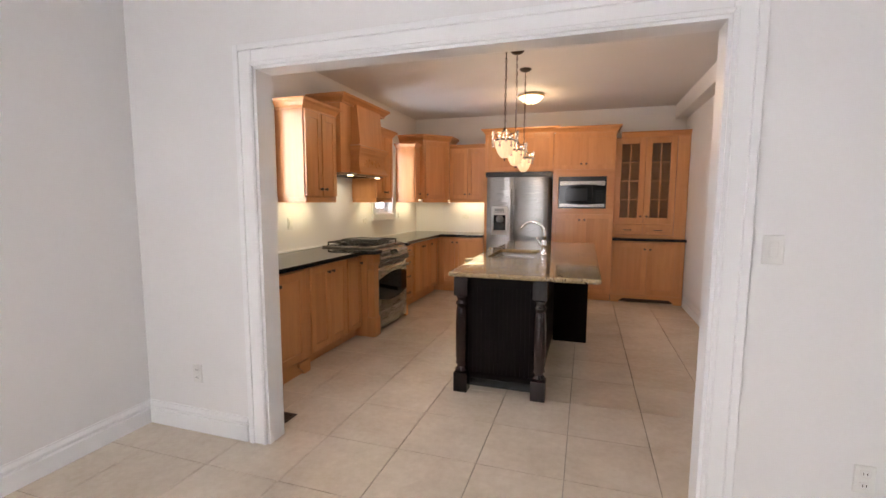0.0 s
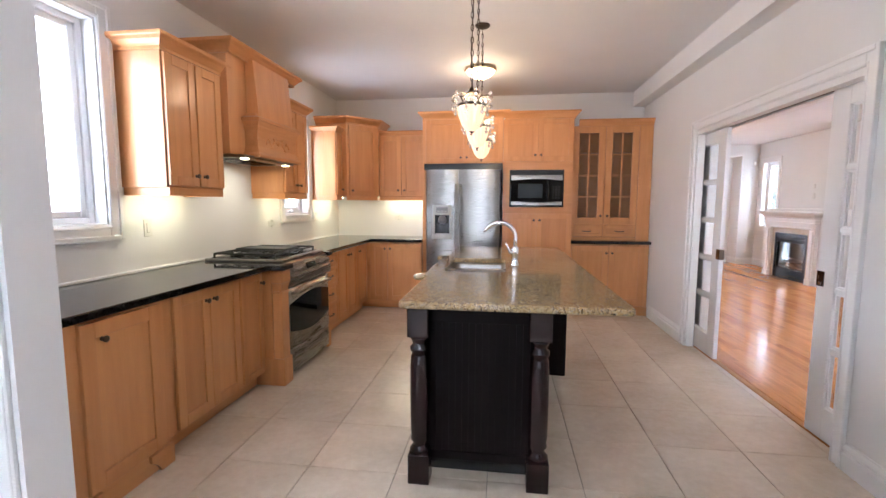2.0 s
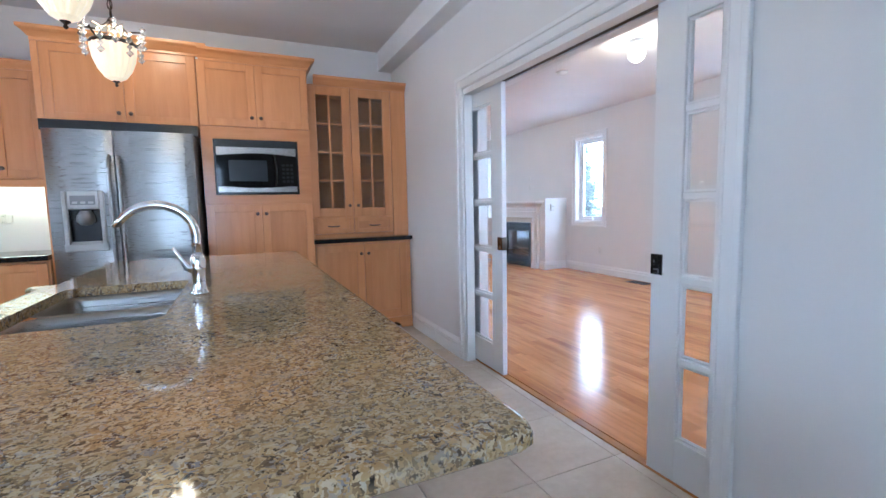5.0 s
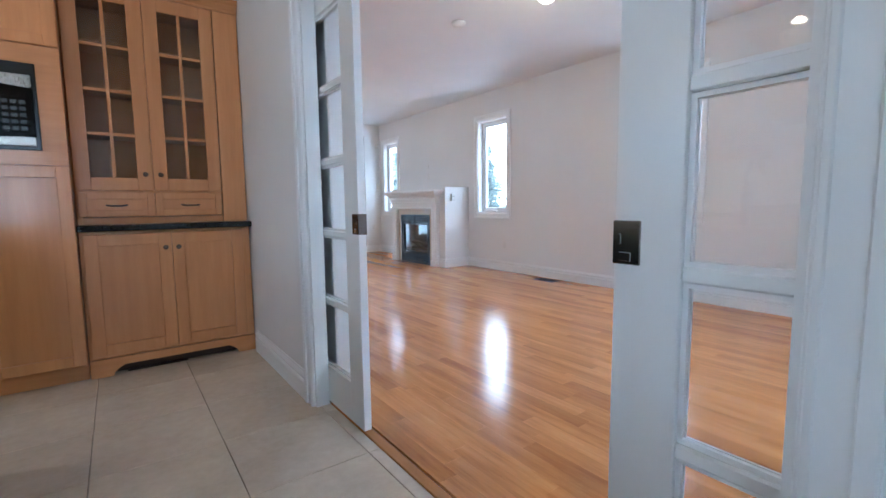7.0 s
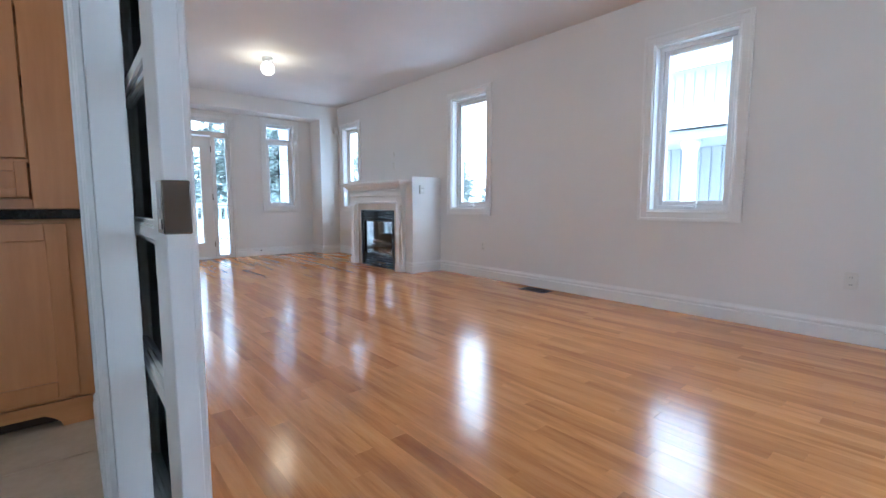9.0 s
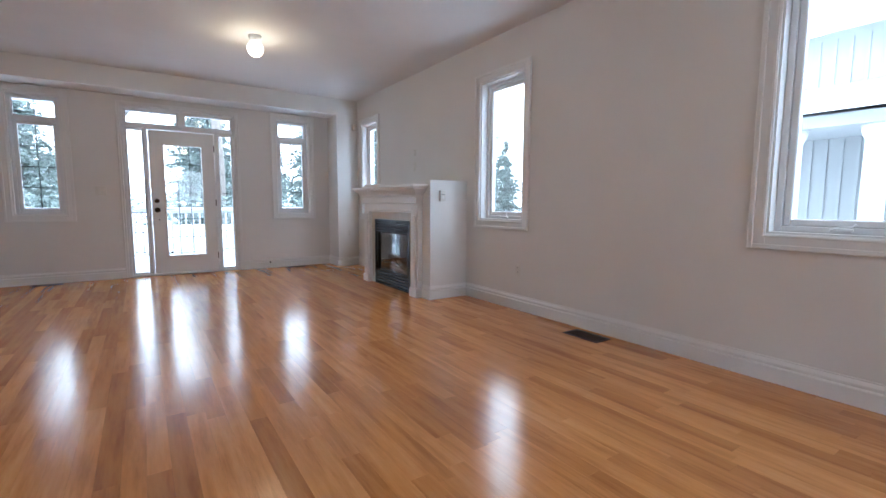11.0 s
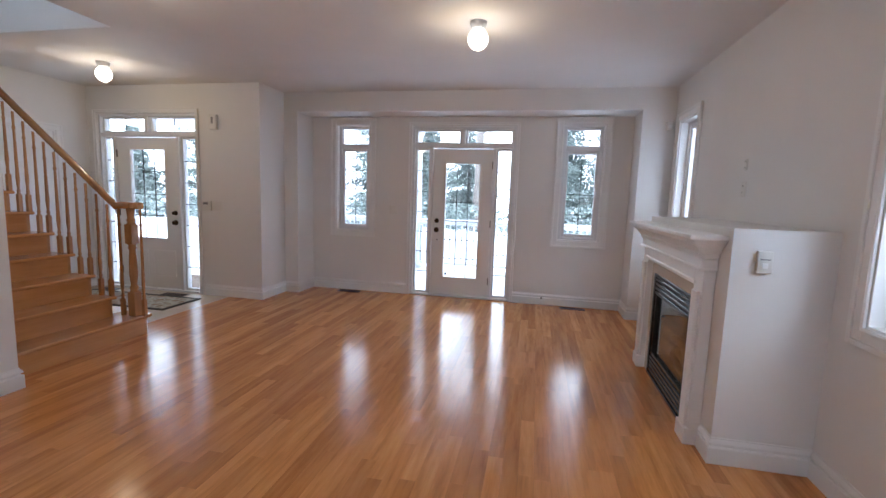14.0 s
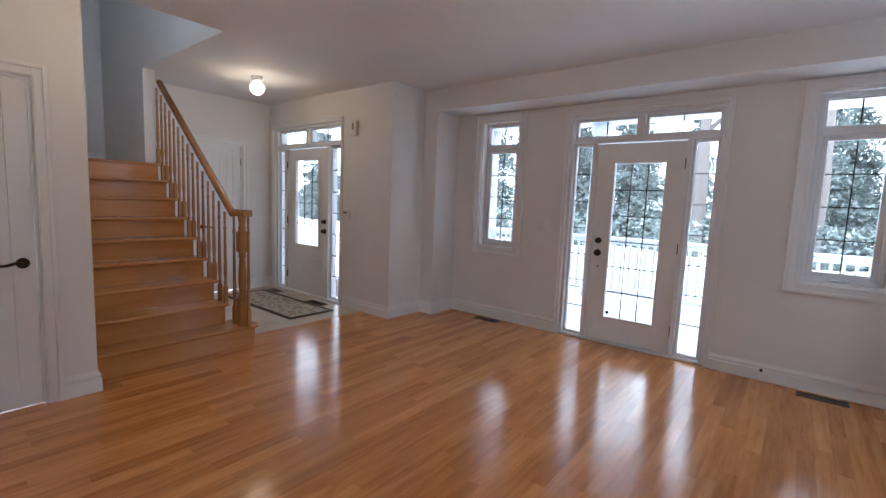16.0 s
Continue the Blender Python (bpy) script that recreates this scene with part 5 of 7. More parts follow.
def slab_with_hole(outer, hole, z0, z1, round_r=0.016):
    """A slab with a hole through it and softly rounded outer edges."""
    bm = bmesh.new()

    def inset(pts, d):
        n = len(pts)
        res = []
        for i in range(n):
            p, a, b = Vector(pts[i]), Vector(pts[i - 1]), Vector(pts[(i + 1) % n])
            d1, d2 = (p - a).normalized(), (b - p).normalized()
            m = Vector((-d1.y - d2.y, d1.x + d2.x))
            if m.length < 1e-6:
                m = Vector((-d1.y, d1.x))
            m.normalize()
            k = 1 / max(0.5, m.dot(Vector((-d1.y, d1.x))))
            res.append((p.x + m.x * d * min(k, 1.4), p.y + m.y * d * min(k, 1.4)))
        return res

    rings = []
    for k in range(5):
        a = radians(90 * k / 4)
        rings.append([bm.verts.new((x, y, z1 - round_r + round_r * math.sin(a))) for x, y in inset(outer, round_r * (1 - math.cos(a)))])
    low = [[bm.verts.new((x, y, z0 + 0.006)) for x, y in outer], [bm.verts.new((x, y, z0)) for x, y in inset(outer, 0.006)]]
    seq = rings[::-1] + low
    n = len(outer)
    for r, s in zip(seq, seq[1:]):
        for i in range(n):
            f = bm.faces.new((r[i], s[i], s[(i + 1) % n], r[(i + 1) % n]))
            f.smooth = True
    htop = [bm.verts.new((x, y, z1)) for x, y in hole]
    hbot = [bm.verts.new((x, y, z0)) for x, y in hole]
    for i in range(len(hole)):
        bm.faces.new((htop[i], htop[(i + 1) % len(hole)], hbot[(i + 1) % len(hole)], hbot[i]))
    for ring, h in ((rings[-1], htop), (low[-1], hbot)):
        es = [bm.edges.get((ring[i], ring[(i + 1) % n])) for i in range(n)] + [bm.edges.get((h[i], h[(i + 1) % len(hole)])) for i in range(len(hole))]
        bmesh.ops.triangle_fill(bm, edges=[e for e in es if e], use_beauty=True)
    return bm


piece("island_worktop", slab_with_hole(top_plan, rounded_rect(SINK[0], SINK[1], SINK[2], SINK[3], 0.05), 0.881, 0.915, 0.013), M_GRANITE, "speckled gold granite island worktop, softly rounded edge", "worktop")
t = thing("island", -0.4, 4.2, 0.0, "dark-stained island base with turned corner legs", "island")
bx0, bx1 = -0.79, -0.215
bm = bmesh.new()
bx(bm, bx0, 3.02, 0.09, bx1, 3.78, 0.880)
bx(bm, bx0, 3.78, 0.09, bx1, 4.60, 0.64)
bx(bm, bx0, 4.60, 0.09, bx1, 5.55, 0.880)
bx(bm, bx0, 3.78, 0.64, bx0 + 0.004, 4.60, 0.865)
bx(bm, -0.25, 3.78, 0.64, bx1, 4.60, 0.865)
part("body", bm, M_ESPRESSO, t)
part("toe_base", B(bx0 + 0.04, 3.06, 0.0, bx1 - 0.01, 5.5, 0.0895), M_BLACK, t)
# beaded boards on the end
n = 17
for i in range(n):
    w = (bx1 - bx0 - 0.02) / n
    part("bead_board", B(bx0 + 0.01 + i * w + 0.0003, 3.008, 0.125, bx0 + 0.01 + (i + 1) * w - 0.0003, 3.022, 0.79, 0.001), M_ESPRESSO, t)
part("apron", B(bx0, 2.995, 0.79, bx1, 3.0215, 0.8805, 0.003), M_ESPRESSO, t)
part("bottom_rail", B(bx0, 3.0, 0.085, bx1, 3.0215, 0.13, 0.003), M_ESPRESSO, t)
part("back_wing", B(bx1, 4.42, 0.0, 0.115, 4.46, 0.880, 0.003), M_ESPRESSO, t, "dark support panel under the overhang")
part("back_wing", B(0.075, 4.46, 0.0, 0.115, 5.55, 0.880, 0.003), M_ESPRESSO, t)


def island_leg(cx, cy):
    s = 0.052
    bm = B(cx - s, cy - s, 0.0, cx + s, cy + s, 0.15, 0.004)
    bx(bm, cx - s, cy - s, 0.735, cx + s, cy + s, 0.880, 0.004)
    lathe(bm, [(0.046, 0.15), (0.05, 0.165), (0.034, 0.185), (0.034, 0.20), (0.045, 0.215), (0.040, 0.235), (0.045, 0.26), (0.047, 0.42), (0.046, 0.58), (0.042, 0.635), (0.036, 0.65), (0.046, 0.665), (0.046, 0.68), (0.032, 0.695), (0.04, 0.715), (0.05, 0.735)], cx, cy, 22)
    return part("leg", bm, M_CHERRY, t, "turned dark cherry leg")


island_leg(-0.785, 2.955)
island_leg(-0.215, 2.965)
# doors and drawers on the sink side
FWs = lambda u, w, z: (bx0 + w, u, z)
for a in (3.10, 3.55, 4.05, 4.55, 5.05):
    shaker(FWs, a, a + 0.44, 0.11, 0.63, t, M_ESPRESSO, ("knob", a + 0.40, 0.56))

t = thing("sink", -0.58, 4.19, 0.66, "double-bowl stainless undermount sink", "sink")


def bowl(x0, x1, y0, y1, z0, z1):
    bm = bmesh.new()
    rings = []
    for ins, z in ((-0.02, z1), (0.0, z1), (0.004, z1 - 0.02), (0.012, z0 + 0.03), (0.03, z0 + 0.008), (0.06, z0)):
        rings.append([bm.verts.new((x, y, z)) for x, y in rounded_rect(x0 + ins, x1 - ins, y0 + ins, y1 - ins, 0.045 + (0.02 if ins < 0 else 0))])
    for a, b in zip(rings, rings[1:]):
        for i in range(len(a)):
            f = bm.faces.new((a[i], a[(i + 1) % len(a)], b[(i + 1) % len(a)], b[i]))
            f.smooth = True
    bm.faces.new(rings[-1])
    return bm


for ya_, yb_ in ((3.835, 4.17), (4.215, 4.55)):
    b_ = part("bowl", bowl(SINK[0] + 0.008, SINK[1] - 0.008, ya_, yb_, 0.70, 0.879), M_STEEL, t, "brushed stainless bowl")
    part("drain", lathe(bmesh.new(), [(0.045, 0.7005), (0.045, 0.703), (0.035, 0.7035), (0.001, 0.702)], (SINK[0] + SINK[1]) / 2, (ya_ + yb_) / 2, 18), M_CHROME, b_)
part("divider", B(SINK[0] + 0.02, 4.172, 0.80, SINK[1] - 0.02, 4.213, 0.8785, 0.01, 2), M_STEEL_H, t)

t = thing("faucet", -0.305, 4.17, 0.915, "chrome gooseneck kitchen faucet with lever", "faucet")
fx, fy = -0.305, 4.17
part("base", lathe(bmesh.new(), [(0.030, 0.915), (0.030, 0.922), (0.024, 0.93), (0.021, 0.96), (0.023, 1.0), (0.026, 1.03), (0.022, 1.05), (0.016, 1.06)], fx, fy, 20), M_CHROME, t)
pts = [(fx, fy, 1.05), (fx, fy, 1.10)]
for k in range(13):
    a = radians(180 * k / 12 * 0.82)
    pts.append((fx - 0.115 + 0.115 * math.cos(a), fy, 1.125 + 0.105 * math.sin(a)))
pts.append((pts[-1][0] - 0.018, fy, pts[-1][2] - 0.022))
part("spout", tube(bmesh.new(), pts, [0.015] * (len(pts) - 4) + [0.014, 0.013, 0.012, 0.011], 14), M_CHROME, t)
part("lever", tube(bmesh.new(), [(fx - 0.01, fy, 1.0), (fx - 0.035, fy - 0.005, 1.012), (fx - 0.05, fy - 0.008, 1.045), (fx - 0.07, fy - 0.01, 1.085)], [0.015, 0.013, 0.008, 0.005], 10), M_CHROME, t)

# ---- kitchen lamps ----


def pendant(y, z_drop):
    """A crystal-crowned glass pendant on a chain."""
    x = -0.585
    t = thing("pendant_lamp", x, y, KC, "lit ribbed glass pendant with crystal drops", "pendant lamp", "pendants over the island")
    part("canopy", lathe(bmesh.new(), [(0.001, KC - 0.032), (0.02, KC - 0.03), (0.05, KC - 0.018), (0.062, KC - 0.006), (0.062, KC)], x, y, 20), M_BRONZE, t)
    zt = z_drop + 0.27
    bm = bmesh.new()
    n = int((KC - 0.03 - zt) / 0.034)
    for k in range(n):
        z = zt + 0.017 + k * 0.034
        ring = []
        for j in range(9):
            a = math.tau * j / 8
            u, w = 0.008 * math.cos(a), 0.021 * math.sin(a)
            ring.append((x + (u if k % 2 else 0), y + (0 if k % 2 else u), z + w))
        tube(bm, ring, 0.0024, 5)
    tube(bm, [(x + 0.004, y, zt), (x - 0.006, y + 0.004, zt + 0.2), (x + 0.005, y, zt + 0.4), (x, y, KC - 0.02)], 0.0022, 5)
    part("chain", bm, M_BRONZE, t, "dark bronze chain and cord")
    bm = bmesh.new()
    prof = [(0.012, z_drop + 0.022), (0.035, z_drop + 0.035), (0.058, z_drop + 0.07), (0.072, z_drop + 0.11), (0.078, z_drop + 0.145), (0.076, z_drop + 0.165)]
    st = 36
    rings = [[bm.verts.new((x + r * (1 + 0.035 * (-1) ** i) * math.cos(math.tau * i / st), y + r * (1 + 0.035 * (-1) ** i) * math.sin(math.tau * i / st), z)) for i in range(st)] for r, z in prof]
    for a, b in zip(rings, rings[1:]):
        for i in range(st):
            bm.faces.new((a[i], a[(i + 1) % st], b[(i + 1) % st], b[i]))
    part("shade", bm, M_SHADE, t, "lit ribbed glass shade")
    bm = bmesh.new()
    lathe(bm, [(0.078, z_drop + 0.160), (0.082, z_drop + 0.168), (0.078, z_drop + 0.176)], x, y, 24)
    for i in range(6):
        a = math.tau * i / 6
        c, s = math.cos(a), math.sin(a)
        tube(bm, [(x + 0.078 * c, y + 0.078 * s, z_drop + 0.17), (x + 0.11 * c, y + 0.11 * s, z_drop + 0.20), (x + 0.095 * c, y + 0.080 * s, z_drop + 0.225), (x + 0.05 * c, y + 0.05 * s, z_drop + 0.22), (x + 0.012 * c, y + 0.012 * s, z_drop + 0.25)], 0.004, 6)
    lathe(bm, [(0.014, z_drop + 0.235), (0.018, z_drop + 0.25), (0.008, z_drop + 0.27)], x, y, 10)
    lathe(bm, [(0.001, z_drop), (0.007, z_drop + 0.006), (0.004, z_drop + 0.014), (0.014, z_drop + 0.022), (0.014, z_drop + 0.03)], x, y, 10)
    part("metal_crown", bm, M_BRONZE, t, "dark bronze scroll crown")
    for i in range(12):
        a = math.tau * (i + 0.5) / 12
        r = 0.112 if i % 2 else 0.092
        zb = z_drop + (0.205 if i % 2 else 0.17)
        bm = bmesh.new()
        for dz, rr in ((0.022, 0.013), (0.0, 0.014), (-0.026, 0.011), (-0.05, 0.014)):
            lathe(bm, [(0.001, zb + dz + rr), (rr, zb + dz), (0.001, zb + dz - rr)], x + r * math.cos(a), y + r * math.sin(a), 6)
        part("crystal_drop", bm, M_CRYSTAL, t, "clear faceted crystal drops")
    point_light("pendant_bulb", x, y, z_drop + 0.20, 4.2, WARM, 0.03)
    return t


pendant(3.50, 1.755)
pendant(4.07, 1.735)
pendant(4.65, 1.715)
t = thing("flush_lamp", -0.66, 5.78, KC, "lit glass bowl ceiling lamp in the kitchen", "ceiling lamp")
part("rim", lathe(bmesh.new(), [(0.16, KC - 0.035), (0.172, KC - 0.025), (0.165, KC)], -0.66, 5.78, 32), M_BRASS, t)
part("bowl", lathe(bmesh.new(), [(0.001, KC - 0.115), (0.05, KC - 0.11), (0.10, KC - 0.085), (0.145, KC - 0.05), (0.16, KC - 0.03)], -0.66, 5.78, 32), M_FLUSH, t, "lit alabaster glass bowl")
part("finial", lathe(bmesh.new(), [(0.001, KC - 0.135), (0.010, KC - 0.125), (0.014, KC - 0.113)], -0.66, 5.78, 12), M_BRONZE, t)
point_light("flush_bulb", -0.66, 5.78, KC - 0.20, 5.5, WARM, 0.10)


def under_light(name, x0, y0, x1, y1):
    t = piece(name, B(x0, y0, 1.438, x1, y1, 1.452, 0.003), M_UNDER, "lit tube lamp under the wall cabinet", "lamp", "under-cabinet lamps")
    lamp = new("under_cabinet_light", bpy.data.lights.new("under_cabinet_light", "AREA"))
    lamp.data.shape, lamp.data.size, lamp.data.size_y = "RECTANGLE", abs(x1 - x0), abs(y1 - y0)
    lamp.data.energy, lamp.data.color = 0.85 * max(abs(x1 - x0), abs(y1 - y0)) / 0.5, (0.97, 0.95, 0.60)
    lamp.location = ((x0 + x1) / 2, (y0 + y1) / 2, 1.434)


under_light("tube_lamp", -2.60, 3.42, -2.56, 3.86)
under_light("tube_lamp", -2.60, 4.99, -2.56, 5.29)
under_light("tube_lamp", -2.60, 6.14, -2.56, 6.75)
under_light("tube_lamp", -2.0, 6.86, -1.46, 6.90)
lamp = new("hood_bulb", bpy.data.lights.new("hood_bulb", "AREA"))
lamp.data.size, lamp.data.energy, lamp.data.color = 0.08, 1.3, (1.0, 0.9, 0.65)
lamp.location = (-2.45, 4.43, 1.69)


def wall_plate(name, F, u, z, label, kind, w=0.07, h=0.115):
    bm = bmesh.new()
    lb(bm, F, u - w / 2, u + w / 2, -0.007, 0.0, z - h / 2, z + h / 2, 0.003)
    t = piece(name, bm, M_PLASTIC, label, kind)
    bm = bmesh.new()
    if kind == "light switch":
        n = max(1, round(w / 0.06))
        for i in range(n):
            c = u - w / 2 + w * (i + 0.5) / n
            bm = bmesh.new()
            lb(bm, F, c - 0.016, c + 0.016, -0.011, -0.006, z - 0.033, z + 0.033, 0.003)
            part("rocker", bm, M_PLASTIC, t)
    else:
        for dz in (-0.024, 0.024):
            lb(bm, F, u - 0.017, u + 0.017, -0.0095, -0.006, z + dz - 0.015, z + dz + 0.015, 0.004)
        sock = part("socket", bm, M_PLASTIC, t)
        bm = bmesh.new()
        for dz in (-0.024, 0.024):
            for du in (-0.007, 0.005):
                lb(bm, F, u + du, u + du + 0.002, -0.0102, -0.0094, z + dz - 0.004, z + dz + 0.006)
        part("slots", bm, M_BLACK, sock)
    return t


wall_plate("light_switch", NORTH(1.86), 0.77, 1.24, "white rocker switch beside the opening", "light switch", 0.075)
wall_plate("outlet", NORTH(1.86), 1.13, 0.36, "white duplex outlet low on the wall", "outlet")
wall_plate("outlet", NORTH(1.86), -2.16, 0.37, "white duplex outlet low on the wall", "outlet")
wall_plate("light_switch", WEST(XL), 3.56, 1.20, "white double switch above the worktop", "light switch", 0.07)
wall_plate("outlet", WEST(XL), 5.15, 1.16, "white outlet above the worktop", "outlet", 0.115, 0.05)
wall_plate("outlet", WEST(XL), 6.25, 1.20, "white switch plate beside the small window", "outlet")
wall_plate("outlet", NORTH(YB), -1.85, 1.17, "white outlet on the backsplash", "outlet", 0.115, 0.06)


def floor_vent(x0, y0, x1, y1, label="brown metal floor register"):
    t = thing("floor_vent", (x0 + x1) / 2, (y0 + y1) / 2, 0.0, label, "floor vent", "floor registers")
    bm = bmesh.new()
    e = 0.016
    for q in ((x0, y0, x1, y0 + e), (x0, y1 - e, x1, y1), (x0, y0 + e, x0 + e, y1 - e), (x1 - e, y0 + e, x1, y1 - e)):
        bx(bm, q[0], q[1], 0.0005, q[2], q[3], 0.006, 0.0015)
    part("frame", bm, M_VENT, t)
    # Black sheet paints the darkness below the slats; no hollow is cut.
    part("duct", B(x0 + e, y0 + e, 0.0003, x1 - e, y1 - e, 0.0012), M_BLACK, t)
    long_x = (x1 - x0) > (y1 - y0)
    n = 16
    for k in range(n):
        if long_x:
            p = x0 + e + (x1 - x0 - 2 * e) * (k + 0.3) / n
            part("slat", B(p, y0 + e, 0.0013, p + 0.008, y1 - e, 0.0055), M_VENT, t)
        else:
            p = y0 + e + (y1 - y0 - 2 * e) * (k + 0.3) / n
            part("slat", B(x0 + e, p, 0.0013, x1 - e, p + 0.008, 0.0055), M_VENT, t)
    return t


floor_vent(-2.02, 2.10, -1.72, 2.22)
floor_vent(0.62, 6.58, 0.95, 6.625)

# small black fittings on the garden door
leaf = [o for o in bpy.data.objects["door_1"].children if o.name.startswith("door_leaf")][0]
for u_, z_, r_ in ((2.635, 0.325, 0.017), (2.50, 0.80, 0.008)):
    part("stopper", tube(bmesh.new(), [(u_, YF + 0.05, z_), (u_, YF + 0.035, z_), (u_, YF + 0.03, z_)], [r_, r_, r_ * 0.6], 14), M_BLACK, leaf, "small black rubber stopper")

# ---- fireplace ----
t = thing("fireplace", 5.05, 9.78, 0.0, "white gas fireplace with moulded mantel in a low chimney breast", "fireplace")
FX = 4.86
oy0, oy1, oz = 9.335, 10.245, 0.845
bm = bmesh.new()
ya, yb = 8.93, 10.62
bx(bm, FX, ya, 0.0, XE, oy0 - 0.02, 1.30)
bx(bm, FX, oy1 + 0.02, 0.0, XE, yb, 1.30)
bx(bm, FX, oy0 - 0.02, oz + 0.02, XE, oy1 + 0.02, 1.30)
bx(bm, FX + 0.30, oy0 - 0.02, 0.0, XE, oy1 + 0.02, oz + 0.02)
part("chimney_breast", bm, M_WALL, t, "low white plaster chimney breast")
part("baseboard", sweep(bmesh.new(), [(FX, 9.08), (FX, ya), (XE, ya)], BASE_PROFILE), M_TRIM, t)
# marble surround, in slabs
for y in (9.235, 10.245):
    for k in range(3):
        part("surround_tile", B(FX - 0.022, y + 0.001, 0.0 + k * 0.30 + 0.001, FX - 0.001, y + 0.099, (k + 1) * 0.30 - 0.001 if k < 2 else 0.942, 0.0015), M_SURROUND, t, "beige marble tile")
for k in range(4):
    w = (oy1 - oy0) / 4
    part("surround_tile", B(FX - 0.022, oy0 + k * w + 0.001, oz + 0.001, FX - 0.001, oy0 + (k + 1) * w - 0.001, 0.942, 0.0015), M_SURROUND, t, "beige marble tile")
# mantel
for y0 in (9.09, 10.345):
    bm = B(FX - 0.065, y0, 0.0, FX - 0.001, y0 + 0.145, 1.05, 0.003)
    bx(bm, FX - 0.085, y0 + 0.028, 0.0, FX - 0.066, y0 + 0.117, 0.92, 0.004)
    bx(bm, FX - 0.090, y0 - 0.003, 0.0, FX - 0.001, y0 + 0.148, 0.10, 0.004)
    part("pilaster", bm, M_TRIM, t, "white moulded mantel leg")
part("frieze", B(FX - 0.065, 9.235, 0.943, FX - 0.001, 10.345, 1.05, 0.003), M_TRIM, t)
bm = B(FX - 0.085, 9.08, 1.05, FX - 0.001, 10.50, 1.115, 0.004)
bx(bm, FX - 0.078, 9.20, 0.955, FX - 0.0645, 10.38, 0.975, 0.004)
bx(bm, FX - 0.10, 9.072, 1.045, FX - 0.001, 10.508, 1.062, 0.004)
part("architrave", bm, M_TRIM, t)
n = 46
for k in range(n):
    yy = 9.085 + (10.495 - 9.085 - 0.018) * k / (n - 1)
    part("dentil", B(FX - 0.104, yy, 1.118, FX - 0.084, yy + 0.018, 1.142), M_TRIM, t)
prof = [(0, 1.116), (0.003, 1.116), (0.003, 1.146), (0.025, 1.150), (0.034, 1.168), (0.055, 1.190), (0.078, 1.203), (0.084, 1.222), (0.099, 1.224), (0.105, 1.230), (0.105, 1.250), (0.101, 1.254), (0, 1.254)]
bm = sweep(bmesh.new(), [(FX - 0.001, 10.50), (FX - 0.085, 10.50), (FX - 0.085, 9.08), (FX - 0.001, 9.08)], prof)
bx(bm, FX - 0.085, 9.08, 1.117, FX - 0.001, 10.50, 1.254)
part("mantel_shelf", bm, M_TRIM, t, "white moulded mantel shelf")
# firebox
bm = bmesh.new()
for q in ((oy0, oy0 + 0.035, 0.0, oz), (oy1 - 0.035, oy1, 0.0, oz), (oy0 + 0.035, oy1 - 0.035, oz - 0.025, oz), (oy0 + 0.035, oy1 - 0.035, 0.0, 0.02)):
    bx(bm, FX - 0.03, q[0], q[2], FX + 0.02, q[1], q[3], 0.002)
fb = part("firebox_frame", bm, M_BLACK, t, "black metal firebox frame")
for k in range(4):
    z = oz - 0.045 - k * 0.035
    part("louvre", B(FX - 0.026, oy0 + 0.036, z - 0.012, FX + 0.01, oy1 - 0.036, z + 0.012, 0.004), M_BLACK, fb)
for k in range(4):
    z = 0.045 + k * 0.035
    part("louvre", B(FX - 0.026, oy0 + 0.036, z - 0.012, FX + 0.01, oy1 - 0.036, z + 0.012, 0.004), M_BLACK, fb)
bm = bmesh.new()
for q in ((oy0 + 0.036, oy0 + 0.075, 0.17, 0.70), (oy1 - 0.075, oy1 - 0.036, 0.17, 0.70), (oy0 + 0.075, oy1 - 0.075, 0.675, 0.70), (oy0 + 0.075, oy1 - 0.075, 0.17, 0.195)):
    bx(bm, FX - 0.02, q[0], q[2], FX + 0.015, q[1], q[3], 0.003)
part("glass_frame", bm, M_BLACK, fb)
part("fire_glass", B(FX + 0.002, oy0 + 0.075, 0.195, FX + 0.006, oy1 - 0.075, 0.675), M_CAB_GLASS, fb, "dark reflecting fire glass")
bm = bmesh.new()
bx(bm, FX + 0.275, oy0 + 0.0, 0.0, FX + 0.28, oy1, oz)
bx(bm, FX + 0.02, oy0 - 0.01, 0.0, FX + 0.275, oy0 - 0.005, oz)
bx(bm, FX + 0.02, oy1 + 0.005, 0.0, FX + 0.275, oy1 + 0.01, oz)
bx(bm, FX + 0.02, oy0, 0.15, FX + 0.275, oy1, 0.165)
bx(bm, FX + 0.02, oy0, 0.71, FX + 0.275, oy1, 0.72)
part("firebox_liner", bm, M_IRON, fb, "sooty firebox liner")
M_LOG = wood("charred_log", (0.05, 0.03, 0.02), (0.12, 0.07, 0.045), (0.25, 0.17, 0.11), "y", 0.9, 0.0)
for k, (x, z, dx, dz) in enumerate(((FX + 0.09, 0.20, 0.05, 0.02), (FX + 0.18, 0.21, -0.04, 0.03), (FX + 0.13, 0.27, 0.06, 0.05), (FX + 0.15, 0.33, -0.05, 0.03))):
    pts = [(x + dx * (s - 0.5) * 2 + 0.008 * math.sin(5 * s + k), 9.48 + 0.62 * s, z + dz * (s - 0.5) * 2 + 0.01 * math.sin(7 * s + k)) for s in [i / 8 for i in range(9)]]
    part("ceramic_log", tube(bmesh.new(), pts, [0.028 + 0.006 * math.sin(i * 1.7 + k) for i in range(9)], 9), M_LOG, fb, "charred ceramic log")

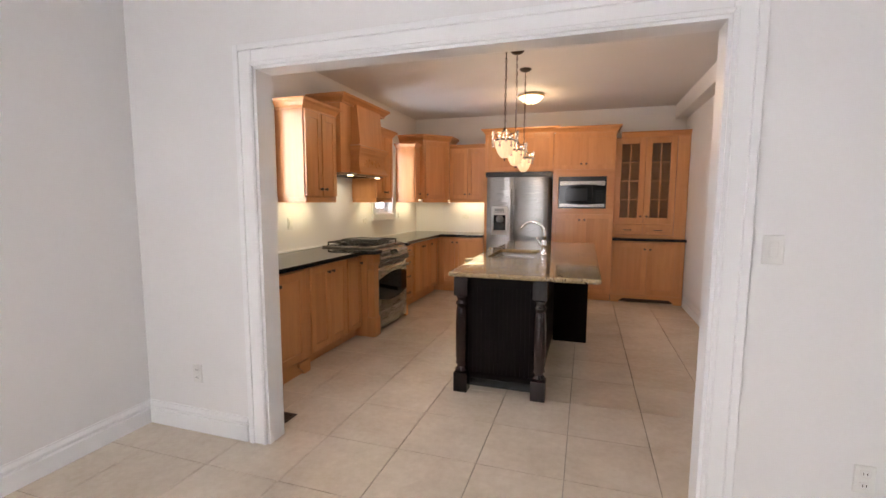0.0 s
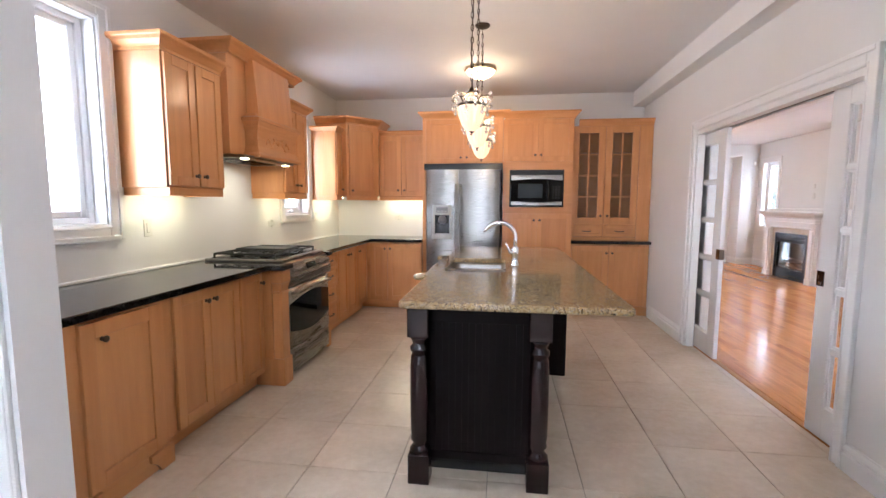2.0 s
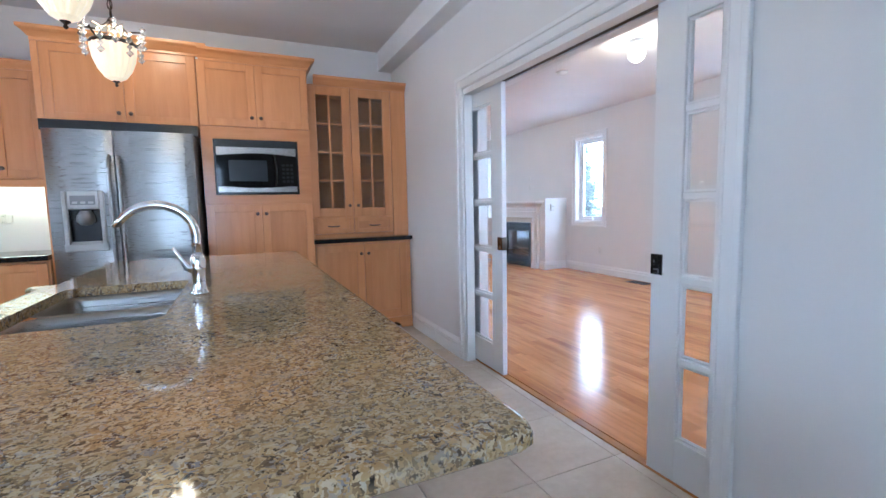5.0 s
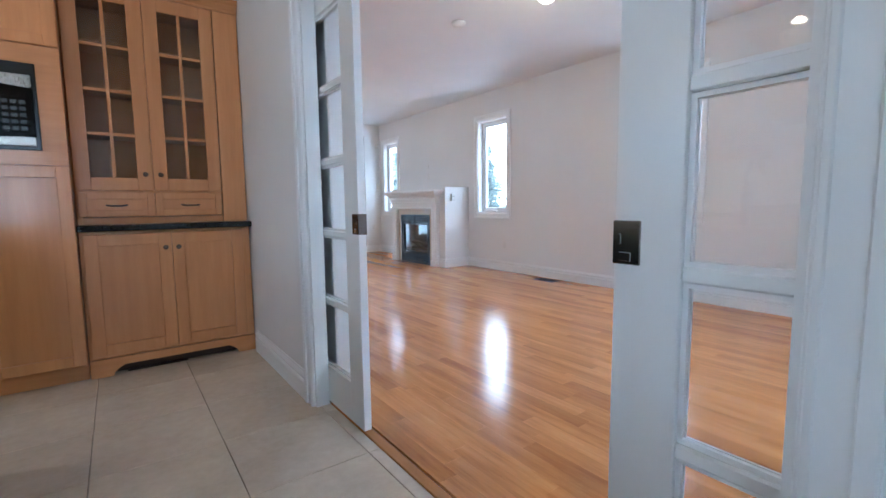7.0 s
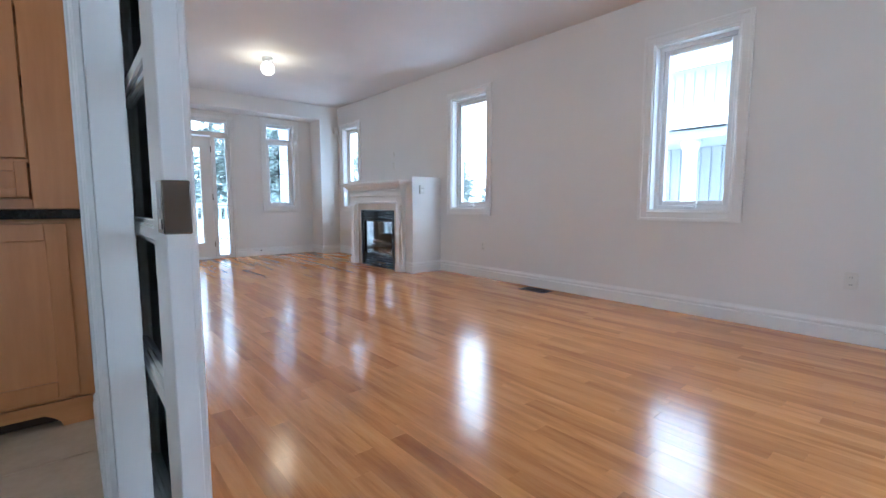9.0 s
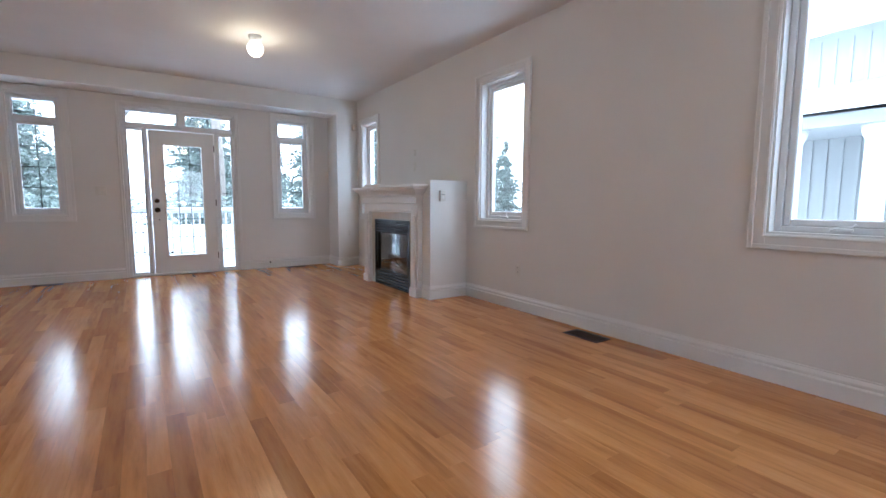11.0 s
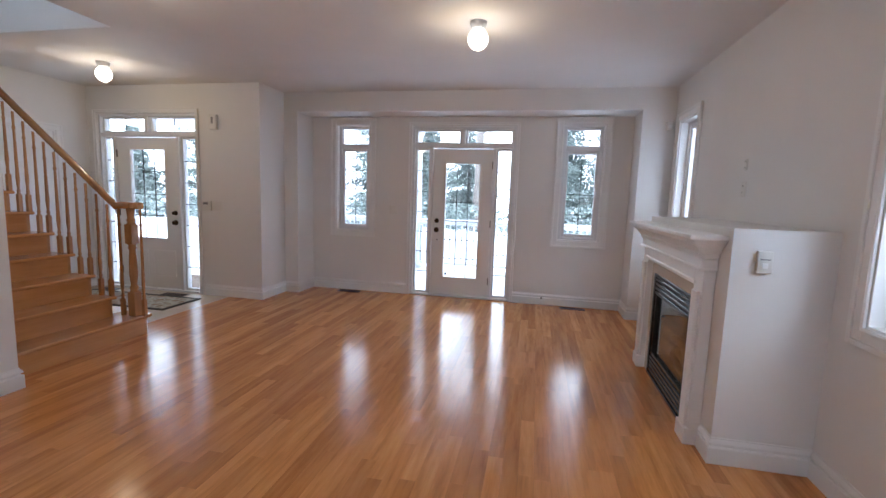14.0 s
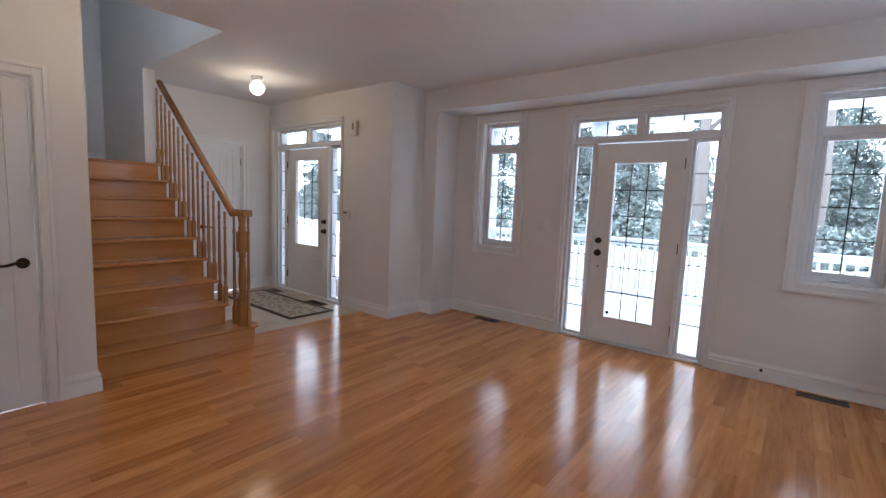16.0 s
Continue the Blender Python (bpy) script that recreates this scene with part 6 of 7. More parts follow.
t = thing("thermostat", 5.02, ya, 1.10, "white fireplace thermostat on the chimney breast", "thermostat")
part("case", B(4.975, ya - 0.026, 1.075, 5.045, ya, 1.19, 0.004, 2), M_PLASTIC, t)
part("dial", B(4.995, ya - 0.030, 1.10, 5.022, ya - 0.0255, 1.128, 0.002), M_TRIM, t)
part("slider", B(4.985, ya - 0.031, 1.145, 5.032, ya - 0.0255, 1.150), M_GREY, t)

# ---- plates, alarms and sensors ----
E_ = EAST(XE)
wall_plate("outlet", E_, 8.08, 0.40, "white duplex outlet below the side window", "outlet")
wall_plate("outlet", E_, 4.60, 0.42, "white duplex outlet low on the side wall", "outlet")
wall_plate("cable_plate", E_, 10.08, 1.72, "white cable plate above the mantel", "outlet", 0.05, 0.085)
wall_plate("outlet", E_, 10.08, 1.54, "white outlet above the mantel", "outlet")
wall_plate("light_switch", NORTH(YF), 1.86, 1.20, "white double switch beside the garden door", "light switch", 0.12)
wall_plate("light_switch", NORTH(11.42), -0.20, 1.19, "white triple switch beside the front door", "light switch", 0.15)
wall_plate("outlet", NORTH(11.97), 5.17, 0.55, "white outlet on the corner pier", "outlet", 0.05, 0.085)
t = thing("alarm_keypad", -0.35, 11.42, 1.13, "white alarm keypad beside the front door", "keypad")
part("case", B(-0.42, 11.395, 1.12, -0.29, 11.42, 1.255, 0.005, 2), M_PLASTIC, t)
part("screen", B(-0.405, 11.392, 1.205, -0.335, 11.396, 1.235, 0.001), M_GREY, t, "grey display")
t = thing("door_chime", -0.22, 11.42, 2.2, "white door chime box high on the wall", "chime")
part("case", B(-0.275, 11.37, 2.16, -0.165, 11.42, 2.34, 0.005, 2), M_PLASTIC, t)
part("slot", B(-0.235, 11.367, 2.23, -0.205, 11.371, 2.31, 0.001), M_GREY, t, "dark speaker slot")
t = thing("corner_sensor", 5.30, 11.95, 2.2, "small white alarm detector in the corner", "sensor")
bm = bmesh.new()
bx(bm, 5.245, 11.90, 2.24, 5.31, 11.968, 2.34, 0.012, 2)
part("case", bm, M_PLASTIC, t)
part("lens", B(5.256, 11.893, 2.26, 5.298, 11.901, 2.295, 0.003), M_TRIM, t)
t = thing("smoke_alarm", 3.36, 6.67, LC, "round white smoke alarm on the ceiling", "smoke alarm")
part("case", lathe(bmesh.new(), [(0.001, LC - 0.038), (0.045, LC - 0.036), (0.062, LC - 0.02), (0.068, LC)], 3.36, 6.67, 24), M_PLASTIC, t)
part("door_stop", lathe(bmesh.new(), [(0.001, 0.105), (0.012, 0.10), (0.012, 0.085), (0.008, 0.08)], 3.98, YF - 0.025, 10), M_BLACK, thing("door_stop", 3.98, YF - 0.02, 0.08, "black rubber door stop on the baseboard", "door stop"))

for q in ((5.09, 6.95, 5.27, 7.28), (1.10, 12.21, 1.42, 12.33), (4.22, 12.21, 4.54, 12.33)):
    floor_vent(*q)
floor_vent(-0.95, 11.21, -0.60, 11.33)
floor_vent(-1.95, 11.22, -1.68, 11.33)


def globe_lamp(x, y, label):
    t = thing("globe_lamp", x, y, LC, label, "ceiling lamp", "globe ceiling lamps")
    part("collar", lathe(bmesh.new(), [(0.045, LC - 0.055), (0.052, LC - 0.05), (0.062, LC - 0.02), (0.064, LC)], x, y, 24), M_TRIM, t)
    zc, r = LC - 0.125, 0.078
    part("globe", lathe(bmesh.new(), [(max(0.001, r * math.sin(radians(a))), zc - r * math.cos(radians(a))) for a in range(0, 151, 10)], x, y, 28), M_BULB, t, "lit opal glass globe")
    point_light("globe_bulb", x, y, LC - 0.28, 6.5, WARM, 0.08)
    return t


globe_lamp(3.34, 9.86, "lit white globe lamp over the living room")
globe_lamp(3.36, 5.60, "lit white globe lamp at the back of the living room")
globe_lamp(-0.82, 10.48, "lit white globe lamp over the entry")
globe_lamp(1.24, 8.67, "lit white globe lamp near the stairs")

# ---- stairs ----
RISE, RUN, SX = 0.19, 0.226, 0.25
stair = thing("staircase", -0.8, 9.2, 0.0, "oak staircase rising beside the closet wall", "staircase", kind="structure")
for k in range(9):
    z = RISE * (k + 1)
    xn = SX - RUN * k
    ye = 9.93 if k == 0 else 9.745
    if k == 0:
        plan = [(xn - 0.34, 8.637), (xn, 8.637), (xn, ye - 0.05), (xn - 0.02, ye - 0.015), (xn - 0.06, ye), (xn - 0.34, ye)]
        part("tread", prism(bmesh.new(), plan, z - 0.030, z, 0.010), M_STAIR, stair)
        plan = [(xn - 0.33, 8.637), (xn - 0.03, 8.637), (xn - 0.03, ye - 0.07), (xn - 0.06, ye - 0.03), (xn - 0.33, ye - 0.03)]
        part("riser", prism(bmesh.new(), plan, 0.0, z - 0.031), M_STAIR, stair)
    else:
        back = -3.1 if k == 8 else xn - RUN - 0.032
        part("tread", B(back, 8.637, z - 0.030, xn, 9.60 if k == 8 else ye, z, 0.010, 2), M_STAIR, stair)
        if k == 8:
            part("tread_return", B(-1.62, 9.60, z - 0.030, xn, ye, z, 0.010, 2), M_STAIR, stair)
        part("riser", B(xn - 0.05, 8.637, z - RISE, xn - 0.03, 9.689, z - 0.031), M_STAIR, stair)
    if 0 < k < 8:
        part("tread_bracket", B(xn - RUN + 0.01, 9.716, z - 0.13, xn - 0.06, 9.728, z - 0.031, 0.003), M_STAIR_X, stair)
bm = bmesh.new()
pts = []
for k in range(1, 9):
    xn = SX - 0.032 - RUN * k
    pts += [(xn, RISE * k if k > 1 else 0.0), (xn, RISE * (k + 1) - 0.033)]
pts += [(-1.62, RISE * 9 - 0.031), (-1.62, 0.0)]
a = [bm.verts.new((x, 9.69, z)) for x, z in pts]
b = [bm.verts.new((x, 9.715, z)) for x, z in pts]
bm.faces.new(a)
bm.faces.new(b[::-1])
for k in range(len(pts)):
    bm.faces.new((a[k], b[k], b[(k + 1) % len(pts)], a[(k + 1) % len(pts)]))
part("stringer", bm, M_STAIR_X, stair)

rail = thing("stair_railing", 0.2, 9.75, RISE, "oak stair railing with turned balusters and newel", "railing")
RY = 9.775
r0, r1 = (0.02, 1.235), (-1.64, 2.60)
slope = (r1[1] - r0[1]) / (r0[0] - r1[0])


def rail_z(x):
    return r0[1] + (r0[0] - x) * slope if x < r0[0] else r0[1]


bm = bmesh.new()
sec = [(-0.030, -0.022), (-0.020, -0.03), (0.020, -0.03), (0.030, -0.022), (0.034, 0.0), (0.028, 0.022), (0.012, 0.032), (-0.012, 0.032), (-0.028, 0.022), (-0.034, 0.0)]
path = [(-1.655, rail_z(-1.655)), (0.0, rail_z(0.0)), (0.035, rail_z(0.035) - 0.012), (0.08, r0[1]), (0.30, r0[1])]
rings = [[bm.verts.new((x, RY + u, z + w)) for u, w in sec] for x, z in path]
for a, b in zip(rings, rings[1:]):
    for k in range(len(sec)):
        bm.faces.new((a[k], a[(k + 1) % len(sec)], b[(k + 1) % len(sec)], b[k])).smooth = True
bm.faces.new(rings[0])
bm.faces.new(rings[-1][::-1])
part("handrail", bm, M_STAIR_X, rail, "oak handrail")
part("handrail_cap", prism(bmesh.new(), [(0.31 + 0.06 * math.cos(math.tau * k / 20) - 0.08, RY + 0.02 + 0.06 * math.sin(math.tau * k / 20)) for k in range(20)], r0[1] - 0.028, r0[1] + 0.030, 0.008), M_STAIR_X, rail)


def turned(bm, x, y, z0, z1, s, r):
    """A square-footed turned post from z0 to z1."""
    h = z1 - z0
    b0, b1 = z0 + 0.16, z1 - 0.12
    bx(bm, x - s, y - s, z0, x + s, y + s, b0, 0.002)
    lathe(bm, [(s * 0.95, b0), (r * 0.8, b0 + 0.015), (r * 1.15, b0 + 0.03), (r * 0.75, b0 + 0.05), (r * 1.15, b0 + 0.14), (r, b0 + 0.22), (r * 0.72, b1 - 0.05), (r * 1.1, b1 - 0.03), (r * 0.7, b1 - 0.015), (r * 0.8, z1)], x, y, 10)
    return bm


cx, cy, s = 0.168, RY + 0.02, 0.040
bm = B(cx - s, cy - s, RISE, cx + s, cy + s, RISE + 0.23, 0.004)
bx(bm, cx - s, cy - s, 0.88, cx + s, cy + s, 1.06, 0.004)
lathe(bm, [(0.040, RISE + 0.23), (0.030, RISE + 0.25), (0.038, RISE + 0.27), (0.026, RISE + 0.30), (0.036, RISE + 0.40), (0.034, 0.70), (0.026, 0.82), (0.036, 0.84), (0.028, 0.86), (0.040, 0.88)], cx, cy, 18)
lathe(bm, [(0.040, 1.06), (0.028, 1.08), (0.036, 1.10), (0.026, 1.12), (0.032, 1.16), (0.036, r0[1] - 0.028)], cx, cy, 18)
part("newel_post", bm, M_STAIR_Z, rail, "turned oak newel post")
for x, y in ((0.055, RY + 0.0), (0.262, RY + 0.03)):
    z1 = r0[1] - 0.028
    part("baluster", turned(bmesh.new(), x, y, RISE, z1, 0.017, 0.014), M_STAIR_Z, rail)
for k in range(1, 9):
    for f in (0.07, 0.183):
        x = SX - RUN * k - f + 0.03
        if x < -1.60:
            continue
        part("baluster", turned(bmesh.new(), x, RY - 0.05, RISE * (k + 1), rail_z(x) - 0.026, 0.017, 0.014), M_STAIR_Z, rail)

# ---- entry ----
M_RUG, tr_, p_, N_, L_ = nodes("patterned_rug")
v_ = mapped(tr_, (1, 1, 1))
vo = N_.new("ShaderNodeTexVoronoi")
vo.feature, vo.inputs["Scale"].default_value = "DISTANCE_TO_EDGE", 9
L_.new(v_, vo.inputs["Vector"])
wv = noise_tex(tr_, v_, 14, 4)
base_ = ramp(tr_, vo.outputs["Distance"], (0.03, (0.55, 0.50, 0.40)), (0.10, (0.22, 0.20, 0.15)), (0.22, (0.30, 0.17, 0.10)))
base_ = mix(tr_, ramp(tr_, wv, (0.42, (0, 0, 0)), (0.6, (1, 1, 1))), base_, (0.50, 0.46, 0.36))
L_.new(base_, p_.inputs["Base Color"])
p_.inputs["Roughness"].default_value = 0.95
bump(tr_, noise_tex(tr_, v_, 500, 2), 0.6, 0.003, p_)
t = thing("entry_rug", -1.15, 10.9, 0.0, "patterned brown and cream entry rug on tile", "rug")
part("pile", B(-1.90, 10.62, 0.001, -0.34, 11.13, 0.010, 0.003), M_RUG, t)
M_RUGB = plain("rug_border", (0.06, 0.05, 0.04), 0.95)
bm = bmesh.new()
for q in ((-1.95, 10.57, -0.29, 10.62), (-1.95, 11.13, -0.29, 11.18), (-1.95, 10.62, -1.90, 11.13), (-0.34, 10.62, -0.29, 11.13)):
    bx(bm, q[0], q[1], 0.001, q[2], q[3], 0.011, 0.003)
part("border", bm, M_RUGB, t, "dark woven border")

# ---- outside ----
M_SNOW = paint("snow", (0.86, 0.88, 0.92), 0.8, 0.06, 0.0)
M_SIDING = paint("pale_grey_siding", (0.29, 0.30, 0.30), 0.6, 0.06, 0.0)
M_WHITE_OUT = paint("outdoor_white", (0.62, 0.64, 0.66), 0.5, 0.03, 0.0)
M_BARK = plain("bark", (0.16, 0.14, 0.125), 0.9)
M_NEEDLE, tn, pn, Nn, Ln = nodes("conifer_needles")
gi = Nn.new("ShaderNodeNewGeometry")
# Needle greens are paled for haze; the last, palest stop is snow.
Ln.new(ramp(tn, gi.outputs["Random Per Island"], (0.0, (0.12, 0.15, 0.135)), (0.6, (0.18, 0.215, 0.20)), (0.85, (0.25, 0.28, 0.27)), (1.0, (0.5, 0.53, 0.55))), pn.inputs["Base Color"])
pn.inputs["Roughness"].default_value = 0.95
pn.inputs["Specular IOR Level"].default_value = 0.1
GZ = -0.45
bm = bmesh.new()
n = 24
half = 1500.0
rows_ = []
cs = [-half, -300, -80] + [-40 + 5 * k for k in range(18)] + [90, 300, half]
for y in cs:
    rows_.append([bm.verts.new((x, y, GZ + (0.12 * noise.noise((x * 0.13, y * 0.13, 0.0)) if abs(x) < 81 and abs(y) < 81 else 0.0))) for x in cs])
for a, b in zip(rows_, rows_[1:]):
    for k in range(len(cs) - 1):
        bm.faces.new((a[k], a[k + 1], b[k + 1], b[k])).smooth = True
piece("ground", bm, M_SNOW, "snow-covered ground around the house", "ground", kind="structure")
piece("porch_deck", B(-3.2, YF + 0.2, -0.30, 5.6, 15.2, -0.06, 0.02), M_SNOW, "snow-covered front porch deck", "porch", kind="structure")
piece("porch_deck_entry", B(-3.2, 11.62, -0.30, 0.22, YF + 0.2, -0.06, 0.02), M_SNOW, "snow-covered deck at the front door", "porch", kind="structure")
bm = bmesh.new()
bx(bm, -4.0, YF + 0.2, 2.75, 5.9, 15.3, 2.9)
bx(bm, -4.0, 11.62, 2.75, 0.22, YF + 0.2, 2.9)
porch = piece("porch_roof", bm, M_WHITE_OUT, "white boarded porch ceiling", "porch roof", kind="structure")
fence = thing("porch_railing", 1.2, 15.1, -0.06, "white porch railing with snow on the rail", "railing")
part("top_rail", B(-3.2, 15.04, 0.84, 5.6, 15.16, 0.90, 0.008), M_WHITE_OUT, fence)
part("snow_cap", B(-3.2, 15.05, 0.90, 5.6, 15.15, 0.95, 0.02, 2), M_SNOW, fence, "strip of snow")
part("bottom_rail", B(-3.2, 15.06, 0.03, 5.6, 15.14, 0.08, 0.006), M_WHITE_OUT, fence)
bal = mesh_of(B(-0.018, -0.018, 0.08, 0.018, 0.018, 0.84), "baluster", M_WHITE_OUT)
for k in range(72):
    ob = new("baluster", bal)
    ob.parent = fence
    ob.matrix_parent_inverse = home(fence).inverted()
    ob.location = (-3.1 + 0.12 * k, 15.1, 0.0)
for x in (-3.1, -0.6, 1.45, 5.5):
    t = thing("porch_column", x, 15.1, -0.06, "round white porch column", "column", "porch columns")
    part("shaft", lathe(bmesh.new(), [(0.15, -0.06), (0.15, 0.06), (0.115, 0.10), (0.12, 1.2), (0.105, 2.55), (0.14, 2.62), (0.15, 2.75)], x, 15.1, 20), M_WHITE_OUT, t)


def conifer(x, y, h, r, seed, sprays=24000):
    rng = np.random.default_rng(seed)
    t = thing("spruce_tree", x, y, GZ, "spruce dusted with snow, its greens paled for haze", "tree", "spruces beyond the porch")
    part("trunk", tube(bmesh.new(), [(x, y, GZ - 0.1), (x + 0.03, y, GZ + h * 0.5), (x, y, GZ + h)], [0.16, 0.09, 0.015], 8), M_BARK, t)
    # boughs in loose whorls, each hung with short sprays
    boughs = int(h * 42)
    f = rng.uniform(0, 1, boughs) ** 1.35
    ang = rng.uniform(0, math.tau, boughs)
    reach = (r * (1 - f) ** 0.85 + 0.08) * rng.uniform(0.45, 1.12, boughs)
    height = GZ + 0.3 + (h - 0.35) * f
    droop = rng.uniform(0.05, 0.5, boughs)
    pick = rng.choice(boughs, sprays, p=(reach + 0.2) / (reach + 0.2).sum())
    s = rng.uniform(0.08, 1.0, sprays)
    c = np.stack((x + np.cos(ang[pick]) * reach[pick] * s, y + np.sin(ang[pick]) * reach[pick] * s, height[pick] - droop[pick] * reach[pick] * s * s), 1)
    c += rng.normal(0, 1, (sprays, 3)) * (0.09, 0.09, 0.06)
    u = rng.normal(0, 1, (sprays, 3)) * (0.8, 0.8, 0.5) + np.stack((np.cos(ang[pick]), np.sin(ang[pick]), -0.5 * droop[pick]), 1)
    u /= np.linalg.norm(u, axis=1)[:, None]
    v = np.cross(u, rng.normal(0, 1, (sprays, 3)))
    v /= np.linalg.norm(v, axis=1)[:, None]
    w = rng.uniform(0.02, 0.05, sprays)[:, None]
    vs = np.stack((c - v * w, c + v * w, c + u * w * rng.uniform(2.2, 4.5, (sprays, 1))), 1).reshape(-1, 3)
    me = bpy.data.meshes.new("crown")
    me.from_pydata(vs.tolist(), [], [(3 * k, 3 * k + 1, 3 * k + 2) for k in range(sprays)])
    me.materials.append(M_NEEDLE)
    part("crown", me, M_NEEDLE, t, "drooping snowy spruce boughs")
    return t


def bare_tree(x, y, h, seed, label="bare grey winter tree", girth=1.0):
    rng = random.Random(seed)
    t = thing("bare_tree", x, y, GZ, label, "tree", "bare trees")
    part("trunk", tube(bmesh.new(), [(x, y, GZ - 0.1), (x + 0.1, y, GZ + h * 0.25), (x + 0.05, y + 0.1, GZ + h * 0.5)], [0.22 * girth, 0.17 * girth, 0.12 * girth], 8), M_BARK, t)
    bm = bmesh.new()

    def grow(p, d, L, r, depth):
        q = p + d * L
        m = p + d * L * 0.5 + Vector((rng.uniform(-1, 1), rng.uniform(-1, 1), rng.uniform(-0.3, 0.6))) * L * 0.08
        tube(bm, [p, m, q], [r, r * 0.8, r * 0.55], 5)
        if depth:
            for k in range(3):
                nd = (d + Vector((rng.uniform(-1, 1), rng.uniform(-1, 1), rng.uniform(-0.2, 0.8))) * 0.75).normalized()
                grow(p + d * L * rng.uniform(0.5, 1.0), nd, L * rng.uniform(0.55, 0.75), r * 0.5, depth - 1)

    base = Vector((x + 0.07, y + 0.05, GZ + h * 0.42))
    for k in range(5):
        a = math.tau * k / 5 + rng.uniform(-0.4, 0.4)
        grow(base + Vector((0, 0, h * 0.05 * k / 2)), Vector((math.cos(a) * 0.7, math.sin(a) * 0.7, 0.8)).normalized(), h * 0.28, 0.08 * girth, 3)
    part("limbs", bm, M_BARK, t, "thin bare limbs")
    return t


for k, (x, y, h, r) in enumerate(((-0.9, 24.5, 6.6, 1.9), (-3.4, 26, 7.5, 2.2), (4.3, 25, 6.8, 1.9), (6.6, 24, 4.6, 1.8), (9.0, 25, 7.0, 2.3), (11.5, 24, 6.4, 2.2), (-7.0, 25, 8.0, 2.5), (-11.0, 24, 8.5, 2.6), (-5.2, 32, 9.0, 2.8), (7.5, 31, 8.5, 2.8), (21.6, 30.3, 6.8, 2.2), (22.2, 27.0, 5.6, 1.9), (22.4, 23.6, 4.5, 1.9), (24.5, 31.5, 7.5, 2.4), (18.0, 32.5, 7.0, 2.4), (-2.0, 30, 7.5, 2.4), (5.4, 29.5, 6.6, 2.4), (10.2, 29, 7.5, 2.4), (-0.2, 33, 7.0, 2.4), (-15.0, 21.5, 5.5, 1.9), (-19.0, 24.5, 7.0, 2.2), (-13.2, 22.6, 4.4, 1.6))):
    conifer(x, y, h, r, 11 + k)
bare_tree(1.75, 22.0, 9.5, 5, "bare maple beyond the porch railing")
bare_tree(4.25, 20.2, 10.0, 9, "thick bare trunk beyond the porch railing")
bare_tree(19.6, 26.6, 8.0, 7, "slender bare tree beside the road", 0.4)
bare_tree(-3.5, 21.5, 9.0, 3)
t = thing("hedge", 3, 18.6, GZ, "low dark hedge capped with snow", "hedge")
bm = bmesh.new()
n = 60
prof_ = [(-1.6, -0.1), (-1.0, 0.45), (-0.3, 1.0), (0.5, 1.12), (1.2, 1.05), (2.0, -0.1)]
rings = [[bm.verts.new((-12 + 28 * i / n, 17.4 + o, GZ - 0.1 + z * (0.92 + 0.16 * noise.noise((i * 0.4, o, 3.0))))) for o, z in prof_] for i in range(n + 1)]
for a, b in zip(rings, rings[1:]):
    for k in range(len(prof_) - 1):
        bm.faces.new((a[k], b[k], b[k + 1], a[k + 1])).smooth = True
piece("snow_bank", bm, M_SNOW, "long bank of ploughed snow beyond the porch", "snow bank")
rng = random.Random(4)
vs, fs = [], []
for k in range(5200):
    x, y, z = rng.uniform(-9, 12), 18.6 + rng.gauss(0, 0.28), 0.2 + rng.uniform(0, 1.0) ** 0.8
    a, w = rng.uniform(0, math.tau), rng.uniform(0.06, 0.16)
    i0 = len(vs)
    vs += [(x, y, z), (x + w * math.cos(a), y + w * math.sin(a), z + rng.uniform(-0.05, 0.08)), (x - w * math.sin(a) * 0.6, y + w * math.cos(a) * 0.6, z + rng.uniform(0, 0.1))]
    fs.append((i0, i0 + 1, i0 + 2))
me = bpy.data.meshes.new("leaves")
me.from_pydata(vs, [], fs)
me.materials.append(M_NEEDLE)
part("leaves", me, M_NEEDLE, t)
t = thing("utility_pole", 15.4, 20.4, GZ, "grey wooden utility pole beside the road", "utility pole")
M_POLE = plain("weathered_pole", (0.42, 0.42, 0.41), 0.85)
part("shaft", tube(bmesh.new(), [(15.4, 20.4, GZ - 0.2), (15.4, 20.4, 8.0)], [0.14, 0.10], 10), M_POLE, t)
part("transformer", lathe(bmesh.new(), [(0.02, 3.9), (0.2, 3.95), (0.21, 4.0), (0.21, 4.75), (0.12, 4.85), (0.02, 4.87)], 15.66, 20.3, 14), M_GREY, t)
M_RED = plain("red_fence", (0.62, 0.10, 0.06), 0.6)
t = thing("snow_fence", 18.8, 25.0, GZ, "low red snow fence along the road", "fence")
for k in range(60):
    part("slat", B(18.8, 21.0 + 0.16 * k, GZ - 0.1, 18.83, 21.14 + 0.16 * k, GZ + 0.68 + 0.02 * math.sin(k * 1.3)), M_RED, t)

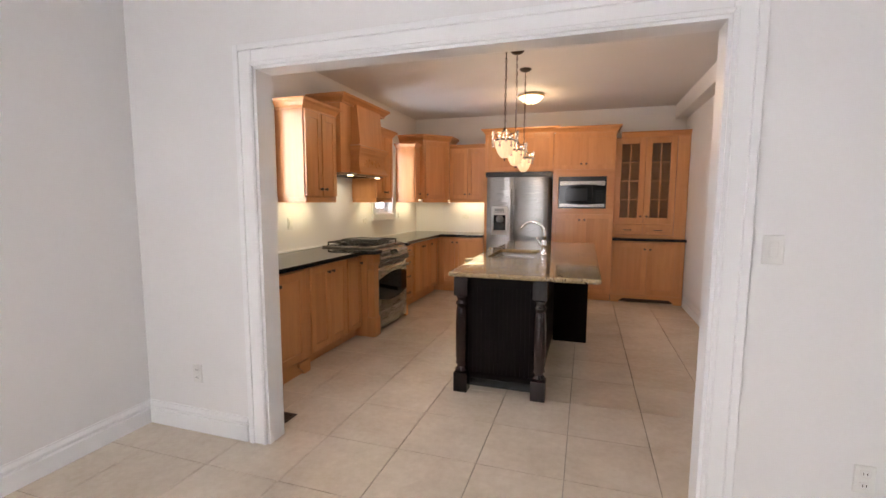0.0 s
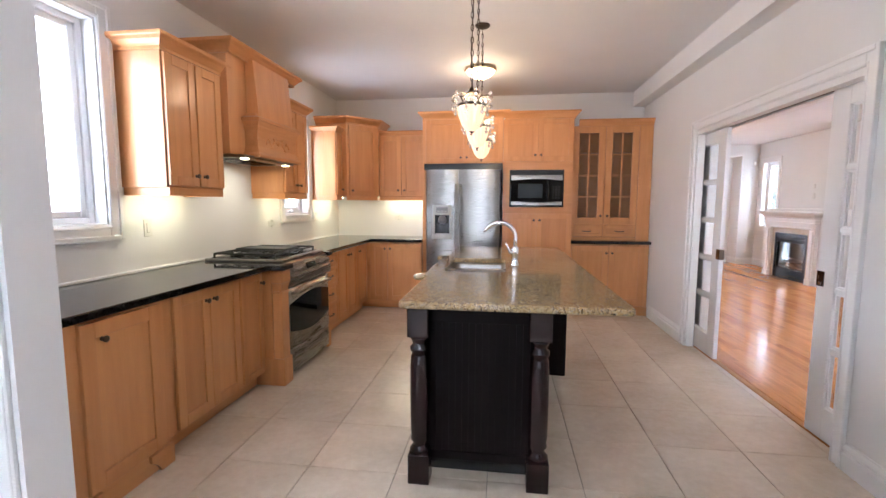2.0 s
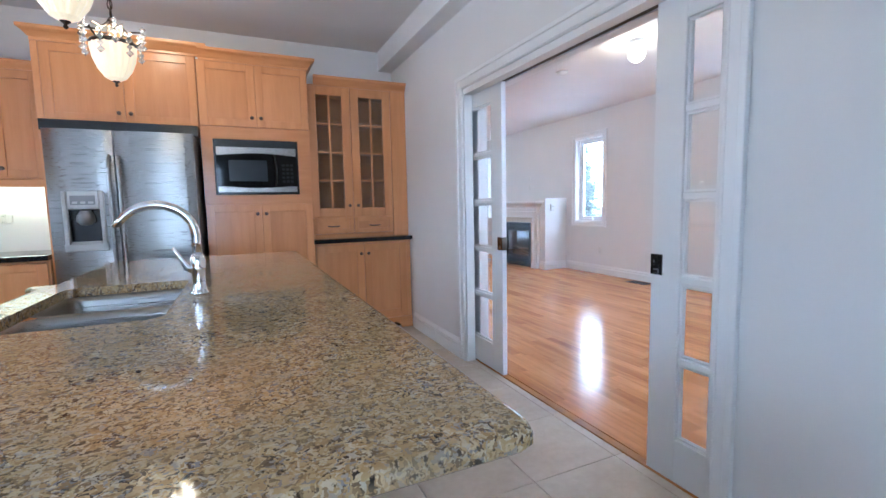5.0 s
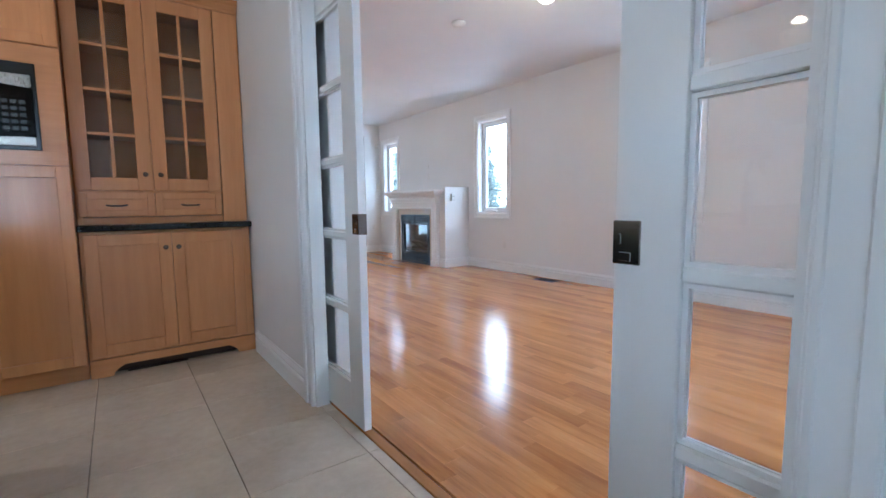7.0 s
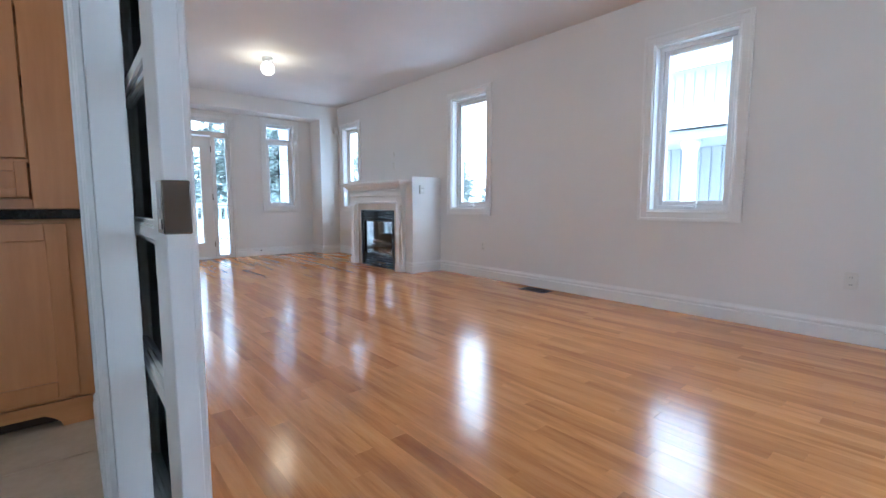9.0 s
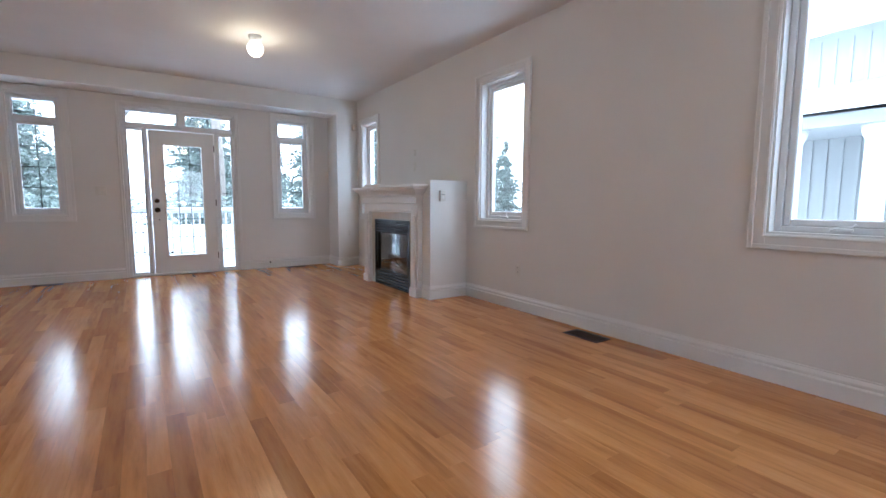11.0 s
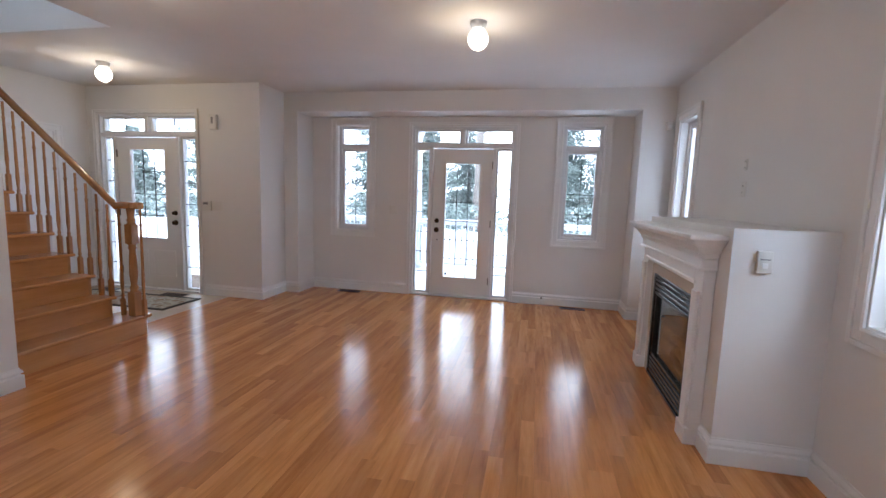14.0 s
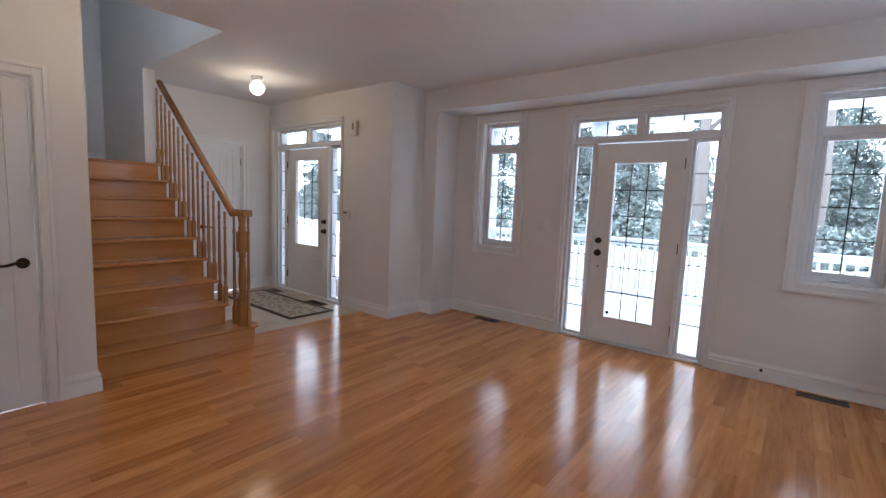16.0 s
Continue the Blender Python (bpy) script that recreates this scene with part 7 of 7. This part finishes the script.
# neighbour's house, seen through the near side window
t = thing("neighbour_house", 12.0, 5.0, GZ, "pale sided neighbouring house with columned porch", "house")
part("wall", B(11.6, -5.0, GZ - 0.1, 19.0, 8.6, 3.8), M_SIDING, t, "pale vertical board siding")
for k in range(68):
    part("batten", B(11.57, -4.95 + 0.2 * k, GZ, 11.60, -4.91 + 0.2 * k, 3.68), M_SIDING, t)
bm = bmesh.new()
bx(bm, 9.4, -5.2, 2.02, 9.8, 8.9, 2.17)
bx(bm, 9.8, -5.2, 2.12, 11.6, 8.9, 2.17)
part("porch_beam", bm, M_SIDING, t)
bm = bmesh.new()
v = [bm.verts.new(p) for p in ((9.2, -5.4, 2.18), (9.2, 9.1, 2.18), (11.57, 9.1, 2.80), (11.57, -5.4, 2.80), (9.2, -5.4, 2.28), (9.2, 9.1, 2.28), (11.57, 9.1, 2.95), (11.57, -5.4, 2.95))]
for q in ((0, 1, 2, 3), (4, 7, 6, 5), (0, 4, 5, 1), (1, 5, 6, 2), (2, 6, 7, 3), (3, 7, 4, 0)):
    bm.faces.new([v[i] for i in q])
part("porch_roof", bm, M_SNOW, t, "snow-covered porch roof")
bm = bmesh.new()
v = [bm.verts.new(p) for p in ((11.1, -5.5, 3.70), (11.1, 9.2, 3.70), (15.3, 9.2, 6.5), (15.3, -5.5, 6.5), (19.6, -5.5, 3.70), (19.6, 9.2, 3.70), (11.1, -5.5, 3.9), (11.1, 9.2, 3.9), (15.3, 9.2, 6.8), (15.3, -5.5, 6.8), (19.6, -5.5, 3.9), (19.6, 9.2, 3.9))]
for q in ((0, 3, 2, 1), (3, 4, 5, 2), (6, 7, 8, 9), (9, 8, 11, 10), (0, 1, 7, 6), (4, 10, 11, 5), (1, 2, 8, 7), (2, 5, 11, 8), (0, 6, 9, 3), (3, 9, 10, 4)):
    bm.faces.new([v[i] for i in q])
part("roof", bm, M_SNOW, t, "snow-covered roof")
for y in (7.3, 6.45, 4.2, 1.6, -1.2, -4.6):
    part("porch_column", lathe(bmesh.new(), [(0.16, GZ), (0.16, GZ + 0.2), (0.12, GZ + 0.25), (0.115, 1.85), (0.15, 1.92), (0.17, 2.02)], 9.62, y, 18), M_WHITE_OUT, t, "round white column")
# house across the other side, seen through the kitchen windows
t = thing("side_house", -23.0, 4.5, GZ, "pale sided house beyond the kitchen windows", "house")
part("wall", B(-29.0, -6.0, GZ - 0.1, -22.0, 12.0, 4.6), M_SIDING, t, "pale horizontal siding")
for k in range(24):
    part("clapboard", B(-21.999, -6.0, GZ + 0.2 * k, -21.975, 12.0, GZ + 0.2 * k + 0.185), M_SIDING, t)
bm = bmesh.new()
v = [bm.verts.new(p) for p in ((-21.5, -6.4, 4.5), (-21.5, 12.4, 4.5), (-25.5, 12.4, 7.0), (-25.5, -6.4, 7.0), (-29.5, -6.4, 4.5), (-29.5, 12.4, 4.5))]
for q in ((0, 1, 2, 3), (3, 2, 5, 4), (0, 3, 4), (1, 5, 2), (0, 4, 5, 1)):
    bm.faces.new([v[i] for i in q])
part("roof", bm, M_SNOW, t, "snow-covered roof")

# ---- floor pieces ----
M_TILE, tt, pt, Nt, Lt = nodes("beige_porcelain_tile")
vt = mapped(tt, (1, 1, 1))
it = Nt.new("ShaderNodeObjectInfo")
gt = Nt.new("ShaderNodeNewGeometry")
big = noise_tex(tt, gt.outputs["Position"], 2.6, 5, 0.6)
sm = noise_tex(tt, gt.outputs["Position"], 22, 4, 0.65)
col = ramp(tt, big, (0.32, (0.61, 0.51, 0.39)), (0.55, (0.71, 0.61, 0.485)), (0.72, (0.77, 0.68, 0.56)))
col = mix(tt, 0.25, col, ramp(tt, sm, (0.35, (0.55, 0.46, 0.37)), (0.68, (0.76, 0.69, 0.60))))
col = mix(tt, 1.0, col, ramp(tt, it.outputs["Random"], (0, (0.95, 0.94, 0.93)), (1, (1.04, 1.04, 1.04))), "MULTIPLY")
Lt.new(col, pt.inputs["Base Color"])
pt.inputs["Roughness"].default_value = 0.22
pt.inputs["Specular IOR Level"].default_value = 0.45
bump(tt, sm, 0.06, 0.001, pt)

S = 0.4635
kitchen_floor = bpy.data.objects["floor_kitchen"]
hall_floor = bpy.data.objects["floor_hall"]
living_floor = bpy.data.objects["floor_living"]


def tile_mesh(w, d):
    return mesh_of(B(0.0015, 0.0015, -0.0115, w - 0.0015, d - 0.0015, 0.0, 0.0018), "tile", M_TILE)


whole = tile_mesh(S, S)
cut = tile_mesh(1.455 - (-1.38 + 6 * S), S)


def lay(name, me, parent, x, y):
    ob = new(name, me)
    ob.parent = parent
    ob.matrix_parent_inverse = home(parent).inverted()
    ob.location = (x, y, 0)


for j in range(-12, 9):
    y = 2.98 + j * S
    for i in range(-3, 7):
        x = -1.38 + i * S
        if i == 6:
            lay("tile", cut, kitchen_floor, x, y)
        elif y > -2.5:
            lay("tile", whole, kitchen_floor, x, y)
for j in range(4):
    for i in range(5):
        lay("tile", whole, hall_floor, -0.06 - (i + 1) * S, 9.78 + j * S)

W = 0.0826
rng = random.Random(21)
lengths = [0.42, 0.58, 0.74, 0.92, 1.12, 1.34]
stock = {}


def plank_mesh(L):
    key = round(L, 3)
    if key not in stock:
        stock[key] = mesh_of(B(0.0002, 0.0003, -0.0115, W - 0.0002, L - 0.0003, 0.0), "plank", M_OAK)
    return stock[key]


rest = bmesh.new()
count = 0
for r in range(int((XE + 0.06) / W) + 1):
    x = -0.055 + r * W
    if x > XE - 0.005:
        break
    y = 2.5 if x > 1.46 else 7.3
    y -= rng.uniform(0.0, 0.35)
    while y < YF:
        L = rng.choice(lengths)
        if y + L > YF:
            L = YF - y
        if L > 0.05:
            near = 6.9 < y and 1.0 < x < 4.75
            if near and count < 330:
                lay("plank", plank_mesh(L), living_floor, x, y)
                count += 1
            else:
                bx(rest, x + 0.0002, y + 0.0003, -0.0115, x + W - 0.0002, y + L - 0.0003, 0.0)
        y += L
M_OAK_REST = M_OAK.copy()
M_OAK_REST.name = "oak_strip_joined"
nt = M_OAK_REST.node_tree
geo = nt.nodes.new("ShaderNodeNewGeometry")
for link in list(nt.links):
    if link.from_node.bl_idname == "ShaderNodeObjectInfo":
        nt.links.new(geo.outputs["Random Per Island"], link.to_socket)
tagged(part("planks", rest, M_OAK_REST, living_floor), kind="stuff")
